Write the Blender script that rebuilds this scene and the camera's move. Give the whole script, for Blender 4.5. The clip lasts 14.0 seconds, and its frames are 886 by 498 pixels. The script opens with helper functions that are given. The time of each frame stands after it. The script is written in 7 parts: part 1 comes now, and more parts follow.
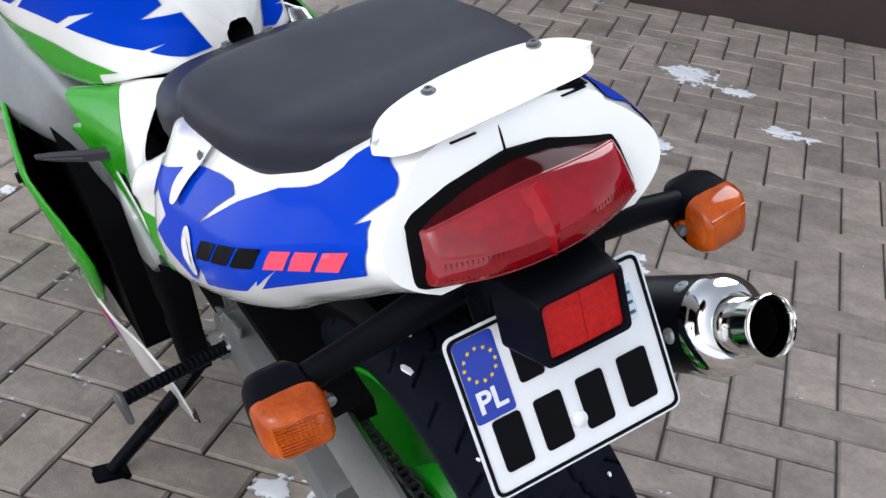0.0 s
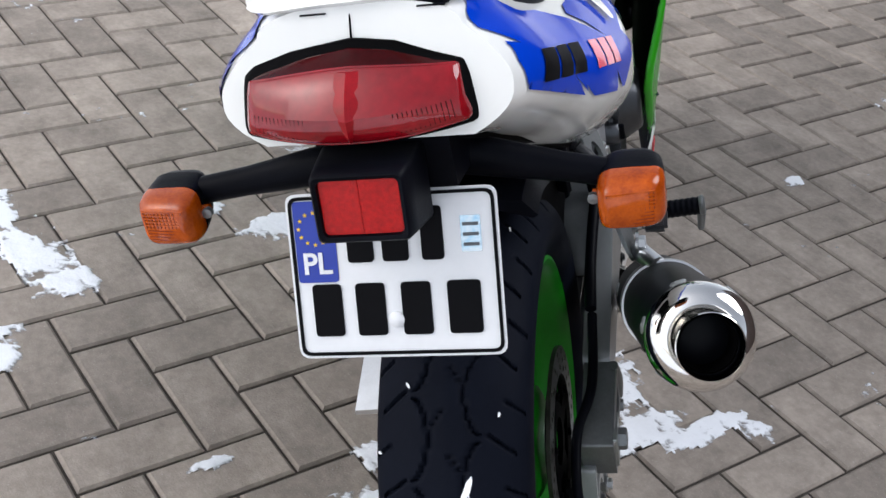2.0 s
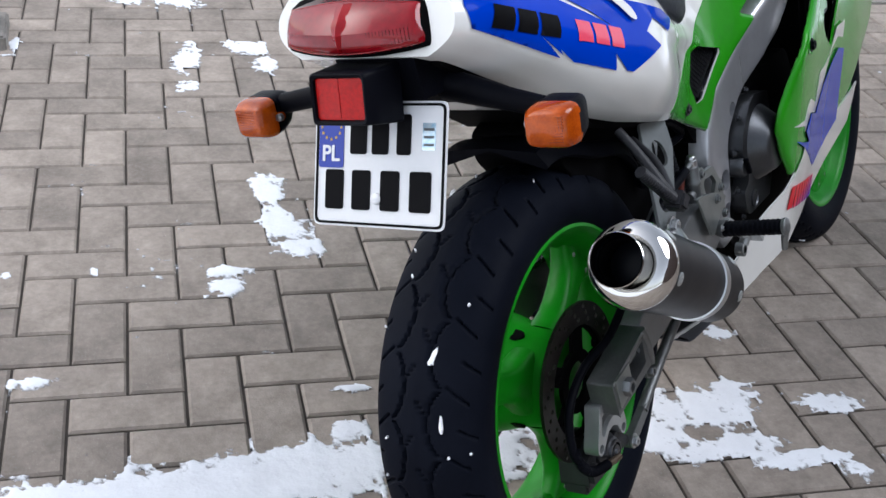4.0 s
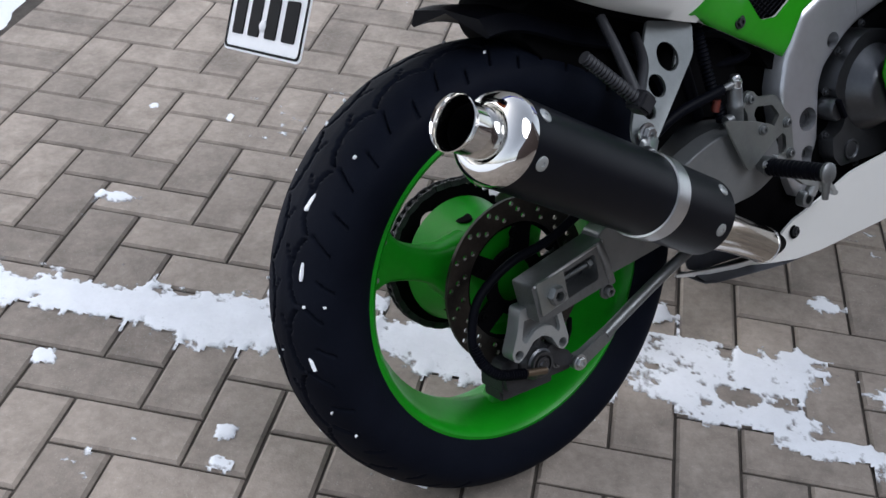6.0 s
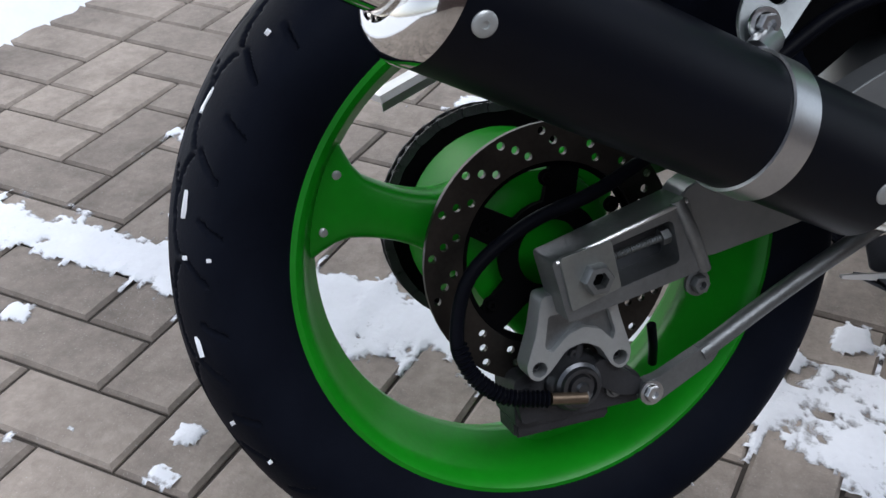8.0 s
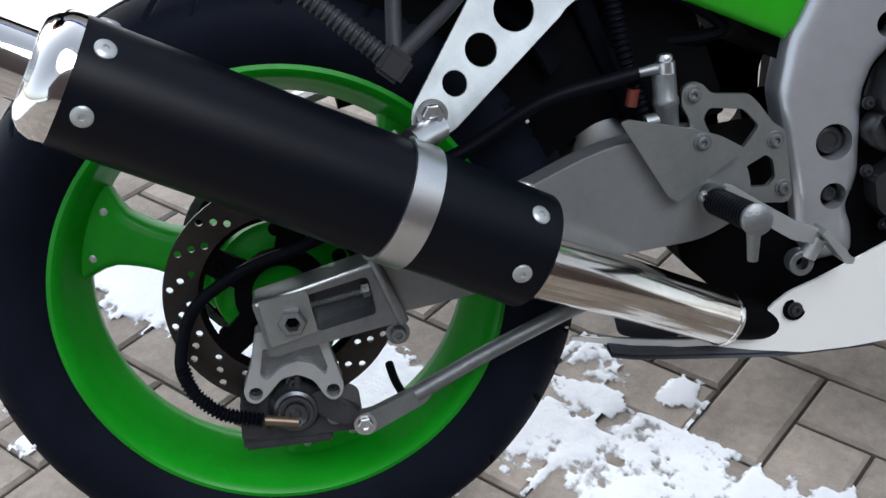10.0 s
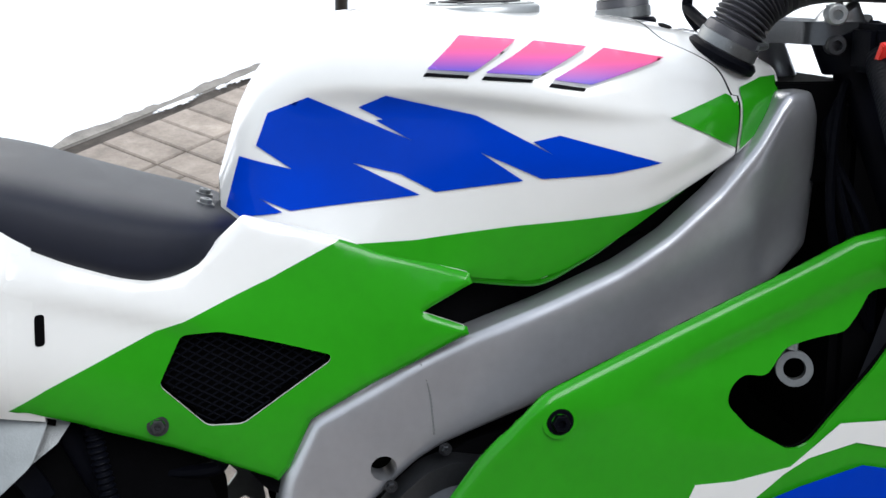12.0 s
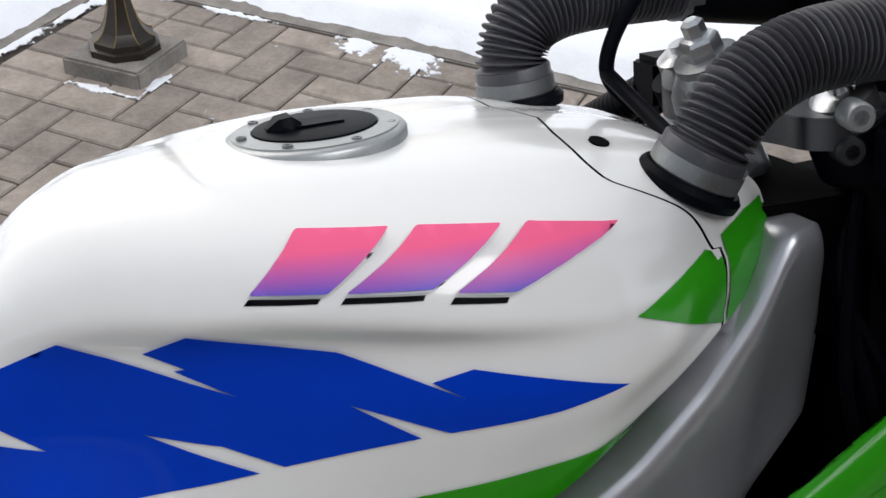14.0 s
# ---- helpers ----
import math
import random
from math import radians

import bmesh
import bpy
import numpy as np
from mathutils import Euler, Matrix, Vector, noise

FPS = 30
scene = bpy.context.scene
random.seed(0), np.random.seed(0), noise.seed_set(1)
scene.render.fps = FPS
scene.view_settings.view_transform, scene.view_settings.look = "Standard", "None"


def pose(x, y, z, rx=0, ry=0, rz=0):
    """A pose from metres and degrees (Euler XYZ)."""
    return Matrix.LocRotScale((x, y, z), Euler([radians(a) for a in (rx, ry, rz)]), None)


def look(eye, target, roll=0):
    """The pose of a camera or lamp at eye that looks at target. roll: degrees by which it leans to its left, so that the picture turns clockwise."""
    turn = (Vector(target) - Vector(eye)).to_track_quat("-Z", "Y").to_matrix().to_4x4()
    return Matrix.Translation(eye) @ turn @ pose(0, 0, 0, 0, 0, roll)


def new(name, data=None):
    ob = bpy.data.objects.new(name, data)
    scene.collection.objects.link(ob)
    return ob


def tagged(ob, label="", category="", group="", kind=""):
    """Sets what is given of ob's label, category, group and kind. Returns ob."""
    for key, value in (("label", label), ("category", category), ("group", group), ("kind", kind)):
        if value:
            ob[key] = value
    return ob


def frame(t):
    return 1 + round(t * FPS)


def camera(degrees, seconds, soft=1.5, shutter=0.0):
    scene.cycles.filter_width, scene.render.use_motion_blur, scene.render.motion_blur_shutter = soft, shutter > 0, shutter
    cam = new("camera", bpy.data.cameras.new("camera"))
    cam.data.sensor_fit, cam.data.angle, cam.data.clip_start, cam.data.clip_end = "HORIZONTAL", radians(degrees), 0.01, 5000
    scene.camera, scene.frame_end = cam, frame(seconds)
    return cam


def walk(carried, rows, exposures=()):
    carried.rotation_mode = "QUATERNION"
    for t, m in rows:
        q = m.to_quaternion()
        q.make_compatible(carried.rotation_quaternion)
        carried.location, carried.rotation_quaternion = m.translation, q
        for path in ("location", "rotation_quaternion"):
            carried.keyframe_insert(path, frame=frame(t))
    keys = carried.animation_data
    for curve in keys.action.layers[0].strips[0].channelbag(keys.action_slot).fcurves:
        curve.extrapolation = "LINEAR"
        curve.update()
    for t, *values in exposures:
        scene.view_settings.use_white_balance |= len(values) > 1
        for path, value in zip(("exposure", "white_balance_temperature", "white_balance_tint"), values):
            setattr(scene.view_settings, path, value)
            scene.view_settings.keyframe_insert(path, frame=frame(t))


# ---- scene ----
cam = camera(40.2, 14.0)
PATH = [
    (0, (0.212, -0.628, 1.242), (-0.213, 1.089, 0.309), 6.6),
    (0.5, (0.374, -0.641, 1.265), (-0.311, 0.95, 0.265), 6.7),
    (1, (0.512, -0.55, 1.265), (-0.36, 0.89, 0.185), 8.4),
    (1.5, (0.639, -0.438, 1.288), (-0.419, 0.824, 0.153), 7.7),
    (2, (0.806, -0.307, 1.305), (-0.475, 0.753, 0.195), 9.3),
    (2.5, (0.932, -0.223, 1.306), (-0.465, 0.711, 0.221), 9.7),
    (3, (1.097, -0.203, 1.316), (-0.429, 0.583, 0.289), 8.8),
    (3.2, (1.154, -0.194, 1.325), (-0.405, 0.543, 0.311), 8.0),
    (5.3, (1.554, 0.357, 1.325), (-0.16, 0.37, 0.294), 4.3),
    (5.5, (1.526, 0.42, 1.305), (-0.18, 0.386, 0.262), 4.3),
    (6, (1.39, 0.598, 1.241), (-0.259, 0.389, 0.13), 5.4),
    (6.5, (1.244, 0.673, 1.135), (-0.343, 0.316, -0.029), 3.2),
    (7, (1.049, 0.707, 0.995), (-0.516, 0.237, -0.158), 2.6),
    (7.2, (1.006, 0.725, 0.937), (-0.55, 0.22, -0.213), 1.9),
    (9.3, (0.782, 1.111, 0.887), (-0.521, 0.032, -0.18), -3.2),
    (9.5, (0.776, 1.163, 0.932), (-0.51, 0.076, -0.148), -3.6),
    (10, (0.722, 1.259, 1.022), (-0.568, 0.224, -0.102), -2.4),
    (10.5, (0.641, 1.37, 1.106), (-0.662, 0.299, 0.03), 0.1),
    (11, (0.575, 1.434, 1.19), (-0.762, 0.422, 0.098), 1.0),
    (11.5, (0.452, 1.496, 1.256), (-0.92, 0.474, 0.219), 2.6),
    (12, (0.363, 1.475, 1.292), (-1.1, 0.517, 0.323), 2.8),
    (12.5, (0.288, 1.333, 1.315), (-1.304, 0.622, 0.335), 1.5),
    (13, (0.187, 1.255, 1.32), (-1.443, 0.627, 0.345), 3.1),
    (13.5, (0.048, 1.211, 1.306), (-1.536, 0.541, 0.285), 3.0),
    (14, (-0.039, 1.198, 1.305), (-1.55, 0.554, 0.164), 1.9),
]
walk(cam, [(t, look(eye, target, roll)) for t, eye, target, roll in PATH], [(0.0, 0.92, 6250, 10), (1.0, 0.87, 6420, 10), (3.2, 0.89, 6250, 10), (5.4, 0.76, 6120, 10), (6.0, 0.72, 6150, 10), (7.2, 0.72, 6150, 10), (9.5, 1.06, 6150, 9), (10.5, 1.28, 6200, 7), (11.5, 1.25, 6350, 7), (12.5, 1.04, 6420, 9), (13.3, 0.70, 6500, 10), (14.0, 0.50, 6600, 10)])

# ---- world and light ----
sky = bpy.data.worlds.new("overcast_sky")
scene.world = sky
sky.use_nodes = True
SN = sky.node_tree.nodes
SKY = SN.new("ShaderNodeTexSky")
SKY.sky_type, SKY.sun_disc = "NISHITA", False
SKY.sun_elevation, SKY.sun_rotation = radians(40), radians(202)
SKY.dust_density, SKY.air_density, SKY.ozone_density = 2.0, 1.0, 1.0
hue = SN.new("ShaderNodeHueSaturation")
hue.inputs["Saturation"].default_value = 0.36
sky.node_tree.links.new(SKY.outputs[0], hue.inputs["Color"])
sky.node_tree.links.new(hue.outputs[0], SN["Background"].inputs["Color"])
SN["Background"].inputs["Strength"].default_value = 0.13
sun = new("sun", bpy.data.lights.new("sun", "SUN"))
sun.data.energy, sun.data.angle, sun.data.color = 1.4, radians(40), (0.965, 0.97, 1.0)
sun.matrix_world = pose(0, 0, 6, 38, 0, 158)


# ---- materials ----
def mat(name, col, rough=0.5, metal=0.0, coat=0.0, var=0.12, scale=30.0, bump=0.0, bscale=200.0, rvar=0.1, spec=0.5, second=None, trans=0.0, alpha=1.0):
    """Principled surface with two scales of colour variation, roughness variation and fine relief."""
    m = bpy.data.materials.new(name)
    m.use_nodes = True
    N, K = m.node_tree.nodes, m.node_tree.links
    b = N["Principled BSDF"]
    tc = N.new("ShaderNodeTexCoord")
    n1, n2 = N.new("ShaderNodeTexNoise"), N.new("ShaderNodeTexNoise")
    n1.inputs["Scale"].default_value, n1.inputs["Detail"].default_value = scale, 6
    n2.inputs["Scale"].default_value, n2.inputs["Detail"].default_value = scale * 9, 4
    add = N.new("ShaderNodeMath")
    add.operation = "MULTIPLY_ADD"
    add.inputs[1].default_value = 0.4
    for n in (n1, n2):
        K.new(tc.outputs["Object"], n.inputs["Vector"])
    K.new(n2.outputs["Fac"], add.inputs[0])
    K.new(n1.outputs["Fac"], add.inputs[2])
    ramp = N.new("ShaderNodeMapRange")
    ramp.inputs["From Min"].default_value, ramp.inputs["From Max"].default_value = 0.45, 0.95
    K.new(add.outputs[0], ramp.inputs["Value"])
    mix = N.new("ShaderNodeMix")
    mix.data_type = "RGBA"
    c2 = second or [min(1, c * (1 - var)) for c in col]
    mix.inputs["A"].default_value = (*[min(1, c * (1 + var * 0.4)) for c in col], 1)
    mix.inputs["B"].default_value = (*c2, 1)
    K.new(ramp.outputs[0], mix.inputs["Factor"])
    K.new(mix.outputs["Result"], b.inputs["Base Color"])
    rr = N.new("ShaderNodeMapRange")
    rr.inputs["To Min"].default_value, rr.inputs["To Max"].default_value = max(0.02, rough - rvar * rough), min(1, rough + rvar * rough)
    K.new(n1.outputs["Fac"], rr.inputs["Value"])
    K.new(rr.outputs[0], b.inputs["Roughness"])
    b.inputs["Metallic"].default_value, b.inputs["Coat Weight"].default_value = metal, coat
    b.inputs["Coat Roughness"].default_value = 0.04
    b.inputs["Specular IOR Level"].default_value = spec
    b.inputs["Transmission Weight"].default_value = trans
    if bump:
        nb, bp = N.new("ShaderNodeTexNoise"), N.new("ShaderNodeBump")
        nb.inputs["Scale"].default_value, nb.inputs["Detail"].default_value = bscale, 5
        bp.inputs["Strength"].default_value, bp.inputs["Distance"].default_value = bump, 0.002
        K.new(tc.outputs["Object"], nb.inputs["Vector"])
        K.new(nb.outputs["Fac"], bp.inputs["Height"])
        K.new(bp.outputs[0], b.inputs["Normal"])
    return m


WHITE = mat("white_paint", (0.78, 0.78, 0.76), 0.22, coat=0.8, var=0.03, scale=6)
BLUE = mat("blue_paint", (0.0008, 0.040, 0.47), 0.10, coat=0.0, spec=0.06, var=0.08, scale=8)
GREEN = mat("green_paint", (0.024, 0.29, 0.008), 0.22, coat=0.15, spec=0.25, var=0.12, scale=8)
WHEELGREEN = mat("green_wheel_paint", (0.010, 0.235, 0.008), 0.34, coat=0.0, var=0.2, scale=12, bump=0.05, spec=0.22)
SILVER = mat("silver_frame_paint", (0.54, 0.55, 0.58), 0.34, metal=0.74, coat=0.15, var=0.12, scale=10, bump=0.03, bscale=600)
ALLOY = mat("brushed_alloy", (0.62, 0.63, 0.64), 0.32, metal=1.0, var=0.12, scale=40, bump=0.06, bscale=350)
CAST = mat("cast_alloy", (0.21, 0.22, 0.225), 0.42, metal=0.8, var=0.25, scale=25, bump=0.25, bscale=500)
SATIN = mat("satin_alloy", (0.40, 0.415, 0.415), 0.38, metal=0.6, var=0.12, scale=30, bump=0.08, bscale=500)
HANGER = mat("hanger_alloy", (0.35, 0.375, 0.365), 0.38, metal=0.9, var=0.15, scale=30, bump=0.08, bscale=500)
CALIPER = mat("caliper_paint", (0.035, 0.036, 0.04), 0.5, metal=0.4, var=0.35, scale=40, bump=0.25, bscale=400)
# silver of the swing arm, also the shade-darkened copy on the left spar
ARM_SPARSHADE = mat("arm_and_shaded_spar_silver", (0.26, 0.27, 0.275), 0.35, metal=0.65, var=0.15, scale=14, bump=0.04, bscale=600)
GREYCAST = mat("grey_engine_paint", (0.088, 0.092, 0.10), 0.34, metal=0.85, var=0.2, scale=20, bump=0.12, bscale=400)
CHROME = mat("chrome", (0.75, 0.74, 0.72), 0.09, metal=1.0, var=0.06, scale=15, rvar=0.4)
STEEL = mat("stainless_pipe", (0.62, 0.58, 0.53), 0.14, metal=1.0, var=0.2, scale=12, rvar=0.4, second=(0.5, 0.45, 0.38))
MUFF = mat("black_satin_canister", (0.0025, 0.0032, 0.006), 0.38, spec=0.13, var=0.15, scale=20, bump=0.04, bscale=900)
BLACK = mat("black_plastic", (0.0027, 0.0031, 0.0055), 0.44, spec=0.05, var=0.3, scale=20, bump=0.12, bscale=500)
# for real black parts and soot, and for shade painted into holes and gaps
DARK = mat("soot_and_shade_black", (0.0015, 0.0015, 0.002), 0.75, spec=0.05, var=0.4, scale=15, bump=0.2, bscale=200)
RUBBER = mat("tyre_rubber", (0.0030, 0.0039, 0.0075), 0.6, spec=0.04, var=0.35, scale=18, bump=0.15, bscale=350, second=(0.0055, 0.007, 0.0125))
HOSE = mat("grey_hose_rubber", (0.058, 0.058, 0.066), 0.42, var=0.3, scale=30, bump=0.1, spec=0.4)
SEAT = mat("seat_vinyl", (0.0085, 0.0105, 0.020), 0.5, spec=0.3, var=0.15, scale=20, bump=0.3, bscale=1400)
AMBER = mat("amber_lens", (0.46, 0.080, 0.002), 0.09, coat=0.15, var=0.3, scale=40, second=(0.24, 0.030, 0.001), spec=0.35)
REDLENS = mat("red_lens", (0.23, 0.0025, 0.007), 0.045, coat=0.25, var=0.5, scale=14, second=(0.13, 0.0012, 0.004), spec=0.45)
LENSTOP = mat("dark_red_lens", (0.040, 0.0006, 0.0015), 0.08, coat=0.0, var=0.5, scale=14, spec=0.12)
AMBERDARK = mat("amber_groove", (0.20, 0.026, 0.001), 0.3, var=0.3, scale=40, spec=0.2)
CRESTRED = mat("crest_red", (0.27, 0.004, 0.009), 0.12, spec=0.3, coat=0.0, var=0.3, scale=60)
REFLEX = mat("red_reflector", (0.42, 0.0035, 0.003), 0.2, coat=0.0, var=0.35, scale=260, bump=0.3, bscale=900, spec=0.25)
PLATE = mat("plate_white", (0.72, 0.73, 0.75), 0.3, var=0.05, scale=20)
INK = mat("black_ink", (0.003, 0.003, 0.004), 0.5, var=0.1, spec=0.06)
EUBLUE = mat("badge_blue", (0.005, 0.03, 0.32), 0.35, var=0.08)
YELLOW = mat("star_yellow", (0.7, 0.45, 0.03), 0.4)
PINK = mat("pink_sticker", (0.78, 0.06, 0.12), 0.25, coat=0.5, var=0.06)
HOLO = mat("hologram_sticker", (0.25, 0.45, 0.62), 0.2, metal=0.6, var=0.5, scale=120, second=(0.7, 0.75, 0.78))
RED = mat("red_switch", (0.7, 0.03, 0.02), 0.4)
GOLD = mat("bronzed_edge", (0.25, 0.17, 0.06), 0.45, metal=0.7, var=0.4, scale=60)
POSTM = mat("lamp_post_paint", (0.012, 0.010, 0.008), 0.4, metal=0.3, var=0.4, scale=25, second=(0.03, 0.023, 0.016))
CONCRETE = mat("concrete", (0.25, 0.232, 0.21), 0.85, var=0.45, scale=14, bump=0.5, bscale=180)
SNOW = mat("snow", (0.86, 0.88, 0.92), 0.75, var=0.06, scale=10, bump=0.6, bscale=90)
WALLM = mat("dark_wall_render", (0.035, 0.022, 0.02), 0.85, var=0.25, scale=5, bump=0.3, bscale=80)
SOIL = mat("joint_sand", (0.055, 0.046, 0.038), 0.95, var=0.4, scale=30, bump=0.6, bscale=200)
LEAF = mat("dark_conifer", (0.02, 0.03, 0.018), 0.7, var=0.5, scale=20)


def gradient_paint(name, low, high, z0, z1, axis="Z"):
    """Sticker whose ink runs from one colour to the other along the sticker's height."""
    m = mat(name, high, 0.35, spec=0.2, var=0.03)
    N, K = m.node_tree.nodes, m.node_tree.links
    tc, sp, rg, mx = N.new("ShaderNodeTexCoord"), N.new("ShaderNodeSeparateXYZ"), N.new("ShaderNodeMapRange"), N.new("ShaderNodeMix")
    mx.data_type = "RGBA"
    rg.inputs["From Min"].default_value, rg.inputs["From Max"].default_value = z0, z1
    mx.inputs["A"].default_value, mx.inputs["B"].default_value = (*low, 1), (*high, 1)
    K.new(tc.outputs["Object"], sp.inputs[0])
    K.new(sp.outputs[axis], rg.inputs["Value"])
    K.new(rg.outputs[0], mx.inputs["Factor"])
    K.new(mx.outputs["Result"], N["Principled BSDF"].inputs["Base Color"])
    return m


def paver_material():
    m = mat("paver_concrete", (0.314, 0.268, 0.229), 0.88, var=0.35, scale=9, bump=0.55, bscale=260)
    N, K = m.node_tree.nodes, m.node_tree.links
    b = N["Principled BSDF"]
    src = b.inputs["Base Color"].links[0].from_socket
    oi, mr, mx = N.new("ShaderNodeObjectInfo"), N.new("ShaderNodeMapRange"), N.new("ShaderNodeMix")
    ge, ad, fr = N.new("ShaderNodeNewGeometry"), N.new("ShaderNodeMath"), N.new("ShaderNodeMath")
    fr.operation = "FRACT"
    K.new(oi.outputs["Random"], ad.inputs[0])
    K.new(ge.outputs["Random Per Island"], ad.inputs[1])
    K.new(ad.outputs[0], fr.inputs[0])
    mr.inputs["To Min"].default_value, mr.inputs["To Max"].default_value = 0.78, 1.14
    K.new(fr.outputs[0], mr.inputs["Value"])
    mx.data_type, mx.blend_type = "RGBA", "MULTIPLY"
    mx.inputs["Factor"].default_value = 1
    K.new(src, mx.inputs["A"])
    K.new(mr.outputs[0], mx.inputs["B"])
    # light specks of grit and frost
    tc, vo, gt, mg = N.new("ShaderNodeTexCoord"), N.new("ShaderNodeTexNoise"), N.new("ShaderNodeMapRange"), N.new("ShaderNodeMix")
    vo.inputs["Scale"].default_value, vo.inputs["Detail"].default_value = 420, 2
    gt.inputs["From Min"].default_value, gt.inputs["From Max"].default_value, gt.inputs["To Max"].default_value = 0.64, 0.76, 0.55
    mg.data_type = "RGBA"
    mg.inputs["B"].default_value = (0.5, 0.49, 0.47, 1)
    K.new(ge.outputs["Position"], vo.inputs["Vector"])
    K.new(vo.outputs["Fac"], gt.inputs["Value"])
    K.new(gt.outputs[0], mg.inputs["Factor"])
    # dark grain and damp blotches
    gn, gr, gm = N.new("ShaderNodeTexNoise"), N.new("ShaderNodeMapRange"), N.new("ShaderNodeMix")
    gn.inputs["Scale"].default_value, gn.inputs["Detail"].default_value, gn.inputs["Roughness"].default_value = 26, 9, 0.78
    gr.inputs["From Min"].default_value, gr.inputs["From Max"].default_value = 0.34, 0.66
    gr.inputs["To Min"].default_value, gr.inputs["To Max"].default_value = 0.80, 1.14
    gm.data_type, gm.blend_type = "RGBA", "MULTIPLY"
    gm.inputs["Factor"].default_value = 1
    K.new(ge.outputs["Position"], gn.inputs["Vector"])
    K.new(gn.outputs["Fac"], gr.inputs["Value"])
    K.new(mx.outputs["Result"], gm.inputs["A"])
    K.new(gr.outputs[0], gm.inputs["B"])
    K.new(gm.outputs["Result"], mg.inputs["A"])
    K.new(mg.outputs["Result"], b.inputs["Base Color"])
    return m


PAVER = paver_material()


# ---- mesh tools ----
def part(name, bm, material, parent, label="", smooth=40):
    """Links a bmesh as one mesh object under a thing or part."""
    me = bpy.data.meshes.new(name)
    bmesh.ops.recalc_face_normals(bm, faces=bm.faces)
    bm.to_mesh(me)
    bm.free()
    for mm in (material if isinstance(material, (list, tuple)) else [material]):
        me.materials.append(mm)
    if smooth:
        me.shade_smooth()
        me.set_sharp_from_angle(angle=radians(smooth))
    ob = new(name, me)
    ob.parent = parent
    return tagged(ob, label)


def thing(name, label, category, m=None, kind="", group=""):
    ob = new(name)
    if m is not None:
        ob.matrix_world = m
    return tagged(ob, label, category, group, kind)


def V(*a):
    return Vector(a)


def curve_pts(keys, n):
    """Catmull-Rom through the keys."""
    k = [Vector(q) for q in keys]
    k = [2 * k[0] - k[1]] + k + [2 * k[-1] - k[-2]]
    out = []
    for i in range(1, len(k) - 2):
        for j in range(n):
            t = j / n
            a, b, c, d = k[i - 1:i + 3]
            out.append(0.5 * (2 * b + (c - a) * t + (2 * a - 5 * b + 4 * c - d) * t * t + (3 * b - a - 3 * c + d) * t ** 3))
    return out + [k[-2]]


def loft(rings, closed=True, caps=True, bm=None):
    bm = bm or bmesh.new()
    vs = [[bm.verts.new(p) for p in r] for r in rings]
    n = len(rings[0])
    for a, b in zip(vs, vs[1:]):
        for i in range(n if closed else n - 1):
            bm.faces.new((a[i], a[(i + 1) % n], b[(i + 1) % n], b[i]))
    if caps and closed:
        bm.faces.new(vs[0])
        bm.faces.new(vs[-1])
    return bm


def basis(d):
    d = Vector(d).normalized()
    u = d.orthogonal().normalized()
    if abs(d.z) < 0.95:
        u = Vector((0, 0, 1)).cross(d).normalized()
    return d, u, d.cross(u)


def tube(keys, r, seg=12, n=6, caps=True, bm=None, ripple=0.0, pitch=0.0):
    """A round bar along a smooth line; r: one radius, or one for each end. ripple: ribs of that height."""
    pts = curve_pts(keys, n) if len(keys) > 2 else [Vector(keys[0]), Vector(keys[1])]
    r0, r1 = r if isinstance(r, tuple) else (r, r)
    if ripple:
        dense, run = [], 0.0
        for a, b in zip(pts, pts[1:]):
            k = max(1, round((b - a).length / (pitch / 8)))
            dense += [a.lerp(b, i / k) for i in range(k)]
        pts = dense + [pts[-1]]
    rings, run, u = [], 0.0, None
    for i, p in enumerate(pts):
        d = (pts[min(i + 1, len(pts) - 1)] - pts[max(i - 1, 0)]).normalized()
        if u is None:
            u = basis(d)[1]
        u = (u - d * u.dot(d)).normalized()
        w = d.cross(u)
        if i:
            run += (p - pts[i - 1]).length
        rr = r0 + (r1 - r0) * i / (len(pts) - 1) + (ripple * math.sin(2 * math.pi * run / pitch) if ripple else 0)
        rings.append([p + rr * (math.cos(a) * u + math.sin(a) * w) for a in (2 * math.pi * s / seg for s in range(seg))])
    return loft(rings, True, caps, bm)


def lathe(profile, at, axis, seg=48, bm=None, caps=True):
    """Turns (radius, distance along the axis) about the axis through at."""
    d, u, w = basis(axis)
    at = Vector(at)
    rings = [[at + d * h + max(r, 1e-4) * (math.cos(a) * u + math.sin(a) * w) for a in (2 * math.pi * s / seg for s in range(seg))] for r, h in profile]
    return loft(rings, True, caps, bm)


def inside(p, poly):
    x, y, c = p[0], p[1], False
    for (x0, y0), (x1, y1) in zip(poly, poly[1:] + poly[:1]):
        if (y0 > y) != (y1 > y) and x < (x1 - x0) * (y - y0) / (y1 - y0) + x0:
            c = not c
    return c


def rounded(poly, r, n=4):
    """Rounds a polygon's corners."""
    out, m = [], len(poly)
    for i in range(m):
        a, b, c = Vector(poly[i - 1]), Vector(poly[i]), Vector(poly[(i + 1) % m])
        k = min(r, 0.45 * (a - b).length, 0.45 * (c - b).length)
        p, q = b + (a - b).normalized() * k, b + (c - b).normalized() * k
        for j in range(n + 1):
            t = j / n
            out.append(tuple((1 - t) ** 2 * p + 2 * t * (1 - t) * b + t * t * q))
    return out


def circle2(c, r, n=20):
    return [(c[0] + r * math.cos(2 * math.pi * i / n), c[1] + r * math.sin(2 * math.pi * i / n)) for i in range(n)]


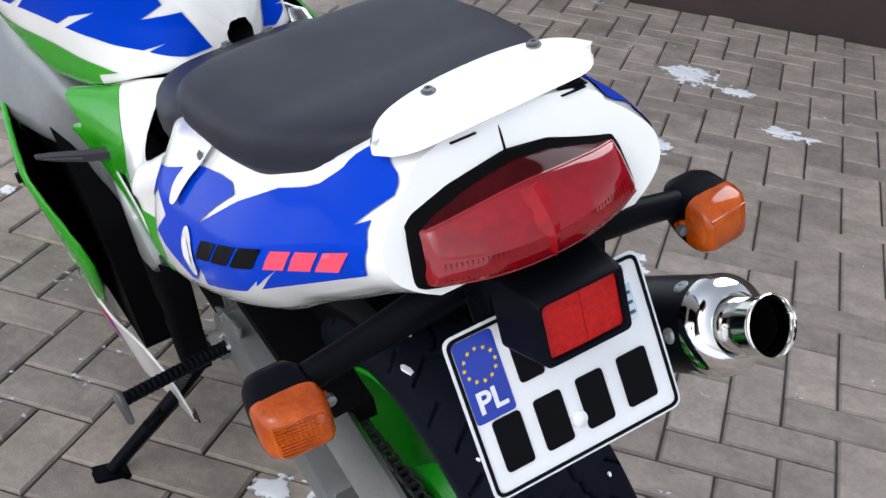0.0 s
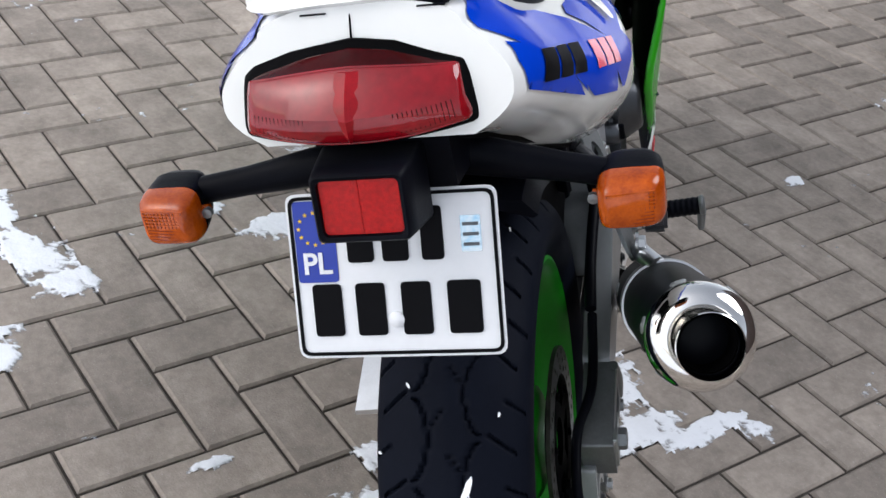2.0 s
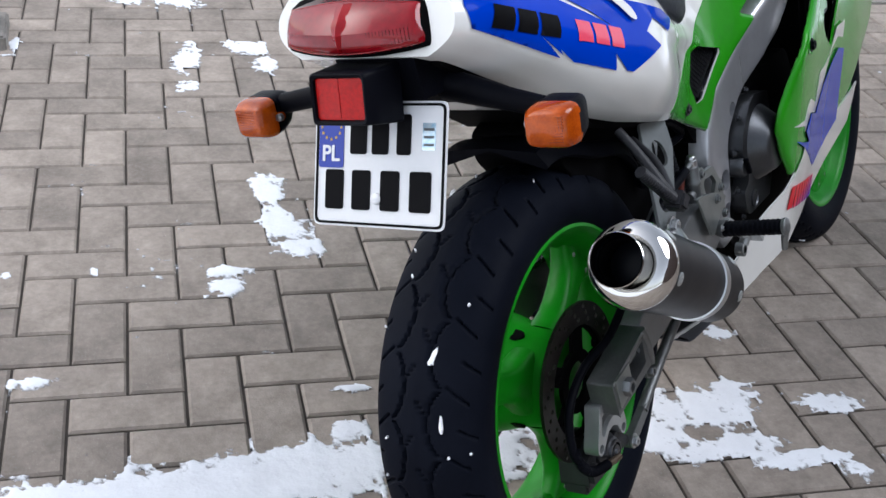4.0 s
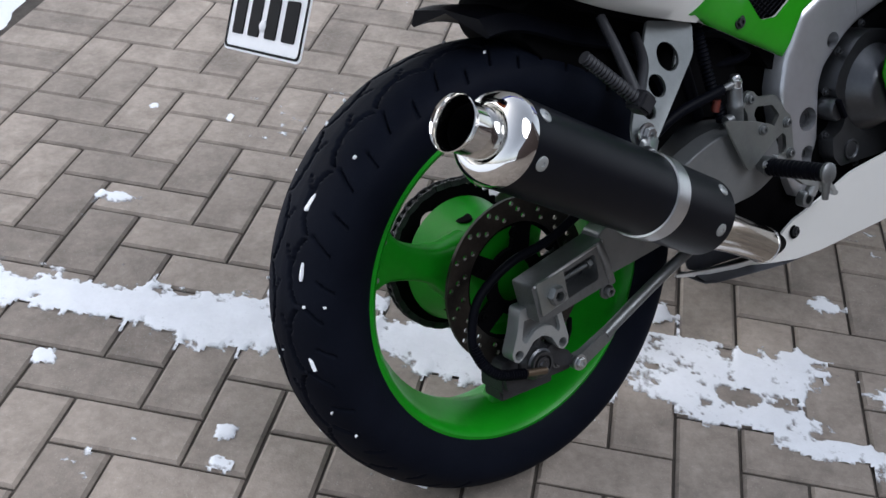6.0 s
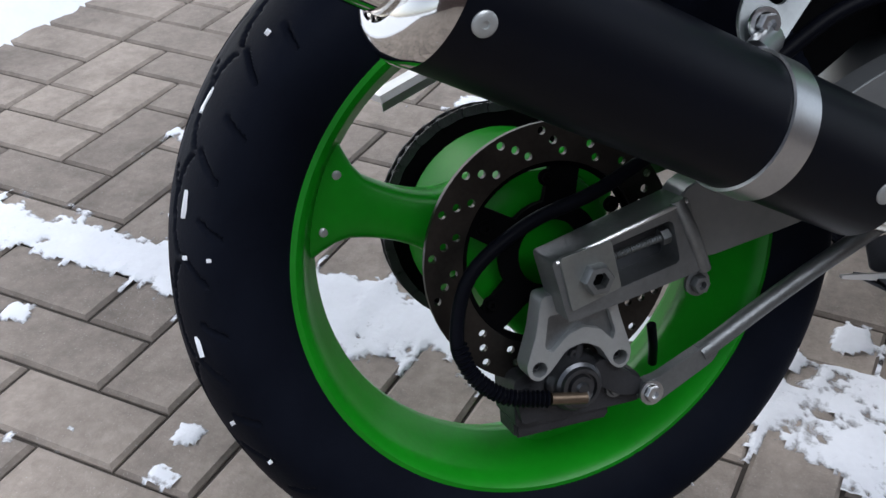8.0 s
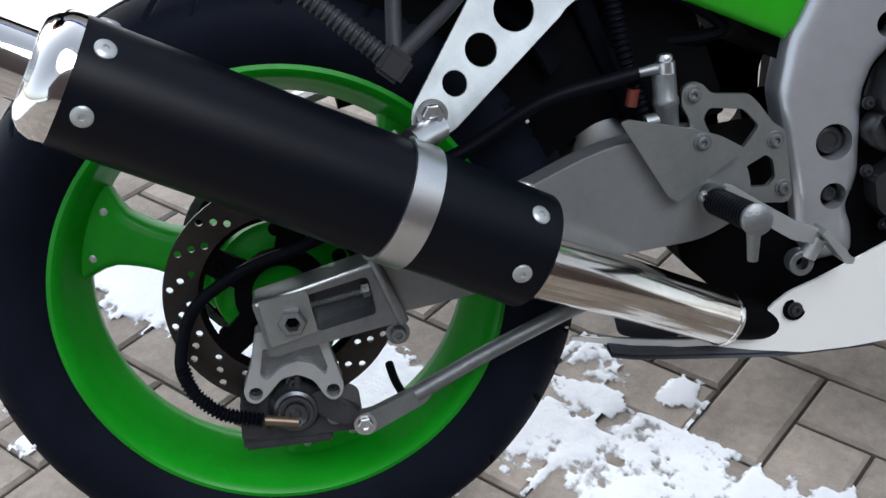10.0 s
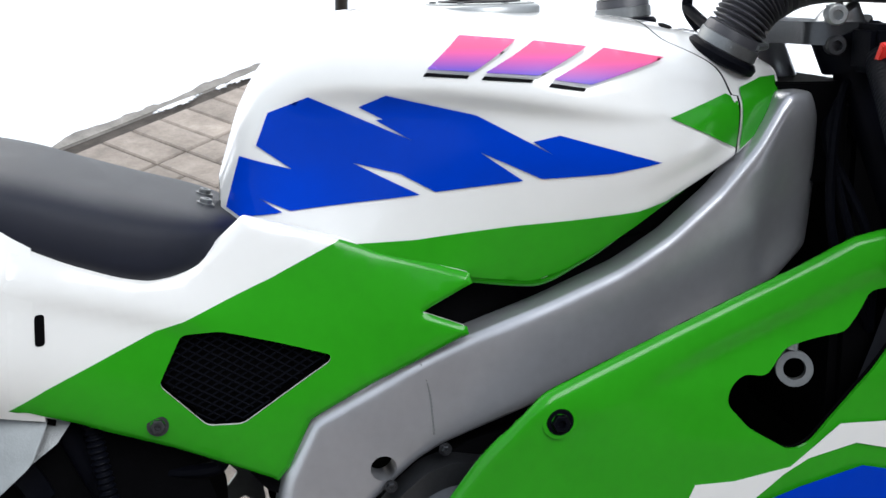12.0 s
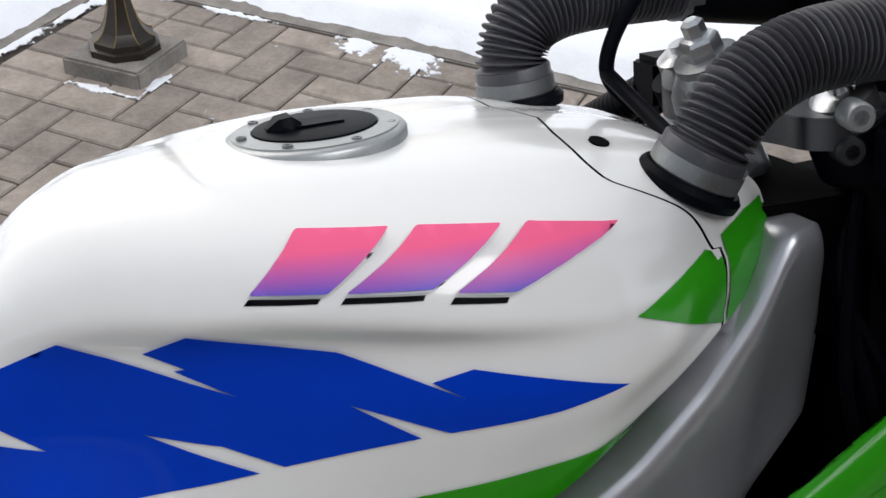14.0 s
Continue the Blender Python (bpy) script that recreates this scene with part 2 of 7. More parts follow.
def fill(outline, holes=(), step=0.012, rings=()):
    """Triangles that fill an outline with holes, with inner points every step."""
    from mathutils.geometry import delaunay_2d_cdt
    pts, edges = [], []
    for loop in (outline, *holes, *rings):
        fine = []
        for a, b in zip(loop, loop[1:] + loop[:1]):
            k = max(1, math.ceil(math.dist(a, b) / step))
            fine += [(a[0] + (b[0] - a[0]) * i / k, a[1] + (b[1] - a[1]) * i / k) for i in range(k)]
        edges += [(len(pts) + i, len(pts) + (i + 1) % len(fine)) for i in range(len(fine))]
        pts += fine
    border = np.array(pts)
    xs, ys = [p[0] for p in outline], [p[1] for p in outline]
    for i in range(int((max(xs) - min(xs)) / step) + 1):
        for j in range(int((max(ys) - min(ys)) / step) + 1):
            p = (min(xs) + (i + 0.5 * (j % 2)) * step, min(ys) + j * step)
            if inside(p, outline) and not any(inside(p, h) for h in holes) and np.hypot(border[:, 0] - p[0], border[:, 1] - p[1]).min() > 0.45 * step:
                pts.append(p)
    vs, _, fs, *_ = delaunay_2d_cdt([Vector(p) for p in pts], edges, [], 0, 1e-6)
    keep = []
    for f in fs:
        c = sum((vs[i] for i in f), Vector((0, 0))) / len(f)
        if inside(c, outline) and not any(inside(c, h) for h in holes):
            keep.append(f)
    return vs, keep


def inset(poly, d):
    """The outline moved inward by d."""
    area = sum(a[0] * b[1] - b[0] * a[1] for a, b in zip(poly, poly[1:] + poly[:1]))
    sgn, out = (1 if area > 0 else -1), []
    for p, q, r in zip(poly[-1:] + poly[:-1], poly, poly[1:] + poly[:1]):
        t = Vector((r[0] - p[0], r[1] - p[1])).normalized()
        out.append((q[0] - sgn * d * t.y, q[1] + sgn * d * t.x))
    return out


def skin(outline, place, holes=(), step=0.012, thick=0.003, inward=(-1, 0, 0), rings=()):
    """A panel: the outline, laid on a surface by place(a, b), with a real thickness. rings: loops of points that follow a rolled edge."""
    vs, fs = fill(outline, holes, step, rings)
    bm = bmesh.new()
    top = [bm.verts.new(place(v.x, v.y)) for v in vs]
    for f in fs:
        bm.faces.new([top[i] for i in f])
    bm.normal_update()
    if thick:
        e = [x for x in bm.edges if x.is_boundary]
        back = Vector(inward) * thick
        low = {v: bm.verts.new(v.co + back) for v in top}
        for f in list(bm.faces):
            bm.faces.new([low[v] for v in reversed(f.verts)])
        for x in e:
            a, b = x.verts
            bm.faces.new((a, b, low[b], low[a]))
    return bm


def prism(outline, x0, x1, holes=(), plane="yz", bev=0.0, at=None):
    """An outline drawn out between two planes, with chamfered edges. at: a matrix that lays the xy outline elsewhere."""
    vs, fs = fill(outline, holes, 10.0)
    bm = bmesh.new()
    put = {"yz": lambda a, b, h: (h, a, b), "xy": lambda a, b, h: (a, b, h), "xz": lambda a, b, h: (a, h, b)}[plane]
    lo, hi = [[bm.verts.new(put(v.x, v.y, h)) for v in vs] for h in (x0, x1)]
    for f in fs:
        bm.faces.new([lo[i] for i in f])
        bm.faces.new([hi[i] for i in reversed(f)])
    rimedges = [e for e in bm.edges if e.is_boundary]
    pair = {a: b for a, b in zip(lo, hi)}
    for e in rimedges:
        a, b = e.verts
        if a in pair and b in pair:
            bm.faces.new((a, b, pair[b], pair[a]))
    if bev:
        bmesh.ops.dissolve_limit(bm, angle_limit=radians(1), verts=bm.verts, edges=bm.edges)
        bmesh.ops.recalc_face_normals(bm, faces=bm.faces)
        es = [e for e in bm.edges if len(e.link_faces) == 2 and e.calc_face_angle(0) > radians(50)]
        bmesh.ops.bevel(bm, geom=es, offset=bev, segments=2, affect="EDGES", clamp_overlap=True)
    if at is not None:
        bmesh.ops.transform(bm, matrix=at, verts=bm.verts)
    return bm


def box(x0, x1, y0, y1, z0, z1, bev=0.003, at=None):
    bm = bmesh.new()
    bmesh.ops.create_cube(bm, size=1)
    bmesh.ops.transform(bm, matrix=Matrix.Translation(((x0 + x1) / 2, (y0 + y1) / 2, (z0 + z1) / 2)) @ Matrix.Diagonal((x1 - x0, y1 - y0, z1 - z0, 1)), verts=bm.verts)
    if bev:
        bmesh.ops.bevel(bm, geom=list(bm.edges), offset=bev, segments=2, affect="EDGES")
    if at is not None:
        bmesh.ops.transform(bm, matrix=at, verts=bm.verts)
    return bm


def bolt(name, at, axis, r, parent, material=None, h=0.006, hexagon=True, label=""):
    """A screw head: washer, head and a recessed socket."""
    bm = lathe([(0, 0), (r * 1.45, 0), (r * 1.45, h * 0.3), (r * 1.02, h * 0.32)], at, axis, 20, caps=False)
    lathe([(r, h * 0.3), (r, h * 0.9), (r * 0.9, h), (r * 0.5, h), (r * 0.45, h * 0.5), (0, h * 0.45)], at, axis, 6 if hexagon else 18, bm=bm, caps=False)
    return part(name, bm, material or ALLOY, parent, label, smooth=30)


def interp(table, y):
    """Smooth, never overshooting reading of rows (y, a, b, ...)."""
    if y <= table[0][0]:
        return tuple(table[0][1:])
    if y >= table[-1][0]:
        return tuple(table[-1][1:])
    i = max(k for k in range(len(table) - 1) if table[k][0] <= y)
    h = table[i + 1][0] - table[i][0]
    t = (y - table[i][0]) / h
    out = []
    for c in range(1, len(table[0])):
        def slope(k):
            return (table[k + 1][c] - table[k][c]) / (table[k + 1][0] - table[k][0])
        def tangent(k):
            if k == 0:
                return slope(0)
            if k == len(table) - 1:
                return slope(k - 1)
            p, q = slope(k - 1), slope(k)
            return 0.0 if p * q <= 0 else 2 * p * q / (p + q)
        a, b, m, n = table[i][c], table[i + 1][c], tangent(i) * h, tangent(i + 1) * h
        out.append((2 * t ** 3 - 3 * t * t + 1) * a + (t ** 3 - 2 * t * t + t) * m + (3 * t * t - 2 * t ** 3) * b + (t ** 3 - t * t) * n)
    return tuple(out)


def sides(fn):
    """Calls fn for the right (1) and the left (-1) side."""
    return [fn(s) for s in (1, -1)]

# ---- ground ----
PITCH = 0.100
KERB_Y, KERB_X, WALL_Y = -0.84, -2.51, 3.92
ground = part("ground", box(-70, 70, -70, 70, -0.4, -0.06, 0), SNOW, None, "", smooth=0)
tagged(ground, "flat snow-covered ground reaching away", "ground", kind="structure")
bed = part("bedding", box(KERB_X - 0.07, 9.0, KERB_Y - 0.07, WALL_Y + 0.1, -0.3, -0.0065, 0), SOIL, None, smooth=0)
tagged(bed, "dark bedding sand in the joints of the paving", "sand", kind="structure")

# ---- the motorcycle ----
bike = thing("motorcycle", "white, blue and green sport motorcycle leaning on its side stand", "motorcycle", pose(0.0867, 0.5429, 0.0013, -0.74, -16.58, 46.13) @ Matrix.Scale(0.9955, 4))
AXLE = V(0, 0, 0.314)


def snowy(w, at, width):
    """Crumbs of snow caught in the tread."""
    rnd = random.Random(21)
    bm = bmesh.new()
    for i in range(70):
        a = rnd.uniform(0, 2 * math.pi)
        x = rnd.uniform(-0.9, 0.9) * width / 2
        u = abs(x) / (width / 2)
        r = 0.314 - 0.012 * u ** 2 - 0.028 * max(0, u - 0.55) ** 1.5 * 2.2
        r -= 0.0014
        c, rad, tan = at + V(x, r * math.cos(a), r * math.sin(a)), V(0, math.cos(a), math.sin(a)), V(0, -math.sin(a), math.cos(a))
        big = rnd.random() < 0.07
        l, wd = (rnd.uniform(0.008, 0.014), rnd.uniform(0.002, 0.004)) if big else (rnd.uniform(0.0010, 0.0036), rnd.uniform(0.0007, 0.0016))
        tilt = rnd.uniform(-0.9, 0.9)
        d1, d2 = tan * math.cos(tilt) + V(math.sin(tilt), 0, 0), V(math.cos(tilt), 0, 0) - tan * math.sin(tilt)
        n = 9
        ring = [c + d1 * l * math.cos(q) * rnd.uniform(0.7, 1.2) + d2 * wd * math.sin(q) * rnd.uniform(0.6, 1.3) - rad * 0.003 for q in (2 * math.pi * k / n for k in range(n))]
        top = [p * 0.5 + c * 0.5 + rad * 0.0022 for p in ring]
        loft([ring, [p + rad * 0.0035 for p in ring], top], bm=bm)
    ob = part("snow_crumbs", bm, SNOW, w, "crumbs of snow stuck in the tread")
    tagged(ob, "crumbs of snow stuck in the tread", kind="stuff")


def wheel(name, at, width, parent):
    w = new(name)
    w.parent = parent
    # tyre with recessed curved grooves
    half = [(0.221, 0.060), (0.228, 0.068), (0.245, 0.077), (0.262, 0.0805), (0.278, 0.078), (0.290, 0.070), (0.299, 0.058), (0.3065, 0.042), (0.3115, 0.024), (0.314, 0.0)]
    k = curve_pts([(r, x * width / 0.16, 0) for r, x in half], 6)
    prof = [(p.x, p.y) for p in k] + [(p.x, -p.y) for p in reversed(k[:-1])]
    seg = 960 if width > 0.15 else 300
    ang = np.arange(seg) * 2 * math.pi / seg
    vs = []
    for r, x in prof:
        u = abs(x) / (width / 2)
        dep = np.zeros(seg)
        side = 1 if x > 0 else -1
        period = 2 * math.pi / 22
        if r > 0.272 and u > 0.02:
            ph = ((ang / period + (0.5 if side > 0 else 0.0)) % 1.0) - 0.5
            arc = 0.56 - 0.34 * np.sqrt(np.clip(1 - (1.9 * ph) ** 2, 0, 1))
            slope = np.clip(0.34 * 3.6 * ph / np.sqrt(np.clip(1 - (1.9 * ph) ** 2, 0.08, 1)), -4, 4)
            d = np.abs(u - arc) * width / 2 / np.sqrt(1 + (slope * width / 2 / (period * r)) ** 2)
            dep = np.maximum(dep, np.clip(1.7 - 1.7 * (d / 0.0025) ** 2, 0, 1) * (np.abs(ph) < 0.47))
            for lo, hi, at0, run in ((0.52, 0.84, 0.46, 0.22), (0.70, 0.94, 0.06, 0.14), (0.05, 0.20, -0.30, 0.20)):
                if lo < u < hi:
                    mid = at0 + run * (u - lo) / (hi - lo)
                    d = np.abs((ph - mid + 0.5) % 1.0 - 0.5) * period * r
                    dep = np.maximum(dep, np.clip(1.6 - 1.6 * (d / 0.0024) ** 2, 0, 1))
        rr = r - 0.0055 * dep
        vs += [(at.x + x, at.y + b * math.cos(a), at.z + b * math.sin(a)) for a, b in zip(ang, rr)]
    bm = bmesh.new()
    bv = [bm.verts.new(p) for p in vs]
    for i in range(len(prof) - 1):
        for k in range(seg):
            bm.faces.new((bv[i * seg + k], bv[i * seg + (k + 1) % seg], bv[(i + 1) * seg + (k + 1) % seg], bv[(i + 1) * seg + k]))
    part("tyre", bm, RUBBER, w, "worn black sport tyre with snow in its grooves", smooth=60)
    snowy(w, at, width)
    # rim barrel
    rp = [(0.222, 0.058), (0.2265, 0.063), (0.2265, 0.067), (0.222, 0.0685), (0.216, 0.064), (0.211, 0.052), (0.204, 0.03), (0.192, 0.008), (0.192, -0.008), (0.204, -0.03), (0.211, -0.052), (0.216, -0.064), (0.222, -0.0685), (0.2265, -0.067), (0.2265, -0.063), (0.222, -0.058), (0.20, -0.02), (0.20, 0.02)]
    bm = bmesh.new()
    rings = [[at + V(x * width / 0.16, r * math.cos(a), r * math.sin(a)) for a in (2 * math.pi * s / 120 for s in range(120))] for r, x in rp + rp[:1]]
    loft(rings, True, False, bm)
    part("rim", bm, WHEELGREEN, w, "bright green painted rim", smooth=50)
    # hub: a large hollow drum
    bm = lathe([(0.03, -0.060), (0.084, -0.060), (0.090, -0.052), (0.086, -0.035), (0.076, -0.005), (0.072, 0.03), (0.068, 0.046), (0.058, 0.052), (0.03, 0.052)], at, (1, 0, 0), 48, caps=True)
    hub = part("hub", bm, WHEELGREEN, w)
    # openings are not cut: black ovals carry the shade of their inside
    for ang in (105, 225, 345):
        a = radians(ang)
        rad = V(0, math.cos(a), math.sin(a))
        tan = V(0, -math.sin(a), math.cos(a))
        ring = [at + V(-0.012 + 0.019 * math.cos(q), 0, 0) + rad * math.sqrt(0.0785 ** 2 - (0.011 * math.sin(q)) ** 2) + tan * 0.011 * math.sin(q) for q in (2 * math.pi * k / 24 for k in range(24))]
        part("hub_opening", loft([ring, [p - rad * 0.010 for p in ring]]), DARK, hub, "dark oval plug drawn as a hub opening")
    # three wide spokes with waisted flanks
    for ang in (160, 40, 280):
        a = radians(ang)
        rad, tan = V(0, math.cos(a), math.sin(a)), V(0, -math.sin(a), math.cos(a))
        rings = []
        for i in range(15):
            t = i / 14
            r = 0.058 + (0.204 - 0.058) * t
            wd = 0.037 - 0.014 * math.sin(math.pi * min(1, t * 1.1)) + 0.028 * max(0, t - 0.72) ** 1.5 * 8 + 0.012 * max(0, 0.25 - t) * 4
            th = 0.026 - 0.008 * t
            cx = 0.012 - 0.008 * t
            ring = []
            for s in range(20):
                c = 2 * math.pi * s / 20
                ca, sa = math.cos(c), math.sin(c)
                ring.append(at + rad * r + tan * wd * math.copysign(abs(ca) ** 0.6, ca) + V(cx + th * math.copysign(abs(sa) ** 0.6, sa), 0, 0))
            rings.append(ring)
        sp = part("spoke", loft(rings), WHEELGREEN, w)
        for e in (-0.025, 0.025):
            part("spoke_plug", lathe([(0.0042, -0.006), (0.0042, 0.0012), (0.003, 0.002), (0, 0.002)], at + rad * 0.187 + tan * e + V(0.022, 0, 0), (1, 0, 0), 14), SATIN, sp)
    return w


def perforated_disc(name, at, x, r0, r1, parent, material, rows=18):
    holes = []
    for i in range(rows):
        for j, rr in enumerate((0.78, 0.86, 0.94)):
            a = 2 * math.pi * (i + 0.28 * j) / rows
            holes.append(circle2((at.y + r1 * rr * math.cos(a), at.z + r1 * rr * math.sin(a)), 0.0036, 10))
    holes.append(circle2((at.y, at.z), r0, 48))
    return part(name, prism(circle2((at.y, at.z), r1, 72), x, x + 0.005, holes), material, parent, "drilled steel brake disc", smooth=30)


rear = wheel("rear_wheel", AXLE, 0.16, bike)
DISC = mat("worn_disc_steel", (0.06, 0.055, 0.05), 0.35, metal=0.9, var=0.4, scale=25)
perforated_disc("brake_disc", AXLE, 0.072, 0.082, 0.116, rear, DISC)
holes = [circle2((0, 0.314), 0.03, 24)]
for i in range(5):
    a0 = 2 * math.pi * i / 5 + 0.25
    arc = [a0 + 0.90 * k / 8 for k in range(9)]
    holes.append([(0.077 * math.cos(a), 0.314 + 0.077 * math.sin(a)) for a in arc] + [(0.047 * math.cos(a), 0.314 + 0.047 * math.sin(a)) for a in (a0 + 0.9 - 0.14 - 0.62 * k / 5 for k in range(6))])
part("disc_carrier", prism(circle2((0, 0.314), 0.083, 60), 0.066, 0.073, holes), DARK, rear, "black spider of the brake disc", smooth=30)
for i in range(6):
    a = 2 * math.pi * (i + 0.5) / 6
    bolt("disc_bolt", AXLE + V(0.073, 0.068 * math.cos(a), 0.068 * math.sin(a)), (1, 0, 0), 0.005, rear, DARK)
# sprocket and chain on the left
teeth = []
for i in range(42 * 2):
    r = 0.108 if i % 2 else 0.101
    a = 2 * math.pi * i / 84
    teeth.append((r * math.cos(a), 0.314 + r * math.sin(a)))
sh = [circle2((0.066 * math.cos(2 * math.pi * i / 6), 0.314 + 0.066 * math.sin(2 * math.pi * i / 6)), 0.016, 14) for i in range(6)]
part("sprocket", prism(teeth, -0.078, -0.072, sh + [circle2((0, 0.314), 0.03, 24)]), DARK, rear, "oily black rear sprocket", smooth=30)


def chain(parent):
    c = new("drive_chain")
    c.parent = parent
    line = [V(-0.075, 0.105 * math.cos(a), 0.314 + 0.105 * math.sin(a)) for a in (radians(v) for v in range(92, 265, 6))]
    front, fr = V(-0.075, 0.5, 0.37), 0.03
    top = [line[0].lerp(front + V(0, 0, fr), t / 26) for t in range(26, 0, -1)]
    low = [line[-1].lerp(front - V(0, 0, fr), t / 26) for t in range(1, 27)]
    pts = top + line + low
    dense, step, acc = [pts[0]], 0.0129, 0.0
    for a, b in zip(pts, pts[1:]):
        L = (b - a).length
        while acc + L >= step:
            f = (step - acc) / L
            a = a.lerp(b, f)
            L = (b - a).length
            acc = 0.0
            dense.append(a)
        acc += L
    data = None
    for i, (a, b) in enumerate(zip(dense, dense[1:])):
        if data is None:
            bm = prism(rounded([(-0.0062 - 0.0045, -0.0045), (0.0062 + 0.0045, -0.0045), (0.0062 + 0.0045, 0.0045), (-0.0062 - 0.0045, 0.0045)], 0.004, 2), -0.0075, -0.0055)
            b2 = prism(rounded([(-0.0062 - 0.0045, -0.0045), (0.0062 + 0.0045, -0.0045), (0.0062 + 0.0045, 0.0045), (-0.0062 - 0.0045, 0.0045)], 0.004, 2), 0.0055, 0.0075)
            me2 = bpy.data.meshes.new("tmp")
            b2.to_mesh(me2)
            bm.from_mesh(me2)
            bpy.data.meshes.remove(me2)
            b2.free()
            lathe([(0.0036, -0.0085), (0.0036, 0.0085)], (0, -0.0062, 0), (1, 0, 0), 8, bm=bm)
            ob = part("link", bm, CALIPER, c, smooth=30)
            data = ob.data
        else:
            ob = new("link", data)
            ob.parent = c
        d = b - a
        ob.matrix_basis = Matrix.Translation((a + b) / 2) @ Matrix.Rotation(math.atan2(d.z, d.y), 4, "X") @ Matrix.Diagonal((1.0 if i % 2 else 0.72, 1, 1, 1))
    return c


chain(bike)

# swing arm
ARM = [(0.09, 0.366), (0.16, 0.386), (0.24, 0.414), (0.288, 0.435), (0.325, 0.447), (0.40, 0.452), (0.455, 0.42), (0.46, 0.37), (0.41, 0.345), (0.30, 0.335), (0.20, 0.316), (0.105, 0.302)]
arm = new("swing_arm")
arm.parent = bike
for s in (1, -1):
    part("arm_beam", prism(rounded(ARM, 0.02), min(s * 0.098, s * (0.132 if s > 0 else 0.150)), max(s * 0.098, s * (0.132 if s > 0 else 0.150)), bev=0.009), ARM_SPARSHADE, arm, "silver painted box-section arm")
    # slotted axle block at the end
    blk = [(-0.028, 0.330), (0.098, 0.362), (0.110, 0.297), (-0.016, 0.275)]
    slot = rounded([(0.022, 0.333), (0.082, 0.346), (0.088, 0.308), (0.030, 0.296)], 0.006)
    ab = part("axle_block", prism(rounded(blk, 0.004), min(s * 0.10, s * 0.14), max(s * 0.10, s * 0.14), [slot], bev=0.002), CAST, arm, "cast alloy axle block with a worn slot")
    part("slot_back", prism(slot, min(s * 0.10, s * 0.108), max(s * 0.10, s * 0.108)), GREYCAST, ab)
    part("block_edge", tube([V(s * 0.1395, -0.024, 0.3285), V(s * 0.1395, 0.03, 0.3425), V(s * 0.1395, 0.096, 0.3595)], 0.0022, 8), ALLOY, ab, "worn bright edge")
    part("weld_rib", tube([V(s * 0.137, 0.088, 0.361), V(s * 0.140, 0.100, 0.330), V(s * 0.137, 0.112, 0.296)], 0.006), CAST, arm)
    lathe_at = AXLE + V(s * 0.138, 0.008, -0.003)
    part("washer", lathe([(0, 0), (0.0172, 0), (0.0172, 0.004), (0.0162, 0.005), (0.010, 0.005)], lathe_at, (s, 0, 0), 28), ALLOY, arm)
    part("axle_nut", lathe([(0.0138, 0.003), (0.0138, 0.013), (0.0122, 0.0155), (0.0075, 0.016), (0.007, 0.004), (0, 0.004)], lathe_at, (s, 0, 0), 6), CAST, arm, "weathered axle nut", smooth=30)
    part("bore", lathe([(0.0069, 0.0), (0.0069, 0.0062), (0, 0.0062)], lathe_at, (s, 0, 0), 16), DARK, arm)
    part("adjuster", tube([V(s * 0.128, 0.018, 0.318), V(s * 0.128, 0.090, 0.331)], 0.0036, 10, ripple=0.0004, pitch=0.0024), CAST, arm, "threaded chain adjuster")
    part("adjuster_nut", lathe([(0.0075, 0.0), (0.0075, 0.007), (0.006, 0.0085), (0, 0.0085)], (s * 0.128, 0.076, 0.3285), (0, 0.98, 0.18), 6), CAST, arm, smooth=30)
    part("adjuster_tab", prism(rounded([(-0.022, 0.333), (0.024, 0.340), (0.031, 0.298), (-0.014, 0.286)], 0.003), min(s * 0.139, s * 0.1435), max(s * 0.139, s * 0.1435), bev=0.001), HANGER, arm)
    bolt("arm_bolt", V(s * 0.131, 0.1065, 0.284), (s, 0, 0), 0.008, arm, CAST, h=0.012)
part("cross_member", prism(rounded([(0.30, 0.35), (0.42, 0.36), (0.44, 0.44), (0.36, 0.455)], 0.02), -0.1, 0.1), ARM_SPARSHADE, arm)

# rear brake
brake = new("rear_brake")
brake.parent = bike
brake.location = (-0.005, 0.001, -0.009)
RECESS = rounded([(-0.025, 0.284), (-0.030, 0.257), (-0.024, 0.250), (-0.008, 0.264), (0.007, 0.268), (0.022, 0.263), (0.033, 0.250), (0.036, 0.258), (0.029, 0.284)], 0.003)
EARS = [circle2((-0.036, 0.238), 0.0068), circle2((0.039, 0.233), 0.0068)]
BRACKET = rounded([(-0.030, 0.302), (0.036, 0.302), (0.040, 0.275), (0.050, 0.238), (0.047, 0.227), (0.039, 0.222), (0.031, 0.227), (0.021, 0.246), (0.006, 0.254), (-0.010, 0.251), (-0.026, 0.234), (-0.036, 0.227), (-0.045, 0.231), (-0.048, 0.241), (-0.037, 0.270)], 0.005)
cb = part("caliper_bracket", prism(BRACKET, 0.098, 0.121, [RECESS] + EARS, bev=0.0022), SATIN, brake, "cast alloy caliper bracket with a raised rim")
part("recess_floor", prism(RECESS, 0.098, 0.114), CAST, cb)
for y, z in ((-0.036, 0.238), (0.039, 0.233)):
    bolt("bracket_bolt", V(0.106, y, z), (1, 0, 0), 0.0045, brake, CALIPER, h=0.007)
cal = part("caliper_body", prism(rounded([(-0.054, 0.226), (-0.030, 0.230), (0.002, 0.244), (0.030, 0.226), (0.066, 0.206), (0.066, 0.180), (-0.056, 0.180)], 0.008), 0.058, 0.104, bev=0.006), CALIPER, brake, "sooty grey brake caliper")
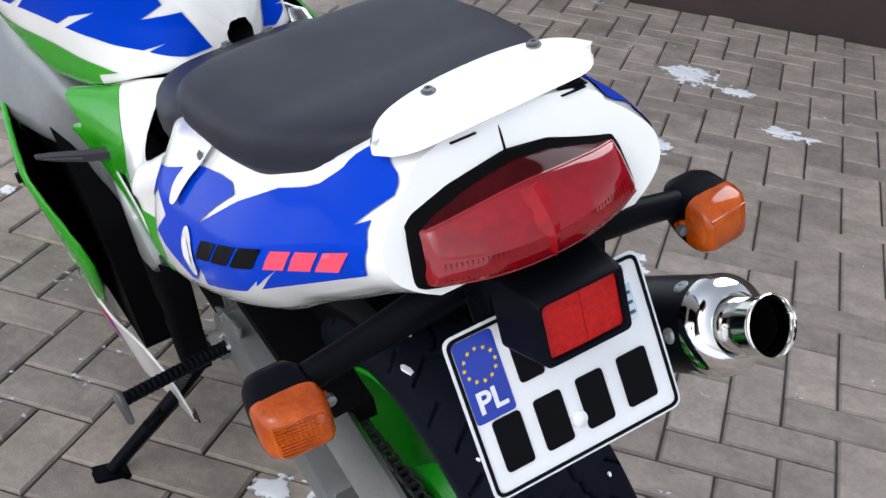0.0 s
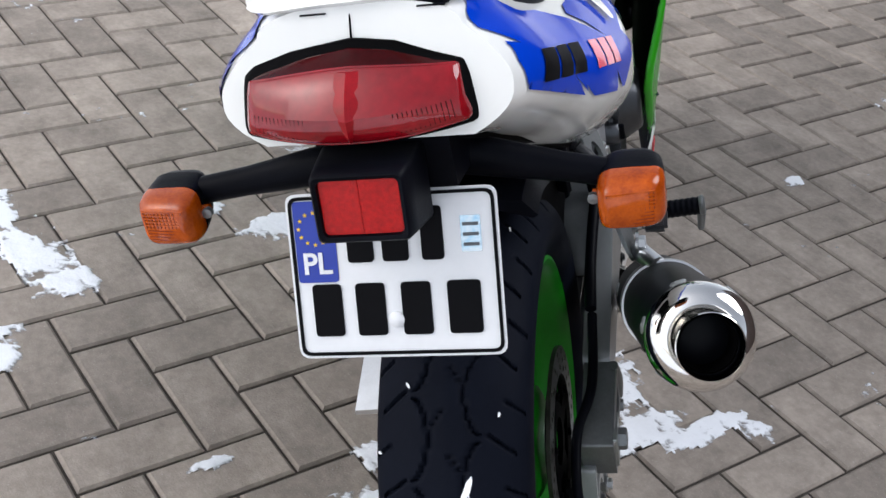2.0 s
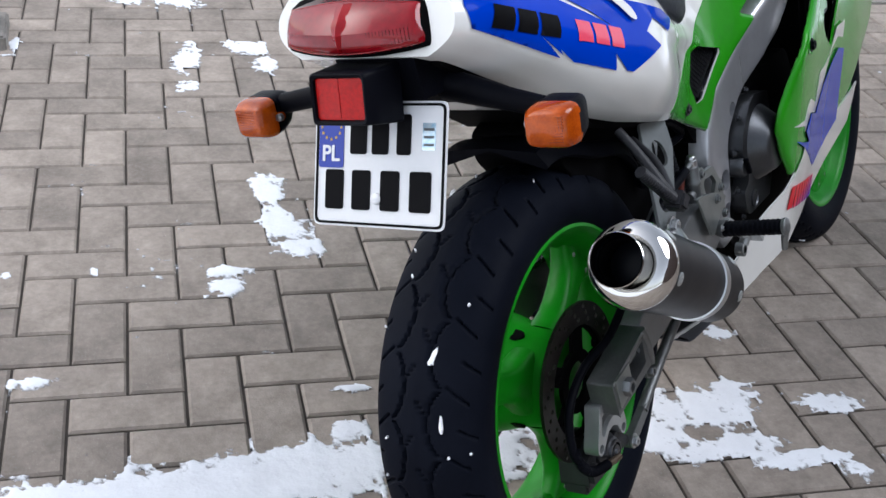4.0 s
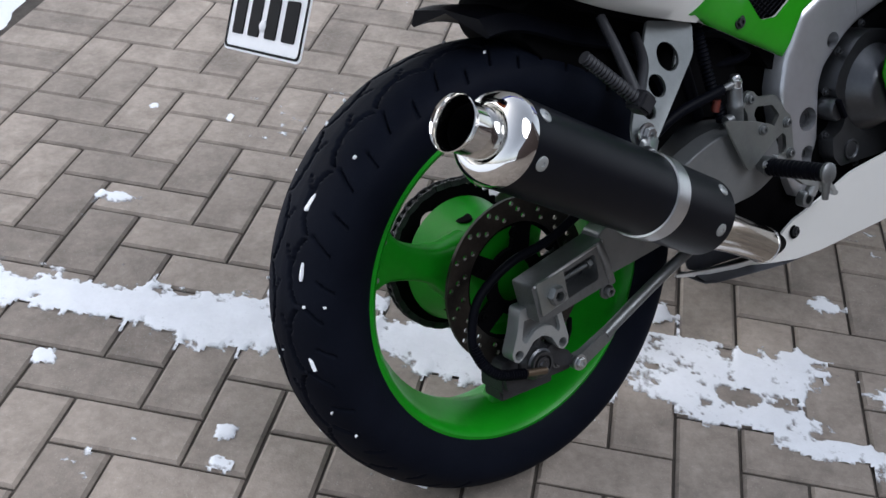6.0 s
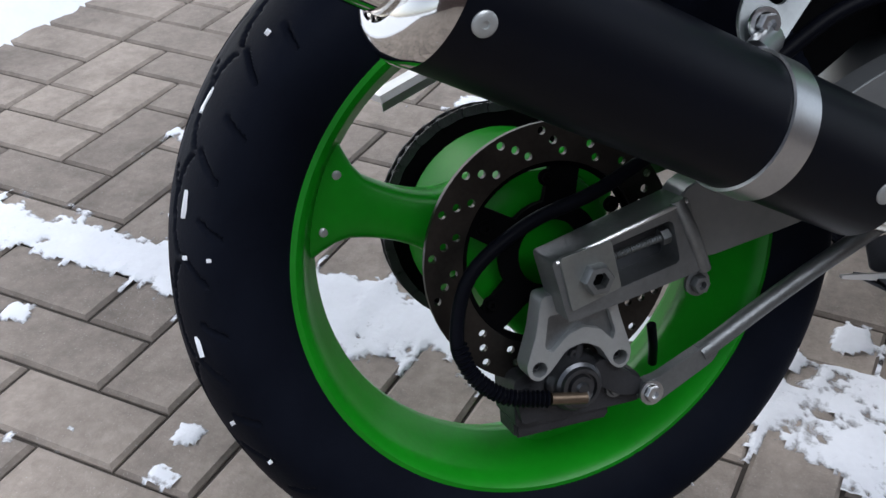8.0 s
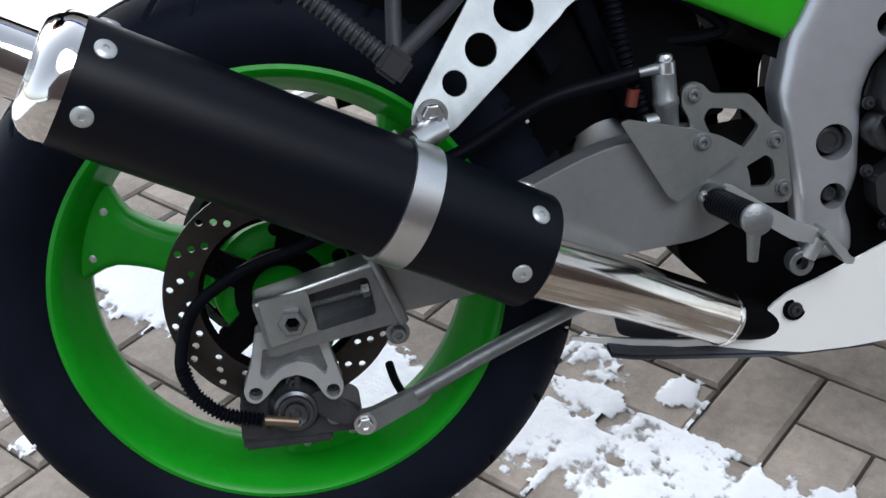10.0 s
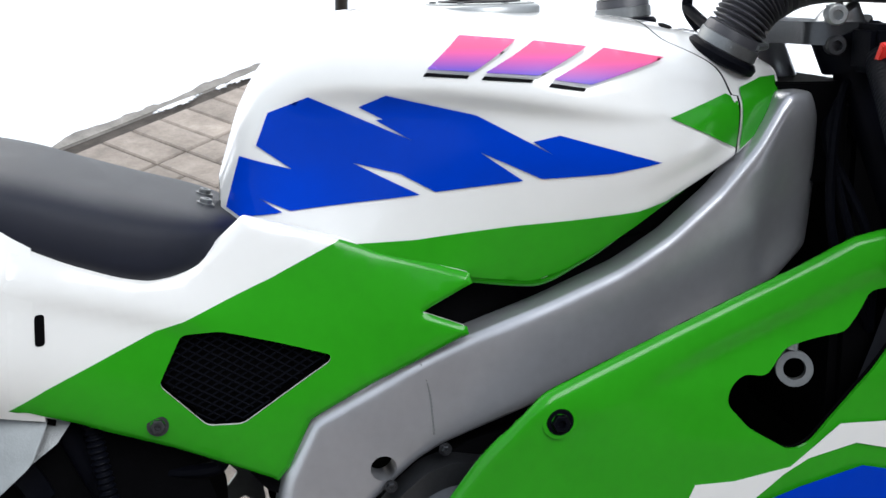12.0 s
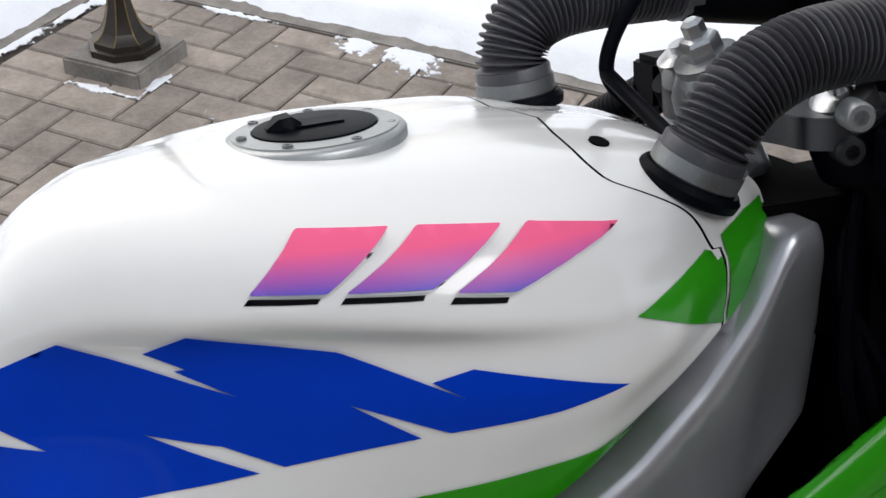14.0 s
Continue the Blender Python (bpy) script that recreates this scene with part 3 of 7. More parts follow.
part("piston_housing", lathe([(0.0, 0.0235), (0.0045, 0.0235), (0.006, 0.021), (0.0105, 0.021), (0.0112, 0.0165), (0.0135, 0.0165), (0.0142, 0.0205), (0.0175, 0.0205), (0.0185, 0.0165), (0.0215, 0.0145), (0.0225, 0.009), (0.026, 0.006), (0.027, 0.0)][::-1], (0.104, 0.0, 0.214), (1, 0, 0), 40), GREYCAST, cal, "dark ringed piston housing")
part("caliper_bridge", prism(rounded([(0.012, 0.226), (0.026, 0.232), (0.050, 0.214), (0.066, 0.200), (0.064, 0.190), (0.040, 0.194), (0.024, 0.205)], 0.004), 0.100, 0.114, bev=0.003), CALIPER, cal)
part("caliper_lobe", prism(rounded([(-0.056, 0.214), (-0.040, 0.218), (-0.028, 0.206), (-0.030, 0.188), (-0.052, 0.186)], 0.006), 0.098, 0.112, bev=0.003), CALIPER, cal)
part("bleed_nipple", tube([V(0.108, 0.004, 0.236), V(0.112, 0.006, 0.250)], (0.0045, 0.003), 10), CALIPER, cal)
for x, y, z in ((0.104, -0.045, 0.201), (0.106, 0.038, 0.198), (0.121, 0.002, 0.206), (0.106, 0.001, 0.240)):
    bolt("caliper_bolt", V(x, y, z), (1, 0, 0), 0.0055, brake, GREYCAST if z > 0.21 else CAST)
part("pad_plate", box(0.062, 0.10, -0.055, 0.035, 0.168, 0.186, 0.003), CALIPER, brake)
part("banjo", tube([V(0.126, -0.030, 0.212), V(0.127, 0.002, 0.206)], 0.0052, 12), mat("tarnished_brass", (0.16, 0.12, 0.085), 0.4, metal=0.8, var=0.3, scale=60), brake, "tarnished hose union")
part("brake_hose", tube([V(0.118, -0.095, 0.245), V(0.112, -0.104, 0.275), V(0.105, -0.085, 0.327), V(0.105, -0.03, 0.362), V(0.12, 0.03, 0.385), V(0.118, 0.12, 0.425)], 0.0062, 12), BLACK, brake, "black rubber brake hose")
part("hose_spring", tube([V(0.125, -0.032, 0.212), V(0.121, -0.070, 0.222), V(0.118, -0.095, 0.246), V(0.113, -0.103, 0.272)], 0.0066, 12, ripple=0.0012, pitch=0.0042), BLACK, brake, "spiral guard round the hose")
part("torque_rod", tube([V(0.114, 0.12, 0.216), V(0.112, 0.22, 0.262), V(0.11, 0.36, 0.318)], 0.0085, 14), CAST, brake, "grey torque rod")
part("rod_end", prism(rounded([(0.058, 0.184), (0.070, 0.180), (0.13, 0.208), (0.140, 0.222), (0.128, 0.227), (0.074, 0.205), (0.060, 0.204)], 0.006), 0.108, 0.120, bev=0.003), CAST, brake, "flat grey rod end")
bolt("rod_bolt", V(0.120, 0.067, 0.193), (1, 0, 0), 0.0078, brake, ALLOY, h=0.008)
part("valve_stem", tube([V(0.03, 0.115, 0.17), V(0.052, 0.105, 0.20), V(0.06, 0.100, 0.222)], 0.0045, 10), BLACK, rear)

# exhaust
exhaust = new("exhaust")
exhaust.parent = bike
MREAR, MFRONT = V(0.2480, -0.1490, 0.5710), V(0.1885, 0.2275, 0.3715)
MD = (MFRONT - MREAR).normalized()
LM = (MFRONT - MREAR).length
MR = 0.0535
part("canister", lathe([(MR - 0.003, -0.002), (MR, 0.0), (MR, LM), (MR - 0.003, LM + 0.002)], MREAR, MD, 72), MUFF, exhaust, "satin black round silencer can")
part("end_cap", lathe([(MR + 0.001, 0.006), (MR + 0.001, 0.0), (MR, -0.006), (MR - 0.004, -0.014), (MR - 0.012, -0.021), (MR - 0.019, -0.023), (0.030, -0.019), (0.0283, -0.012), (0.0283, 0.0)], MREAR, MD, 72, caps=False), CHROME, exhaust, "dished chrome end cap")
part("tip", lathe([(0.0295, -0.012), (0.0295, -0.063), (0.0303, -0.067), (0.0322, -0.0705), (0.0325, -0.072), (0.0315, -0.073), (0.0285, -0.068), (0.0275, -0.045)], MREAR, MD, 64, caps=False), CHROME, exhaust, "chrome tail pipe with a rolled lip")
part("tip_bore", lathe([(0.0268, -0.050), (0.0262, 0.04), (0.0, 0.04)], MREAR, MD, 48, caps=False), DARK, exhaust, "sooty pipe bore")
part("front_cap", lathe([(MR - 0.0005, LM - 0.004), (MR - 0.001, LM + 0.002), (MR - 0.006, LM + 0.004), (0.01, LM + 0.005)], MREAR, MD, 64), MUFF, exhaust)
SHROUD = [V(0.186, 0.225, 0.358), V(0.168, 0.30, 0.325), V(0.145, 0.37, 0.290), V(0.120, 0.435, 0.256)]
part("link_pipe", tube(SHROUD, (0.030, 0.0275), 40, 8, caps=False), STEEL, exhaust, "polished link pipe with heat tint")
part("pipe_rim", lathe([(0.0262, -0.004), (0.0284, -0.003), (0.0288, 0.0), (0.0275, 0.003), (0.0258, 0.002)], SHROUD[-1], SHROUD[-1] - SHROUD[-2], 40), CHROME, exhaust)
part("inner_pipe", tube([V(0.142, 0.38, 0.285), V(0.105, 0.47, 0.245), V(0.07, 0.56, 0.235), V(0.05, 0.70, 0.22)], (0.024, 0.016), 24, 8), DARK, exhaust, "black inner pipe")
for h in (0.024, LM - 0.022):
    for ang in (-38, 22, 82, 142, 202):
        # rivets round the can, turned to face outward
        nx = V(1, 0, 0) - MD * MD.x
        nx.normalize()
        ny = MD.cross(nx)
        a = radians(ang + 26)
        d = nx * math.cos(a) - ny * math.sin(a)
        bm = lathe([(0.0088, -0.001), (0.0088, 0.0008), (0.0070, 0.0022), (0.0028, 0.0024), (0.0024, 0.0008), (0, 0.0008)], MREAR + MD * h + d * MR, d, 20)
        part("rivet", bm, SATIN, exhaust)
HC = 0.300
clampbm = lathe([(MR + 0.0005, HC - 0.014), (MR + 0.003, HC - 0.0135), (MR + 0.003, HC + 0.0135), (MR + 0.0005, HC + 0.014)], MREAR, MD, 64, caps=False)
part("strap", clampbm, ALLOY, exhaust, "brushed alloy clamp strap")
TAB = V(0.178, 0.149, 0.500)
part("strap_tab", tube([MREAR + MD * HC + V(-0.01, 0.012, 0.05), TAB + V(-0.006, 0.006, -0.012)], 0.012, 10), ALLOY, exhaust)
bracket = prism(rounded([(0.222, 0.64), (0.300, 0.626), (0.284, 0.588), (0.168, 0.494), (0.150, 0.488), (0.133, 0.500), (0.136, 0.518)], 0.008), -0.0025, 0.0025, [circle2((0.237, 0.592), 0.0185, 28), circle2((0.203, 0.561), 0.0145, 24), circle2((0.176, 0.535), 0.0112, 22)], bev=0.0006)
bmesh.ops.transform(bracket, matrix=Matrix.Translation((0.168, 0, 0)) @ Matrix.Shear("XY", 4, (0, 0)) , verts=bracket.verts)
for v in bracket.verts:
    v.co.x -= 0.45 * max(0, v.co.z - 0.50)
    v.co.z -= 0.013
    v.co.y -= 0.003
part("muffler_bracket", bracket, mat("bracket_alloy", (0.20, 0.215, 0.22), 0.46, metal=0.85, var=0.15, scale=30, bump=0.06, bscale=500), exhaust, "drilled alloy hanger plate with three holes", smooth=30)
fold = prism([(0.293, 0.612), (0.318, 0.606), (0.300, 0.582), (0.262, 0.556), (0.276, 0.574)], -0.03, -0.026)
for v in fold.verts:
    v.co.x += 0.168 - 0.45 * max(0, v.co.z - 0.487)
part("bracket_fold", fold, CAST, exhaust)
bolt("bracket_bolt", TAB + V(-0.006, 0.0, 0.0), (1, 0, 0), 0.0095, exhaust, ALLOY, h=0.012)

# ---- tail ----
# rows: y, half width, lower edge, shoulder height
TAIL = [(-0.245, 0.124, 0.854, 0.940), (-0.20, 0.140, 0.836, 0.938), (-0.12, 0.163, 0.788, 0.915), (-0.03, 0.188, 0.731, 0.885), (0.06, 0.199, 0.687, 0.865), (0.15, 0.205, 0.653, 0.845), (0.25, 0.176, 0.624, 0.815), (0.33, 0.138, 0.604, 0.785), (0.40, 0.118, 0.574, 0.77), (0.50, 0.111, 0.526, 0.77), (0.60, 0.118, 0.58, 0.77), (0.70, 0.139, 0.66, 0.76)]


def tail_mid(y):
    """The tail is set a little to one side of the frame."""
    k = min(1.0, max(0.0, (-0.05 - y) / 0.17))
    return -0.020 * (1 - min(1.0, max(0.0, (y - 0.18) / 0.2))) + 0.010 * k * k * (3 - 2 * k)


def tail_x(y, z):
    """Half width of the tail and side covers at a height."""
    w, zb, zt = interp(TAIL, y)
    v = max(0.0, min(1.15, (z - zb) / (zt - zb)))
    f = min(1.0, max(0.0, (y - 0.1) / 0.25))
    low = max(0.0, 0.40 - v) / 0.40
    high = max(0.0, v - 0.5) / 0.5
    d = z - (0.750 - 0.32 * (y - 0.268))
    ridge = 0.009 * math.exp(-(d / (0.034 if d > 0 else 0.013)) ** 2) * max(0.0, min(1.0, (y - 0.14) / 0.12, (0.50 - y) / 0.12))
    return ridge + w * (1 - (0.28 - 0.18 * f) * low ** 2 - (0.30 - 0.18 * f) * high ** 1.5)


rings = []
for i in range(36):
    y = -0.245 + 0.54 * i / 35
    w, zb, zt = interp(TAIL, y)
    half = []
    for j in range(15):
        z = zb + (zt - zb) * j / 14
        half.append(V(tail_x(y, z), y, z))
    xt = tail_x(y, zt)
    crown = 0.022 if y < -0.05 else 0.012
    for j in range(1, 8):
        t = j / 8
        half.append(V(xt * math.cos(t * math.pi / 2) ** 0.8, y, zt + crown * math.sin(t * math.pi / 2)))
    full = half + [V(0, y, zt + crown)] + [V(-p.x, p.y, p.z) for p in reversed(half)]
    # the rear face slopes forward towards the top
    k = max(0.0, min(1.0, (-0.10 - y) / 0.145))
    rings.append([V(p.x + tail_mid(y), p.y + 0.30 * k * (p.z - 0.885), p.z) for p in full])
cowl_bm = loft(rings, True, True)
from mathutils.bvhtree import BVHTree
cowl_bm.normal_update()
COWLTREE = BVHTree.FromBMesh(cowl_bm)
cowl = part("tail_cowl", cowl_bm, WHITE, bike, "white tail cowl with blue flashes", smooth=50)
seam = []
for k in range(8):
    x, y = -0.0165 + 0.0008 * k, -0.236 + 0.009 * k
    at, nor, *_ = COWLTREE.ray_cast(V(x, y, 1.3), V(0, 0, -1))
    if at:
        seam.append(at + nor * 0.0002)
part("cowl_seam", tube(seam, 0.0010, 6), DARK, cowl)


def sticker(name, poly, s, parent, material, tree, off=0.0016, holes=(), step=0.007, label="", view=0.0):
    """A sticker drawn in the side view (y, z) and laid on the surface from the side."""
    vs, fs = fill(poly, holes, step)
    bm, ok = bmesh.new(), {}
    for i, v in enumerate(vs):
        hit, nor, *_ = tree.ray_cast(V(s * 0.6, v.x, v.y + view * 0.6), V(-s, 0, -view).normalized())
        if hit:
            if nor.x * s < 0:
                nor = -nor
            ok[i] = bm.verts.new(hit + nor * off)
    for f in fs:
        if all(i in ok for i in f):
            bm.faces.new([ok[i] for i in f])
    return part(name, bm, material, parent, label, smooth=60)


def roller(outline, drop, width):
    """How far a panel's surface falls away towards its rounded rim."""
    A = np.array(outline)
    D = np.roll(A, -1, 0) - A
    L = np.maximum((D ** 2).sum(1), 1e-12)
    def fall(a, b):
        p = np.array((a, b)) - A
        t = np.clip((p * D).sum(1) / L, 0, 1)
        d = float(np.hypot(*(p - D * t[:, None]).T).min())
        return drop * (1 - min(1.0, d / width)) ** 2
    return fall


def side_at(a, b, s, off=0.0):
    """Point of the side skin; on the left it stands farther out over the frame and leans in at the top."""
    x, z = tail_x(a, b) + off, b
    if s < 0:
        k = min(1.0, max(0.0, (a - 0.28) / 0.1))
        x += k * (0.080 - 8.5 * max(0.0, b - 0.70) ** 2)
        z -= 0.026 * k
    return V(s * x + tail_mid(a), a, z)


def side_skin(poly, s, off=0.0, holes=(), step=0.009, thick=0.003, roll=lambda a, b: 0.0, rings=()):
    return skin(poly, lambda a, b: side_at(a, b, s, off - roll(a, b)), holes, step, thick, (-s, 0, 0), rings)


# side covers in white and green, with a meshed opening
COVER = [(0.262, 0.628), (0.318, 0.607), (0.39, 0.577), (0.46, 0.546), (0.502, 0.527), (0.513, 0.54), (0.534, 0.590), (0.585, 0.619), (0.637, 0.646), (0.683, 0.672), (0.681, 0.680), (0.64, 0.694), (0.686, 0.722), (0.684, 0.731), (0.60, 0.752), (0.565, 0.765), (0.50, 0.782), (0.478, 0.788), (0.450, 0.764), (0.431, 0.748), (0.412, 0.740), (0.392, 0.738), (0.366, 0.745), (0.335, 0.757), (0.272, 0.784)]
MESHO = rounded([(0.395, 0.638), (0.417, 0.684), (0.452, 0.685), (0.553, 0.656), (0.553, 0.649), (0.470, 0.592), (0.437, 0.593)], 0.006)
GREENPART = [(0.282, 0.6265), (0.318, 0.607), (0.39, 0.577), (0.46, 0.546), (0.502, 0.527), (0.513, 0.54), (0.534, 0.590), (0.585, 0.619), (0.637, 0.646), (0.683, 0.672), (0.681, 0.680), (0.64, 0.694), (0.686, 0.722), (0.684, 0.731), (0.60, 0.752), (0.566, 0.763), (0.50, 0.730), (0.42, 0.697), (0.395, 0.690), (0.30, 0.648), (0.262, 0.628)]
COVER = rounded(COVER, 0.003, 3)
CROLL, CRINGS = roller(COVER, 0.0045, 0.007), (inset(COVER, 0.0018), inset(COVER, 0.0038), inset(COVER, 0.0068))
for s in (1, -1):
    c = part("side_cover", side_skin(COVER, s, 0.0, [MESHO], roll=CROLL, rings=CRINGS), WHITE, bike, "white and green side cover with a mesh grille")
    part("green_panel", side_skin(GREENPART, s, 0.0012, [MESHO], thick=0.001, roll=CROLL, rings=CRINGS), GREEN, c, "green lacquer")
    # expanded-metal grille set back in the opening
    bm = bmesh.new()
    strands = []
    for k in range(-16, 30):
        for slope in (0.62, -0.62):
            b0 = 0.56 + k * 0.0085
            line = []
            for q in range(34):
                y = 0.385 + q * 0.0053
                z = b0 + slope * (y - 0.47)
                if inside((y, z), MESHO):
                    line.append(side_at(y, z, s, -0.010))
                else:
                    if len(line) > 1:
                        strands.append((line[0], line[-1]))
                    line = []
            if len(line) > 1:
                strands.append((line[0], line[-1]))
    for a, b in strands:
        tube([a, b], 0.0011, 4, bm=bm)
    # added black sheet stands for the unlit space behind the mesh
    part("grille_backing", side_skin([(a, b) for a, b in MESHO], s, -0.022, step=0.02, thick=0.001), DARK, c)
    part("grille", bm, BLACK, c, "black diamond mesh grille", smooth=0)
    bolt("cover_bolt", side_at(0.392, 0.598, s, 0.001), (s, 0, 0), 0.007, c, CALIPER)
    # slot in the white panel: a black patch with its inner shade as colour
    part("slot_recess", side_skin(rounded([(0.294, 0.690), (0.302, 0.690), (0.303, 0.718), (0.295, 0.718)], 0.004), s, 0.0008, step=0.02, thick=0.001), DARK, cowl)

# blue flashes on the tail
TBLUE = [(0.150, 0.820), (0.078, 0.847), (0.030, 0.859), (0.0, 0.864), (-0.016, 0.861), (0.012, 0.840), (0.039, 0.8145), (-0.029, 0.861), (-0.087, 0.8925), (-0.1235, 0.906), (-0.140, 0.914), (-0.155, 0.927), (-0.167, 0.942), (-0.179, 0.953), (-0.197, 0.950), (-0.2175, 0.944), (-0.225, 0.9325), (-0.214, 0.921), (-0.204, 0.909), (-0.219, 0.917), (-0.219, 0.911), (-0.226, 0.9015), (-0.224, 0.877), (-0.084, 0.806), (-0.118, 0.842), (-0.080, 0.808), (-0.086, 0.817), (-0.062, 0.795), (0.020, 0.762), (0.021, 0.783), (0.045, 0.755), (0.062, 0.749), (0.148, 0.761), (0.125, 0.786), (0.165, 0.795), (0.202, 0.767), (0.262, 0.773), (0.235, 0.792), (0.20, 0.803)]
for s in (1, -1):
    sticker("blue_flash", TBLUE, s, cowl, BLUE, COWLTREE, label="blue sticker flash with white lightning notches")
    for i in range(3):
        for y0, w, h, m_ in (((0.028 if s < 0 else -0.085) - 0.040 * i, 0.034, 0.0225, INK), ((-0.100 if s < 0 else 0.042) - 0.034 * i, 0.028, 0.022, PINK)):
            z0, k = 0.789 + 0.3625 * (0.028 - y0), 0.014 * s
            sticker("script_bar", [(y0, z0), (y0 - w, z0 + 0.3625 * w), (y0 - w + k, z0 + 0.3625 * w + h), (y0 + k, z0 + h)], s, cowl, m_, COWLTREE, 0.0028, step=0.01)
# seat lock on the left
LOCK = [(0.048 + 0.016 * math.cos(a) + 0.006 * math.sin(a), 0.785 + 0.021 * math.sin(a)) for a in (2 * math.pi * k / 28 for k in range(28))]
sticker("seat_lock", LOCK, -1, cowl, WHITE, COWLTREE, 0.0032, step=0.008, label="white oval seat lock cover")
sticker("lock_recess", [(0.6 * (a - 0.048) + 0.050, 0.55 * (b - 0.785) + 0.785) for a, b in LOCK], -1, cowl, PLATE, COWLTREE, 0.0038, step=0.008)

for s in (-1, 1):
    TABL = rounded([(0.066, 0.872), (0.096, 0.868), (0.104, 0.84), (0.118, 0.818), (0.112, 0.802), (0.098, 0.806), (0.086, 0.832), (0.072, 0.85)], 0.008)
    tabl = sticker("hinge_tab", TABL, s, cowl, WHITE, COWLTREE, 0.006, step=0.006, label="white moulded seat hinge tab")
    hit, nor, *_ = COWLTREE.ray_cast(V(s * 0.6, 0.082, 0.856), V(-s, 0, 0))
    if hit:
        bolt("tab_bolt", hit + V(s * 0.007, 0, 0), (s, 0, 0), 0.0042, tabl, CAST, h=0.004, hexagon=False)

# lip behind the seat
rings = []
for i in range(25):
    x = -0.101 + 0.202 * i / 24
    e = abs(x) / 0.101
    y0, y1 = -0.229 + 0.008 * e ** 2 + 0.022 * e ** 8 + 0.06 * x, -0.160 - 0.012 * e ** 2 - 0.022 * e ** 8 + 0.06 * x
    z = 0.968 - 0.008 * e ** 2.5
    th = 0.007 * (1 - 0.6 * e ** 8)
    rings.append([V(x - 0.008, y0 + 0.005, z - th), V(x - 0.008, y0, z - th * 0.4), V(x - 0.008, y0 + 0.003, z), V(x - 0.008, (y0 + y1) / 2, z + 0.007), V(x - 0.008, y1 - 0.006, z + 0.011), V(x - 0.008, y1, z + 0.006), V(x - 0.008, y1, z - th), V(x - 0.008, (y0 + y1) / 2, z - th)])
lip = part("seat_lip", loft(rings), WHITE, bike, "white moulded seat lip")
part("lip_stem", loft([[V(x * k - 0.004, y, z) for x, y in ((-0.055, -0.195), (0.06, -0.191), (0.06, -0.168), (-0.055, -0.172))] for z, k in ((0.935, 0.9), (0.962, 0.75))]), WHITE, lip)
for x in (-0.046, 0.052):
    bolt("lip_bolt", V(x, -0.176 + 0.06 * x, 0.976), (0, -0.08, 1), 0.0042, lip, CAST, h=0.004)
    part("lip_grommet", box(x - 0.015, x + 0.015, -0.226, -0.206, 0.951, 0.960, 0.004), BLACK, lip, "black rubber stop")

# seats
def cushion(name, rows, parent, label, shift=0.0, left=1.0):
    """rows: y, half width, underside, top. shift: how far it sits to one side; left: how much wider the left half is."""
    rings = []
    for i in range(37):
        y = rows[0][0] + (rows[-1][0] - rows[0][0]) * i / 36
        w, z0, z1 = interp(rows, y)
        edge = 1 - max(0, 1 - min(i, 36 - i) / 4) ** 2 * 0.35
        mid, ring = (z0 + z1) / 2, []
        for k in range(40):
            a = 2 * math.pi * k / 40
            ca, sa = math.cos(a), math.sin(a)
            ring.append(V(shift + w * (left if ca < 0 else 1.0) * edge * math.copysign(abs(ca) ** 0.42, ca), y, mid + (z1 - z0) / 2 * edge * math.copysign(abs(sa) ** 0.62, sa)))
        rings.append(ring)
    return part(name, loft(rings), SEAT, parent, label, smooth=70)


cushion("pillion_seat", [(-0.172, 0.088, 0.915, 0.962), (-0.10, 0.120, 0.885, 0.952), (-0.03, 0.141, 0.868, 0.936), (0.06, 0.149, 0.856, 0.922), (0.13, 0.149, 0.846, 0.912), (0.18, 0.138, 0.84, 0.902), (0.215, 0.11, 0.838, 0.885)], bike, "dark grey vinyl pillion seat", -0.018)
cushion("rider_seat", [(0.190, 0.112, 0.785, 0.828), (0.225, 0.128, 0.782, 0.846), (0.27, 0.136, 0.762, 0.838), (0.33, 0.133, 0.740, 0.820), (0.39, 0.124, 0.724, 0.803), (0.43, 0.110, 0.730, 0.793), (0.465, 0.085, 0.750, 0.782), (0.482, 0.06, 0.760, 0.777)], bike, "dark grey vinyl rider seat", 0.0, 1.16)

# added filler so that the gap between seat and cover shows black
part("seat_filler", loft([[V(x * w, y, z) for x, z in ((-1, z0), (1, z0), (1, z1), (-1, z1))] for y, w, z0, z1 in ((0.25, 0.085, 0.72, 0.80), (0.34, 0.082, 0.72, 0.778), (0.40, 0.080, 0.70, 0.765), (0.45, 0.070, 0.72, 0.775))]), DARK, bike, "black filler under the rider seat", smooth=30)
for x in (0.028, -0.028):
    bolt("seat_stud", V(x, 0.445, 0.788), (0, 0.25, 1), 0.006, bike, CAST, h=0.006, hexagon=False)

# tail light, wrapped round the tail
lamp = new("tail_light")
lamp.parent = bike
LAMP_MID = [(0.0, -0.270, 0.8615), (0.08, -0.281, 0.8650), (0.18, -0.2865, 0.872), (0.35, -0.2875, 0.888), (0.60, -0.2590, 0.9205), (0.64, -0.2560, 0.9218), (1.0, -0.2425, 0.9310)]
LAMP_END = [(0.0, -0.2600, 0.8710), (0.08, -0.2635, 0.8735), (0.18, -0.2650, 0.879), (0.35, -0.2640, 0.890), (0.60, -0.2540, 0.9115), (0.64, -0.2510, 0.9122), (1.0, -0.2330, 0.9175)]


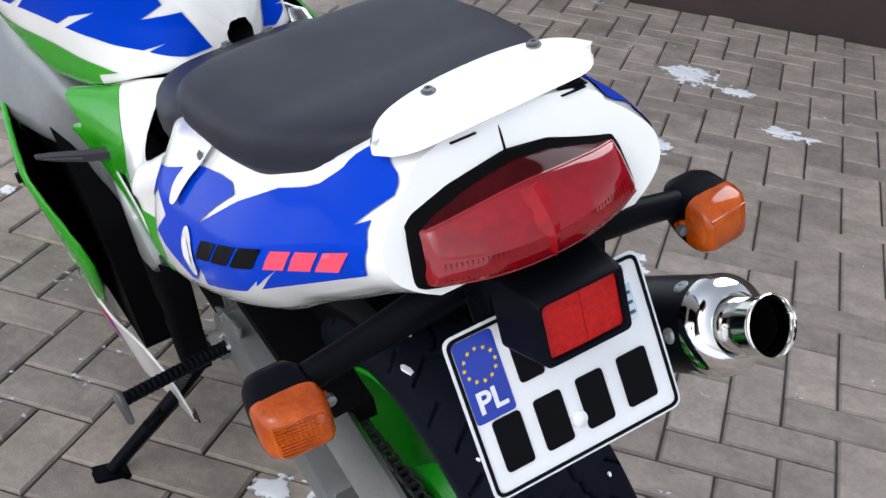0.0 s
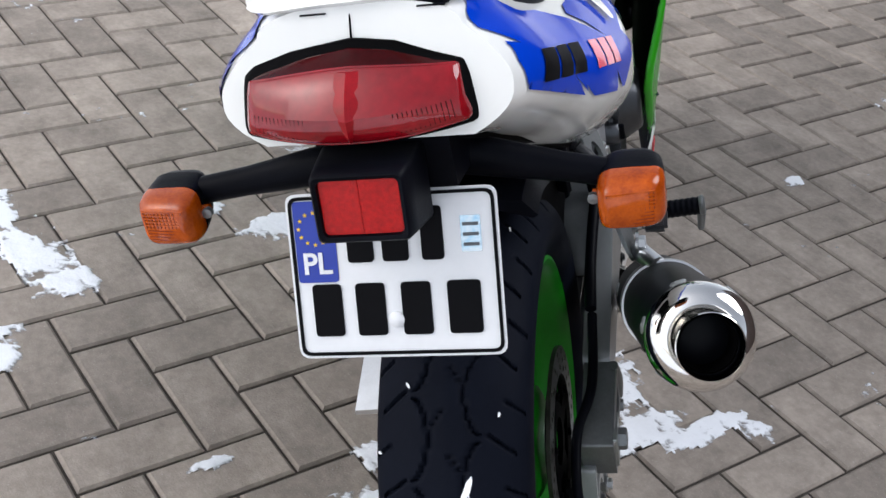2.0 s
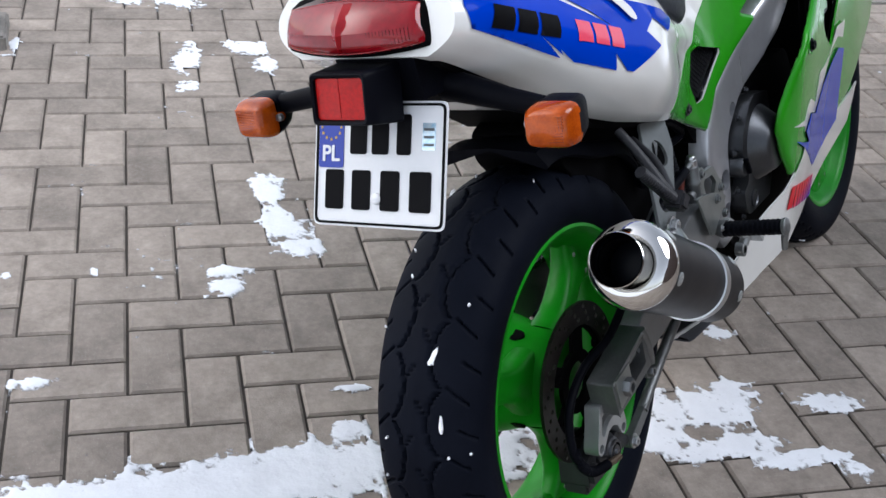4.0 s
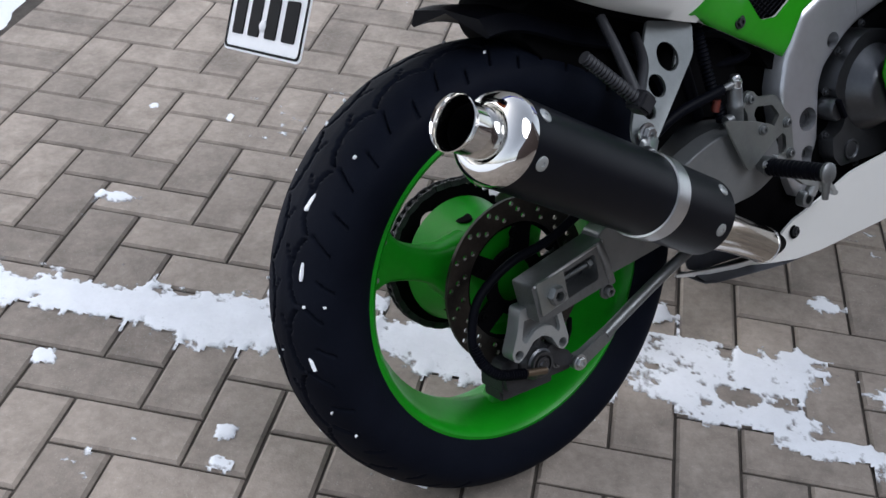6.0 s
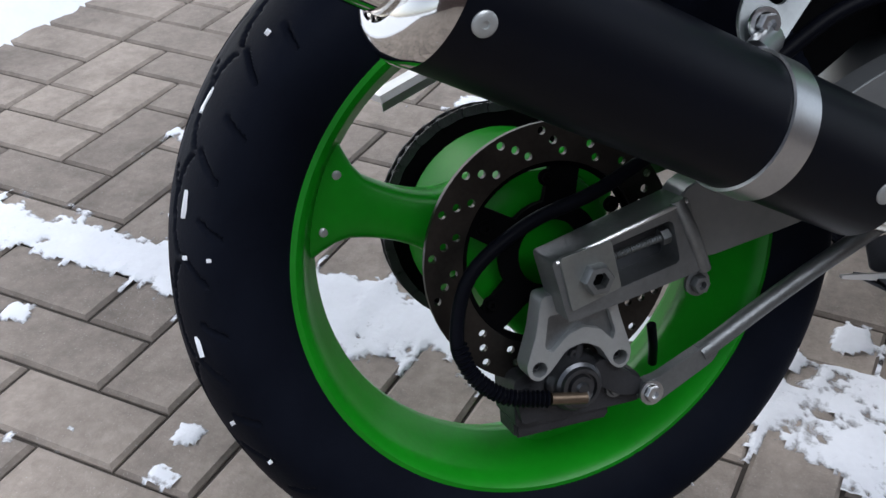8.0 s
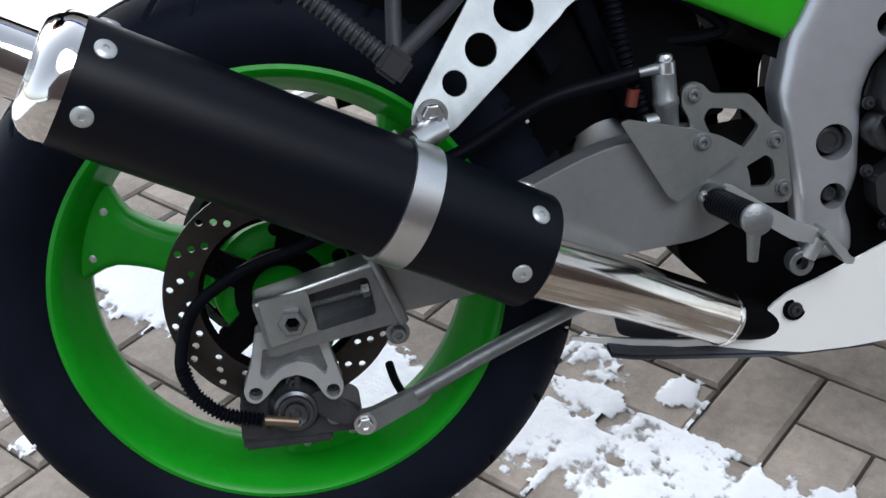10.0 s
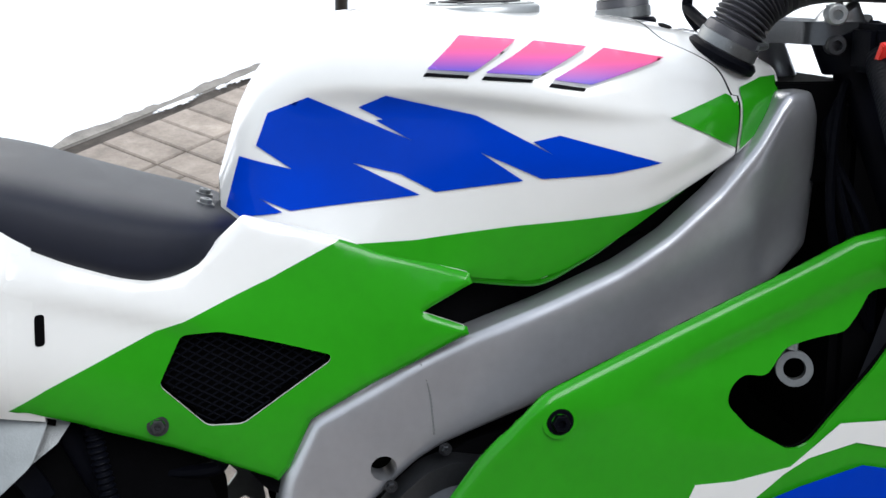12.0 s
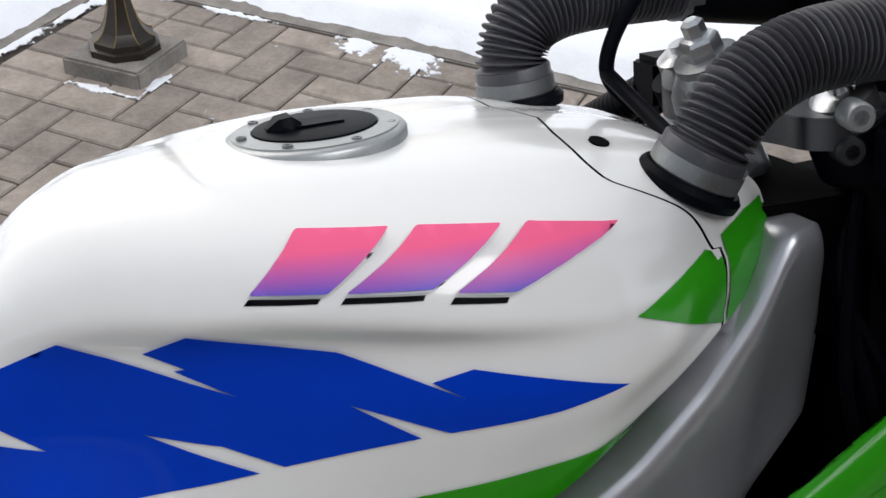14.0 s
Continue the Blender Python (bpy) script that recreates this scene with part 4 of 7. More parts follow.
def lamp_face(u, v, grow=0.0, back=0.0):
    """A point of the lens: u across, v up; a bulged lower face, then a ledge and a sloping top."""
    (ym, zm), (ye, ze) = interp(LAMP_MID, v), interp(LAMP_END, v)
    k = abs(u) ** 2.2
    e = max(0.0, (abs(u) - 0.93) / 0.07)
    return V(-0.0158 + u * (0.0970 - 0.012 * v + grow), ym + (ye - ym) * k + 0.016 * v * max(0.0, u) ** 2 + back + 0.008 * e ** 1.5, zm + (ze - zm) * abs(u) ** (2.2 - 1.1 * v) + grow * (2 * v - 1) - 0.0012 * e ** 4 * (2 * v - 1))


def lamp_rings(grow, back):
    rings = []
    us = [-1.0, -0.992, -0.975, -0.955] + [-0.93 + 1.86 * i / 32 for i in range(33)] + [0.955, 0.975, 0.992, 1.0]
    for u in us:
        row = [lamp_face(u, v, grow, back) for v in (0, 0.02, 0.05, 0.10, 0.18, 0.27, 0.36, 0.48, 0.58, 0.605, 0.63, 0.66, 0.75, 0.85, 0.95, 1.0)]
        row[0].y += 0.004
        row += [V(row[-1].x, -0.19, row[-1].z - 0.004), V(row[0].x, -0.19, row[0].z + 0.004)]
        rings.append(row)
    return rings


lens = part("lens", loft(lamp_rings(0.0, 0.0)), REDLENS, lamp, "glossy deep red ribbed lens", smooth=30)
# sloping top in darker red: overhang shade and black housing put into the colour
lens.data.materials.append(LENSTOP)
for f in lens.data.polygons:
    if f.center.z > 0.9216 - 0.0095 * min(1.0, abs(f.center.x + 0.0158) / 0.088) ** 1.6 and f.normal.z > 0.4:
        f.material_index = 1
part("gasket", loft(lamp_rings(0.0050, 0.0075)), DARK, lamp, "black rubber surround")
crest = []
for w, v in ((0.150, 0.58), (0.131, 0.50), (0.110, 0.42), (0.090, 0.35), (0.066, 0.27), (0.042, 0.19), (0.012, 0.12)):
    a, b, c = lamp_face(-w, v), lamp_face(0, v), lamp_face(w, v)
    crest.append([a + V(0, 0.001, 0), b + V(0, -0.0035, 0), c + V(0, 0.001, 0), b + V(0, 0.006, 0)])
part("lens_crest", loft(crest), CRESTRED, lamp, "moulded red crest", smooth=20)
part("lens_ledge", tube([lamp_face(-0.95 + 0.19 * k, 0.61) + V(0, 0.0004, 0) for k in range(11)], 0.0012, 8), REDLENS, lamp)
part("lens_foot", tube([lamp_face(-0.95 + 0.19 * k, 0.09) + V(0, 0.0004, 0) for k in range(11)], 0.0010, 8), REDLENS, lamp)
for k in range(13):
    for sx in (-1, 1):
        u = sx * (0.40 + 0.040 * k)
        part("lens_rib", tube([lamp_face(u, 0.16) + V(0, 0.0003, 0), lamp_face(u, 0.36) + V(0, 0.0003, 0)], 0.0006, 5), LENSTOP, lamp)

# plate carrier and plate
PLATE_M = Matrix.Translation((-0.0075, -0.2635, 0.7285)) @ Matrix.Rotation(radians(-20.5), 4, "X") @ Matrix.Scale(0.985, 4)
carrier = new("plate_carrier")
carrier.parent = bike
part("carrier_plate", box(-0.06, 0.06, 0.003, 0.012, -0.06, 0.10, 0.003, PLATE_M), BLACK, carrier)
part("carrier_arm", loft([[V(x, y, z) for x, y, z in ((-w, y0, z0), (w, y0, z0), (w, y1, z1), (-w, y1, z1))] for w, y0, z0, y1, z1 in ((0.05, -0.05, 0.79, -0.05, 0.86), (0.065, -0.17, 0.80, -0.17, 0.862), (0.055, -0.24, 0.80, -0.25, 0.868))]), BLACK, carrier, "black plastic tail bracket")
part("under_tray", loft([[V(x, y, z) for x, z in ((-w, z0), (w, z0), (w * 0.9, z1), (-w * 0.9, z1))] for y, w, z0, z1 in ((-0.22, 0.07, 0.835, 0.87), (-0.1, 0.09, 0.77, 0.84), (0.1, 0.11, 0.66, 0.80), (0.3, 0.10, 0.60, 0.72))]), DARK, carrier)
refl = new("reflector")
refl.parent = carrier
REF_M = Matrix.Translation((-0.0115, -0.300, 0.820)) @ Matrix.Rotation(radians(-8), 4, "X")
HOOD = [[REF_M @ V(x, y, z) for x, z in rounded([(-w, -h), (w, -h), (w, h), (-w, h)], 0.006)] for y, w, h in ((-0.004, 0.0330, 0.0232), (-0.011, 0.0345, 0.0245), (-0.0125, 0.0375, 0.0275), (-0.010, 0.0395, 0.0295), (0.01, 0.0415, 0.0315), (0.05, 0.045, 0.035))]
part("reflector_hood", loft(HOOD), BLACK, carrier, "black rounded reflector housing")
for sx in (-1, 1):
    part("reflector_face", box(min(0, sx * 0.0335), max(0, sx * 0.0335), -0.004, 0.006, -0.0235, 0.0235, 0.0004, REF_M @ Matrix.Translation((0, -0.0045, 0)) @ Matrix.Rotation(radians(2 * sx), 4, "Z")), REFLEX, carrier, "red prismatic reflector")
plate = new("number_plate")
plate.parent = bike
part("plate_sheet", prism(rounded([(-0.096, -0.0755), (0.096, -0.0755), (0.096, 0.0755), (-0.096, 0.0755)], 0.010), -0.0015, 0.0, plane="xz", at=PLATE_M), PLATE, plate, "white embossed registration plate", smooth=30)
RO = rounded([(-0.0935, -0.073), (0.0935, -0.073), (0.0935, 0.073), (-0.0935, 0.073)], 0.009)
RI = rounded([(-0.0905, -0.07), (0.0905, -0.07), (0.0905, 0.07), (-0.0905, 0.07)], 0.007)
part("plate_border", prism(RO, -0.0028, -0.0015, [RI], plane="xz", at=PLATE_M), INK, plate, smooth=0)
part("badge_field", prism(rounded([(-0.0895, -0.005), (-0.052, -0.005), (-0.052, 0.069), (-0.0895, 0.069)], 0.004), -0.0024, -0.0015, plane="xz", at=PLATE_M), EUBLUE, plate, "blue country badge", smooth=0)
for i in range(12):
    a = 2 * math.pi * i / 12
    c = (-0.0708 + 0.0145 * math.cos(a), 0.044 + 0.0145 * math.sin(a))
    star = [(c[0] + (0.0022 if k % 2 == 0 else 0.0010) * math.sin(2 * math.pi * k / 10), c[1] + (0.0022 if k % 2 == 0 else 0.0010) * math.cos(2 * math.pi * k / 10)) for k in range(10)]
    part("star", prism(star, -0.003, -0.0024, plane="xz", at=PLATE_M), YELLOW, plate, smooth=0)


def letters(words, size, at, parent, material, name="lettering"):
    cu = bpy.data.curves.new(name, "FONT")
    cu.body, cu.size, cu.extrude, cu.align_x, cu.align_y = words, size, 0.0004, "CENTER", "CENTER"
    cu.offset = 0.0006
    tmp = bpy.data.objects.new("tmp", cu)
    me = bpy.data.meshes.new_from_object(tmp)
    bpy.data.objects.remove(tmp)
    me.materials.append(material)
    ob = new(name, me)
    ob.parent = parent
    ob.matrix_basis = at
    return ob


letters("PL", 0.027, PLATE_M @ Matrix.Translation((-0.0708, -0.0030, 0.0115)) @ Matrix.Rotation(radians(90), 4, "X"), plate, PLATE)
for x0, z0, w in ((-0.042, 0.012, 0.024), (-0.010, 0.012, 0.024), (0.026, 0.012, 0.020), (-0.078, -0.055, 0.027), (-0.038, -0.055, 0.027), (0.004, -0.055, 0.027), (0.046, -0.055, 0.030)):
    part("plate_bar", prism(rounded([(x0, z0), (x0 + w, z0), (x0 + w, z0 + 0.048), (x0, z0 + 0.048)], 0.004), -0.0030, -0.0015, plane="xz", at=PLATE_M), INK, plate, smooth=0)
part("sticker", prism([(0.062, 0.018), (0.080, 0.018), (0.080, 0.050), (0.062, 0.050)], -0.0022, -0.0015, plane="xz", at=PLATE_M), HOLO, plate, "shiny hologram sticker", smooth=0)
for k in range(3):
    part("sticker_band", prism([(0.064, 0.023 + 0.009 * k), (0.078, 0.023 + 0.009 * k), (0.078, 0.026 + 0.009 * k), (0.064, 0.026 + 0.009 * k)], -0.0026, -0.0022, plane="xz", at=PLATE_M), GREYCAST, plate, smooth=0)
for x, z in ((-0.002, -0.041), (-0.002, 0.064)):
    part("plate_screw", lathe([(0.0075, 0), (0.007, 0.0025), (0.004, 0.0045), (0.0, 0.005)], PLATE_M @ V(x, -0.0015, z), PLATE_M.to_3x3() @ V(0, -1, 0), 20), PLATE, plate, "white screw cap")


# indicators
def indicator(s):
    ind = new("indicator")
    ind.parent = bike
    c = V(0.197, -0.190, 0.760) if s > 0 else V(-0.2255, -0.198, 0.769)
    a0 = V(s * 0.05, -0.19, 0.806)
    ax = abs(c.x)
    stalk = []
    for f, ry, rz in ((0.0, 0.016, 0.020), (0.25, 0.0145, 0.018), (0.6, 0.012, 0.014), (0.86, 0.012, 0.0135)):
        p = a0.lerp(c + V(0, 0.012, 0.008), f)
        stalk.append([p + V(0, ry * math.cos(a), rz * math.sin(a)) for a in (2 * math.pi * k / 16 for k in range(16))])
    part("stalk", loft(stalk), BLACK, ind, "black rubber stalk")
    def sq(v, e):
        return math.copysign(abs(v) ** e, v)
    def section(y, w, h, dz, e, cut=0.0):
        return [V(c.x + w * sq(math.cos(a), e), c.y + y + cut * math.cos(a) * s, c.z + dz + h * sq(math.sin(a), e)) for a in (2 * math.pi * k / 36 for k in range(36))]
    part("shell", loft([section(y, w, h, dz, 0.5) for y, w, h, dz in ((0.038, 0.012, 0.010, 0.007), (0.032, 0.021, 0.018, 0.006), (0.02, 0.027, 0.0235, 0.004), (0.005, 0.029, 0.0255, 0.001), (-0.006, 0.0295, 0.0262, 0.0))]), BLACK, ind, "black indicator shell")
    part("lens", loft([section(y, w, h, 0, 0.42, 0.004) for y, w, h in ((-0.0062, 0.0292, 0.0258), (-0.014, 0.0295, 0.0255), (-0.025, 0.028, 0.0235), (-0.033, 0.0235, 0.019), (-0.035, 0.020, 0.0155))]), AMBER, ind, "ribbed amber lens")
    for k in range(5):
        z = 0.0015 + 0.0034 * k
        part("lens_rib", tube([c + V(-0.021, -0.0344 - 0.0027 * s, z), c + V(0.021, -0.0344 + 0.0027 * s, z)], 0.0010, 5), AMBER, ind)
    for k in range(11):
        x = -0.0195 + 0.0039 * k
        part("lens_groove", tube([c + V(x, -0.0346 + 0.0027 * s * x / 0.020, -0.002), c + V(x, -0.0346 + 0.0027 * s * x / 0.020, 0.0150)], 0.0006, 5), AMBERDARK, ind)
    for k in range(4):
        z = -0.0045 - 0.0032 * k
        part("lens_rib", tube([c + V(-0.019, -0.0345 - 0.0026 * s, z), c + V(0.019, -0.0345 + 0.0026 * s, z)], 0.0006, 5), AMBERDARK, ind)
    part("lens_screw", lathe([(0.0050, 0), (0.0050, 0.006), (0, 0.007)], V(c.x - s * 0.0335, c.y - 0.008, c.z), (0, -1, 0), 14), CAST, ind)
    part("screw_lug", tube([V(c.x - s * 0.027, c.y - 0.006, c.z), V(c.x - s * 0.034, c.y - 0.006, c.z)], 0.006, 10), AMBER, ind)


sides(indicator)

# ---- tank ----
# rows: y, bottom half width, bottom z, waist half width, waist z, shoulder half width, shoulder z, top z
TANK = [(0.460, 0.014, 0.778, 0.014, 0.790, 0.011, 0.803, 0.812), (0.468, 0.034, 0.775, 0.030, 0.803, 0.024, 0.825, 0.836), (0.482, 0.056, 0.771, 0.044, 0.815, 0.040, 0.860, 0.877), (0.506, 0.078, 0.766, 0.058, 0.825, 0.056, 0.892, 0.920), (0.542, 0.091, 0.759, 0.070, 0.830, 0.077, 0.904, 0.954), (0.582, 0.101, 0.748, 0.089, 0.836, 0.101, 0.908, 0.970), (0.612, 0.107, 0.740, 0.105, 0.838, 0.117, 0.908, 0.972), (0.645, 0.112, 0.730, 0.118, 0.838, 0.132, 0.908, 0.9735), (0.695, 0.118, 0.722, 0.137, 0.838, 0.152, 0.904, 0.973), (0.745, 0.127, 0.718, 0.155, 0.835, 0.167, 0.898, 0.970), (0.795, 0.138, 0.741, 0.168, 0.832, 0.173, 0.892, 0.967), (0.84, 0.150, 0.776, 0.173, 0.835, 0.171, 0.888, 0.965), (0.89, 0.146, 0.807, 0.163, 0.847, 0.156, 0.888, 0.958), (0.94, 0.132, 0.832, 0.139, 0.862, 0.131, 0.892, 0.949), (0.975, 0.116, 0.852, 0.122, 0.872, 0.114, 0.896, 0.938), (1.005, 0.09, 0.868, 0.095, 0.882, 0.09, 0.9, 0.922)]


def tank_half(y):
    xb, zb, xw, zw, xs, zs, zt = interp(TANK, y)
    key = [(xb * 0.86, zb - 0.004), (xb, zb), (xb + (xw - xb) * 0.55, zb + (zw - zb) * 0.5), (xw, zw), (xw + (xs - xw) * 0.12, zw + (zs - zw) * 0.62), (xs, zs), (xs * 0.89, zs + (zt - zs) * 0.50), (xs * 0.58, zs + (zt - zs) * 0.86), (xs * 0.25, zt - 0.0015), (0.0, zt)]
    return [(max(0.0, p.x), p.y) for p in curve_pts([(a, b, 0) for a, b in key], 10)]


def tank_seam_y(x):
    """Where the duct cover meets the tank, by half width on the crown."""
    return interp([(0.0, 0.882), (0.05, 0.871), (0.09, 0.868), (0.112, 0.873), (0.122, 0.895), (0.13, 0.925), (0.134, 0.944)], x)[0]


def tank_point(k, y):
    h = tank_half(y)
    n = len(h)
    x, z = h[k] if k < n else (-h[2 * n - 2 - k][0], h[2 * n - 2 - k][1])
    if x < 0:
        x -= interp([(0.46, 0.02), (0.507, 0.03), (0.567, 0.055), (0.71, 0.070), (0.9, 0.080), (1.0, 0.080)], y)[0] * min(1.0, -x / 0.05) * min(1.0, max(0.0, (0.94 - z) / 0.08))
    sag = 0.010 * min(1.0, max(0.0, (-x - 0.05) / 0.05)) * min(1.0, max(0.0, (0.80 - z) / 0.06))
    return V(x, y, z - sag + 0.20 * max(0.0, -x - 0.055) * min(1.0, max(0.0, (z - 0.78) / 0.12)))


NK = 2 * len(tank_half(0.7)) - 1
SEAMY = []
for k in range(NK):
    kk = min(k, NK - 1 - k)
    y = 0.944
    if kk > 49:
        for _ in range(12):
            y = 0.5 * y + 0.5 * tank_seam_y(abs(tank_point(kk, y).x))
    SEAMY.append(y)


def tank_patch(f0, f1, n):
    rows = []
    for i in range(n + 1):
        t = i / n
        rows.append([tank_point(k, f0(k) + (f1(k) - f0(k)) * t) for k in range(NK)])
    return loft(rows, True, False)


tank_bm = tank_patch(lambda k: 0.460, lambda k: SEAMY[k] - 0.0012, 84)
tank_bm.normal_update()
TANKTREE = BVHTree.FromBMesh(tank_bm)
tank = part("fuel_tank", tank_bm, WHITE, bike, "glossy white fuel tank with blue and green graphics", smooth=60)
tank.data.materials.append(GREEN)
for f in tank.data.polygons:
    if 0.60 < f.center.y < 0.89 and f.center.z < interp([(0.56, 0.752), (0.62, 0.741), (0.69, 0.727), (0.745, 0.7225), (0.775, 0.735), (0.80, 0.750), (0.86, 0.791), (0.9, 0.812)], f.center.y)[0]:
        f.material_index = 1
cover_bm = tank_patch(lambda k: SEAMY[k] + 0.0012, lambda k: 1.005, 20)
cover_bm.normal_update()
COVERTREE = BVHTree.FromBMesh(cover_bm)
tcover = part("tank_front_cover", cover_bm, WHITE, bike, "white duct cover in front of the tank", smooth=60)
# hole drawn as a flat black disc, the dark of its inside as colour
part("cover_hole", lathe([(0.007, 0.0), (0.007, 0.0012), (0.0, 0.0014)], V(0.066, 0.894, 0.9535), (0.3, 0.2, 1), 16), DARK, tcover)
part("tank_seam", loft([[tank_point(k, SEAMY[k] + d) * 0.992 + V(0, SEAMY[k] * 0.008, 0.88 * 0.008) for k in range(NK)] for d in (-0.006, 0.006)]), DARK, tank)

# the zig-zag edged blue field of the tank side
TB = [(0.543, 0.894), (0.5065, 0.878), (0.495, 0.847), (0.527, 0.825), (0.4795, 0.836), (0.466, 0.785), (0.4775, 0.779), (0.516, 0.7855), (0.496, 0.797), (0.5235, 0.787), (0.640, 0.805), (0.581, 0.833), (0.622, 0.8245), (0.654, 0.808), (0.730, 0.820), (0.692, 0.8457), (0.717, 0.835), (0.746, 0.822), (0.8085, 0.8275), (0.853, 0.836), (0.760, 0.862), (0.737, 0.856), (0.755, 0.844), (0.688, 0.880), (0.6095, 0.8975), (0.587, 0.8855), (0.608, 0.8745), (0.602, 0.8735), (0.633, 0.8555)]
GS = [(0.556, 0.756), (0.636, 0.762), (0.730, 0.777), (0.8375, 0.789), (0.873, 0.799), (0.888, 0.808), (0.86, 0.790), (0.80, 0.748), (0.775, 0.733), (0.745, 0.7205), (0.69, 0.725), (0.62, 0.739)]
for s in (1, -1):
    sticker("blue_field", TB, s, tank, BLUE, TANKTREE, label="blue zig-zag sticker")
    sticker("green_stripe", GS, s, tank, GREEN, TANKTREE, label="green lower stripe")
    sticker("green_tip", [(0.860, 0.876), (0.941, 0.897), (0.9415, 0.868), (0.9415, 0.842)], s, tank, GREEN, TANKTREE)
    sticker("green_edge", [(0.9465, 0.898), (0.975, 0.906), (0.999, 0.906), (0.999, 0.876), (0.975, 0.858), (0.9465, 0.840)], s, tcover, GREEN, COVERTREE)
    # plain slanted bars in the script's place, with a dark shadow below
    for bar in ([(0.6446, 0.920), (0.6840, 0.918), (0.7250, 0.9436), (0.6758, 0.9473)], [(0.6936, 0.9173), (0.7385, 0.9146), (0.7878, 0.937), (0.7400, 0.9424)], [(0.7507, 0.9112), (0.7845, 0.9065), (0.8604, 0.9265), (0.8030, 0.9356)]):
        z0 = min(b for a, b in bar)
        (a0, b0), (a1, b1) = bar[0], bar[1]
        sticker("script_shadow", [(a0 - 0.004, b0 - 0.0055), (a1 - 0.006, b1 - 0.0050), (a1 - 0.004, b1 - 0.0022), (a0 - 0.001, b0 - 0.0022)], s, tank, INK, TANKTREE, 0.0008, step=0.01)
        sticker("script_outline", rounded([(a - 0.0006, b - 0.0012) for a, b in bar], 0.0018, 3), s, tank, PLATE, TANKTREE, 0.0022, step=0.005)
        sticker("script_bar", rounded(bar, 0.0018, 3), s, tank, gradient_paint("pink_blue_fade", (0.10, 0.10, 0.55), (0.85, 0.12, 0.26), z0 + 0.001, z0 + 0.022), TANKTREE, 0.0040, step=0.005, label="pink to blue fading bar")

# filler cap
part("cap_ring", lathe([(0.0595, -0.006), (0.0595, 0.0005), (0.058, 0.0025), (0.0555, 0.0036), (0.045, 0.0046), (0.0435, 0.002)], (0, 0.724, 0.9715), (0, -0.02, 1), 64), SATIN, tank, "worn alloy filler ring")
part("cap_face", lathe([(0.0545, 0.003), (0.0545, 0.0048), (0.0415, 0.0056), (0.0405, 0.004)], (0, 0.724, 0.9715), (0, -0.02, 1), 64), SATIN, tank, "worn face of the filler ring")
part("cap_lid", lathe([(0.0408, 0.003), (0.0403, 0.0066), (0.037, 0.0074), (0.0, 0.0078)], (0, 0.724, 0.9715), (0, -0.02, 1), 48), BLACK, tank, "black locking filler cap")
part("cap_key_flap", box(-0.011, 0.011, 0.700, 0.742, 0.9788, 0.9808, 0.001), BLACK, tank)
part("cap_lever", loft([[V(x, y, z) for x, z in ((-w, 0.979), (w, 0.979), (w * 0.7, 0.979 + h), (-w * 0.7, 0.979 + h))] for y, w, h in ((0.692, 0.004, 0.001), (0.699, 0.010, 0.007), (0.708, 0.011, 0.008), (0.714, 0.008, 0.003))]), BLACK, tank, "raised key lever")
for i in range(7):
    a = 2 * math.pi * (i + 0.3) / 7
    part("cap_screw", lathe([(0.0034, -0.001), (0.0034, 0.0008), (0.0018, 0.0008), (0.0018, 0.0), (0, 0.0)], (0.050 * math.cos(a), 0.724 + 0.0490 * math.sin(a), 0.9768), (0, 0, 1), 12), CAST, tank)

# ---- frame spars ----
SPAR_UP = [(0.534, 0.588), (0.637, 0.644), (0.68, 0.665), (0.76, 0.698), (0.83, 0.731), (0.875, 0.760), (0.925, 0.803), (0.962, 0.846), (0.992, 0.892)]
SPAR_LO = [(1.022, 0.894), (1.036, 0.868), (1.048, 0.80), (1.05, 0.73), (0.98, 0.665), (0.87, 0.625), (0.76, 0.60), (0.66, 0.555), (0.636, 0.540), (0.615, 0.521), (0.590, 0.497), (0.580, 0.47), (0.579, 0.385), (0.567, 0.355), (0.575, 0.333), (0.576, 0.306), (0.535, 0.300), (0.518, 0.33), (0.512, 0.39), (0.502, 0.441), (0.496, 0.475), (0.507, 0.53)]
SX = [(0.49, 0.104), (0.56, 0.108), (0.65, 0.114), (0.76, 0.132), (0.88, 0.145), (0.96, 0.143), (1.02, 0.128), (1.08, 0.105)]


SPAR = rounded(SPAR_UP + SPAR_LO, 0.008, 3)
SPAR_A = np.array(SPAR)
SPAR_D = np.roll(SPAR_A, -1, 0) - SPAR_A


def spar_edge(y, z):
    """Distance from a point to the spar's outline."""
    p = np.array((y, z)) - SPAR_A
    t = np.clip((p * SPAR_D).sum(1) / (SPAR_D ** 2).sum(1), 0, 1)
    return float(np.hypot(*(p - SPAR_D * t[:, None]).T).min())


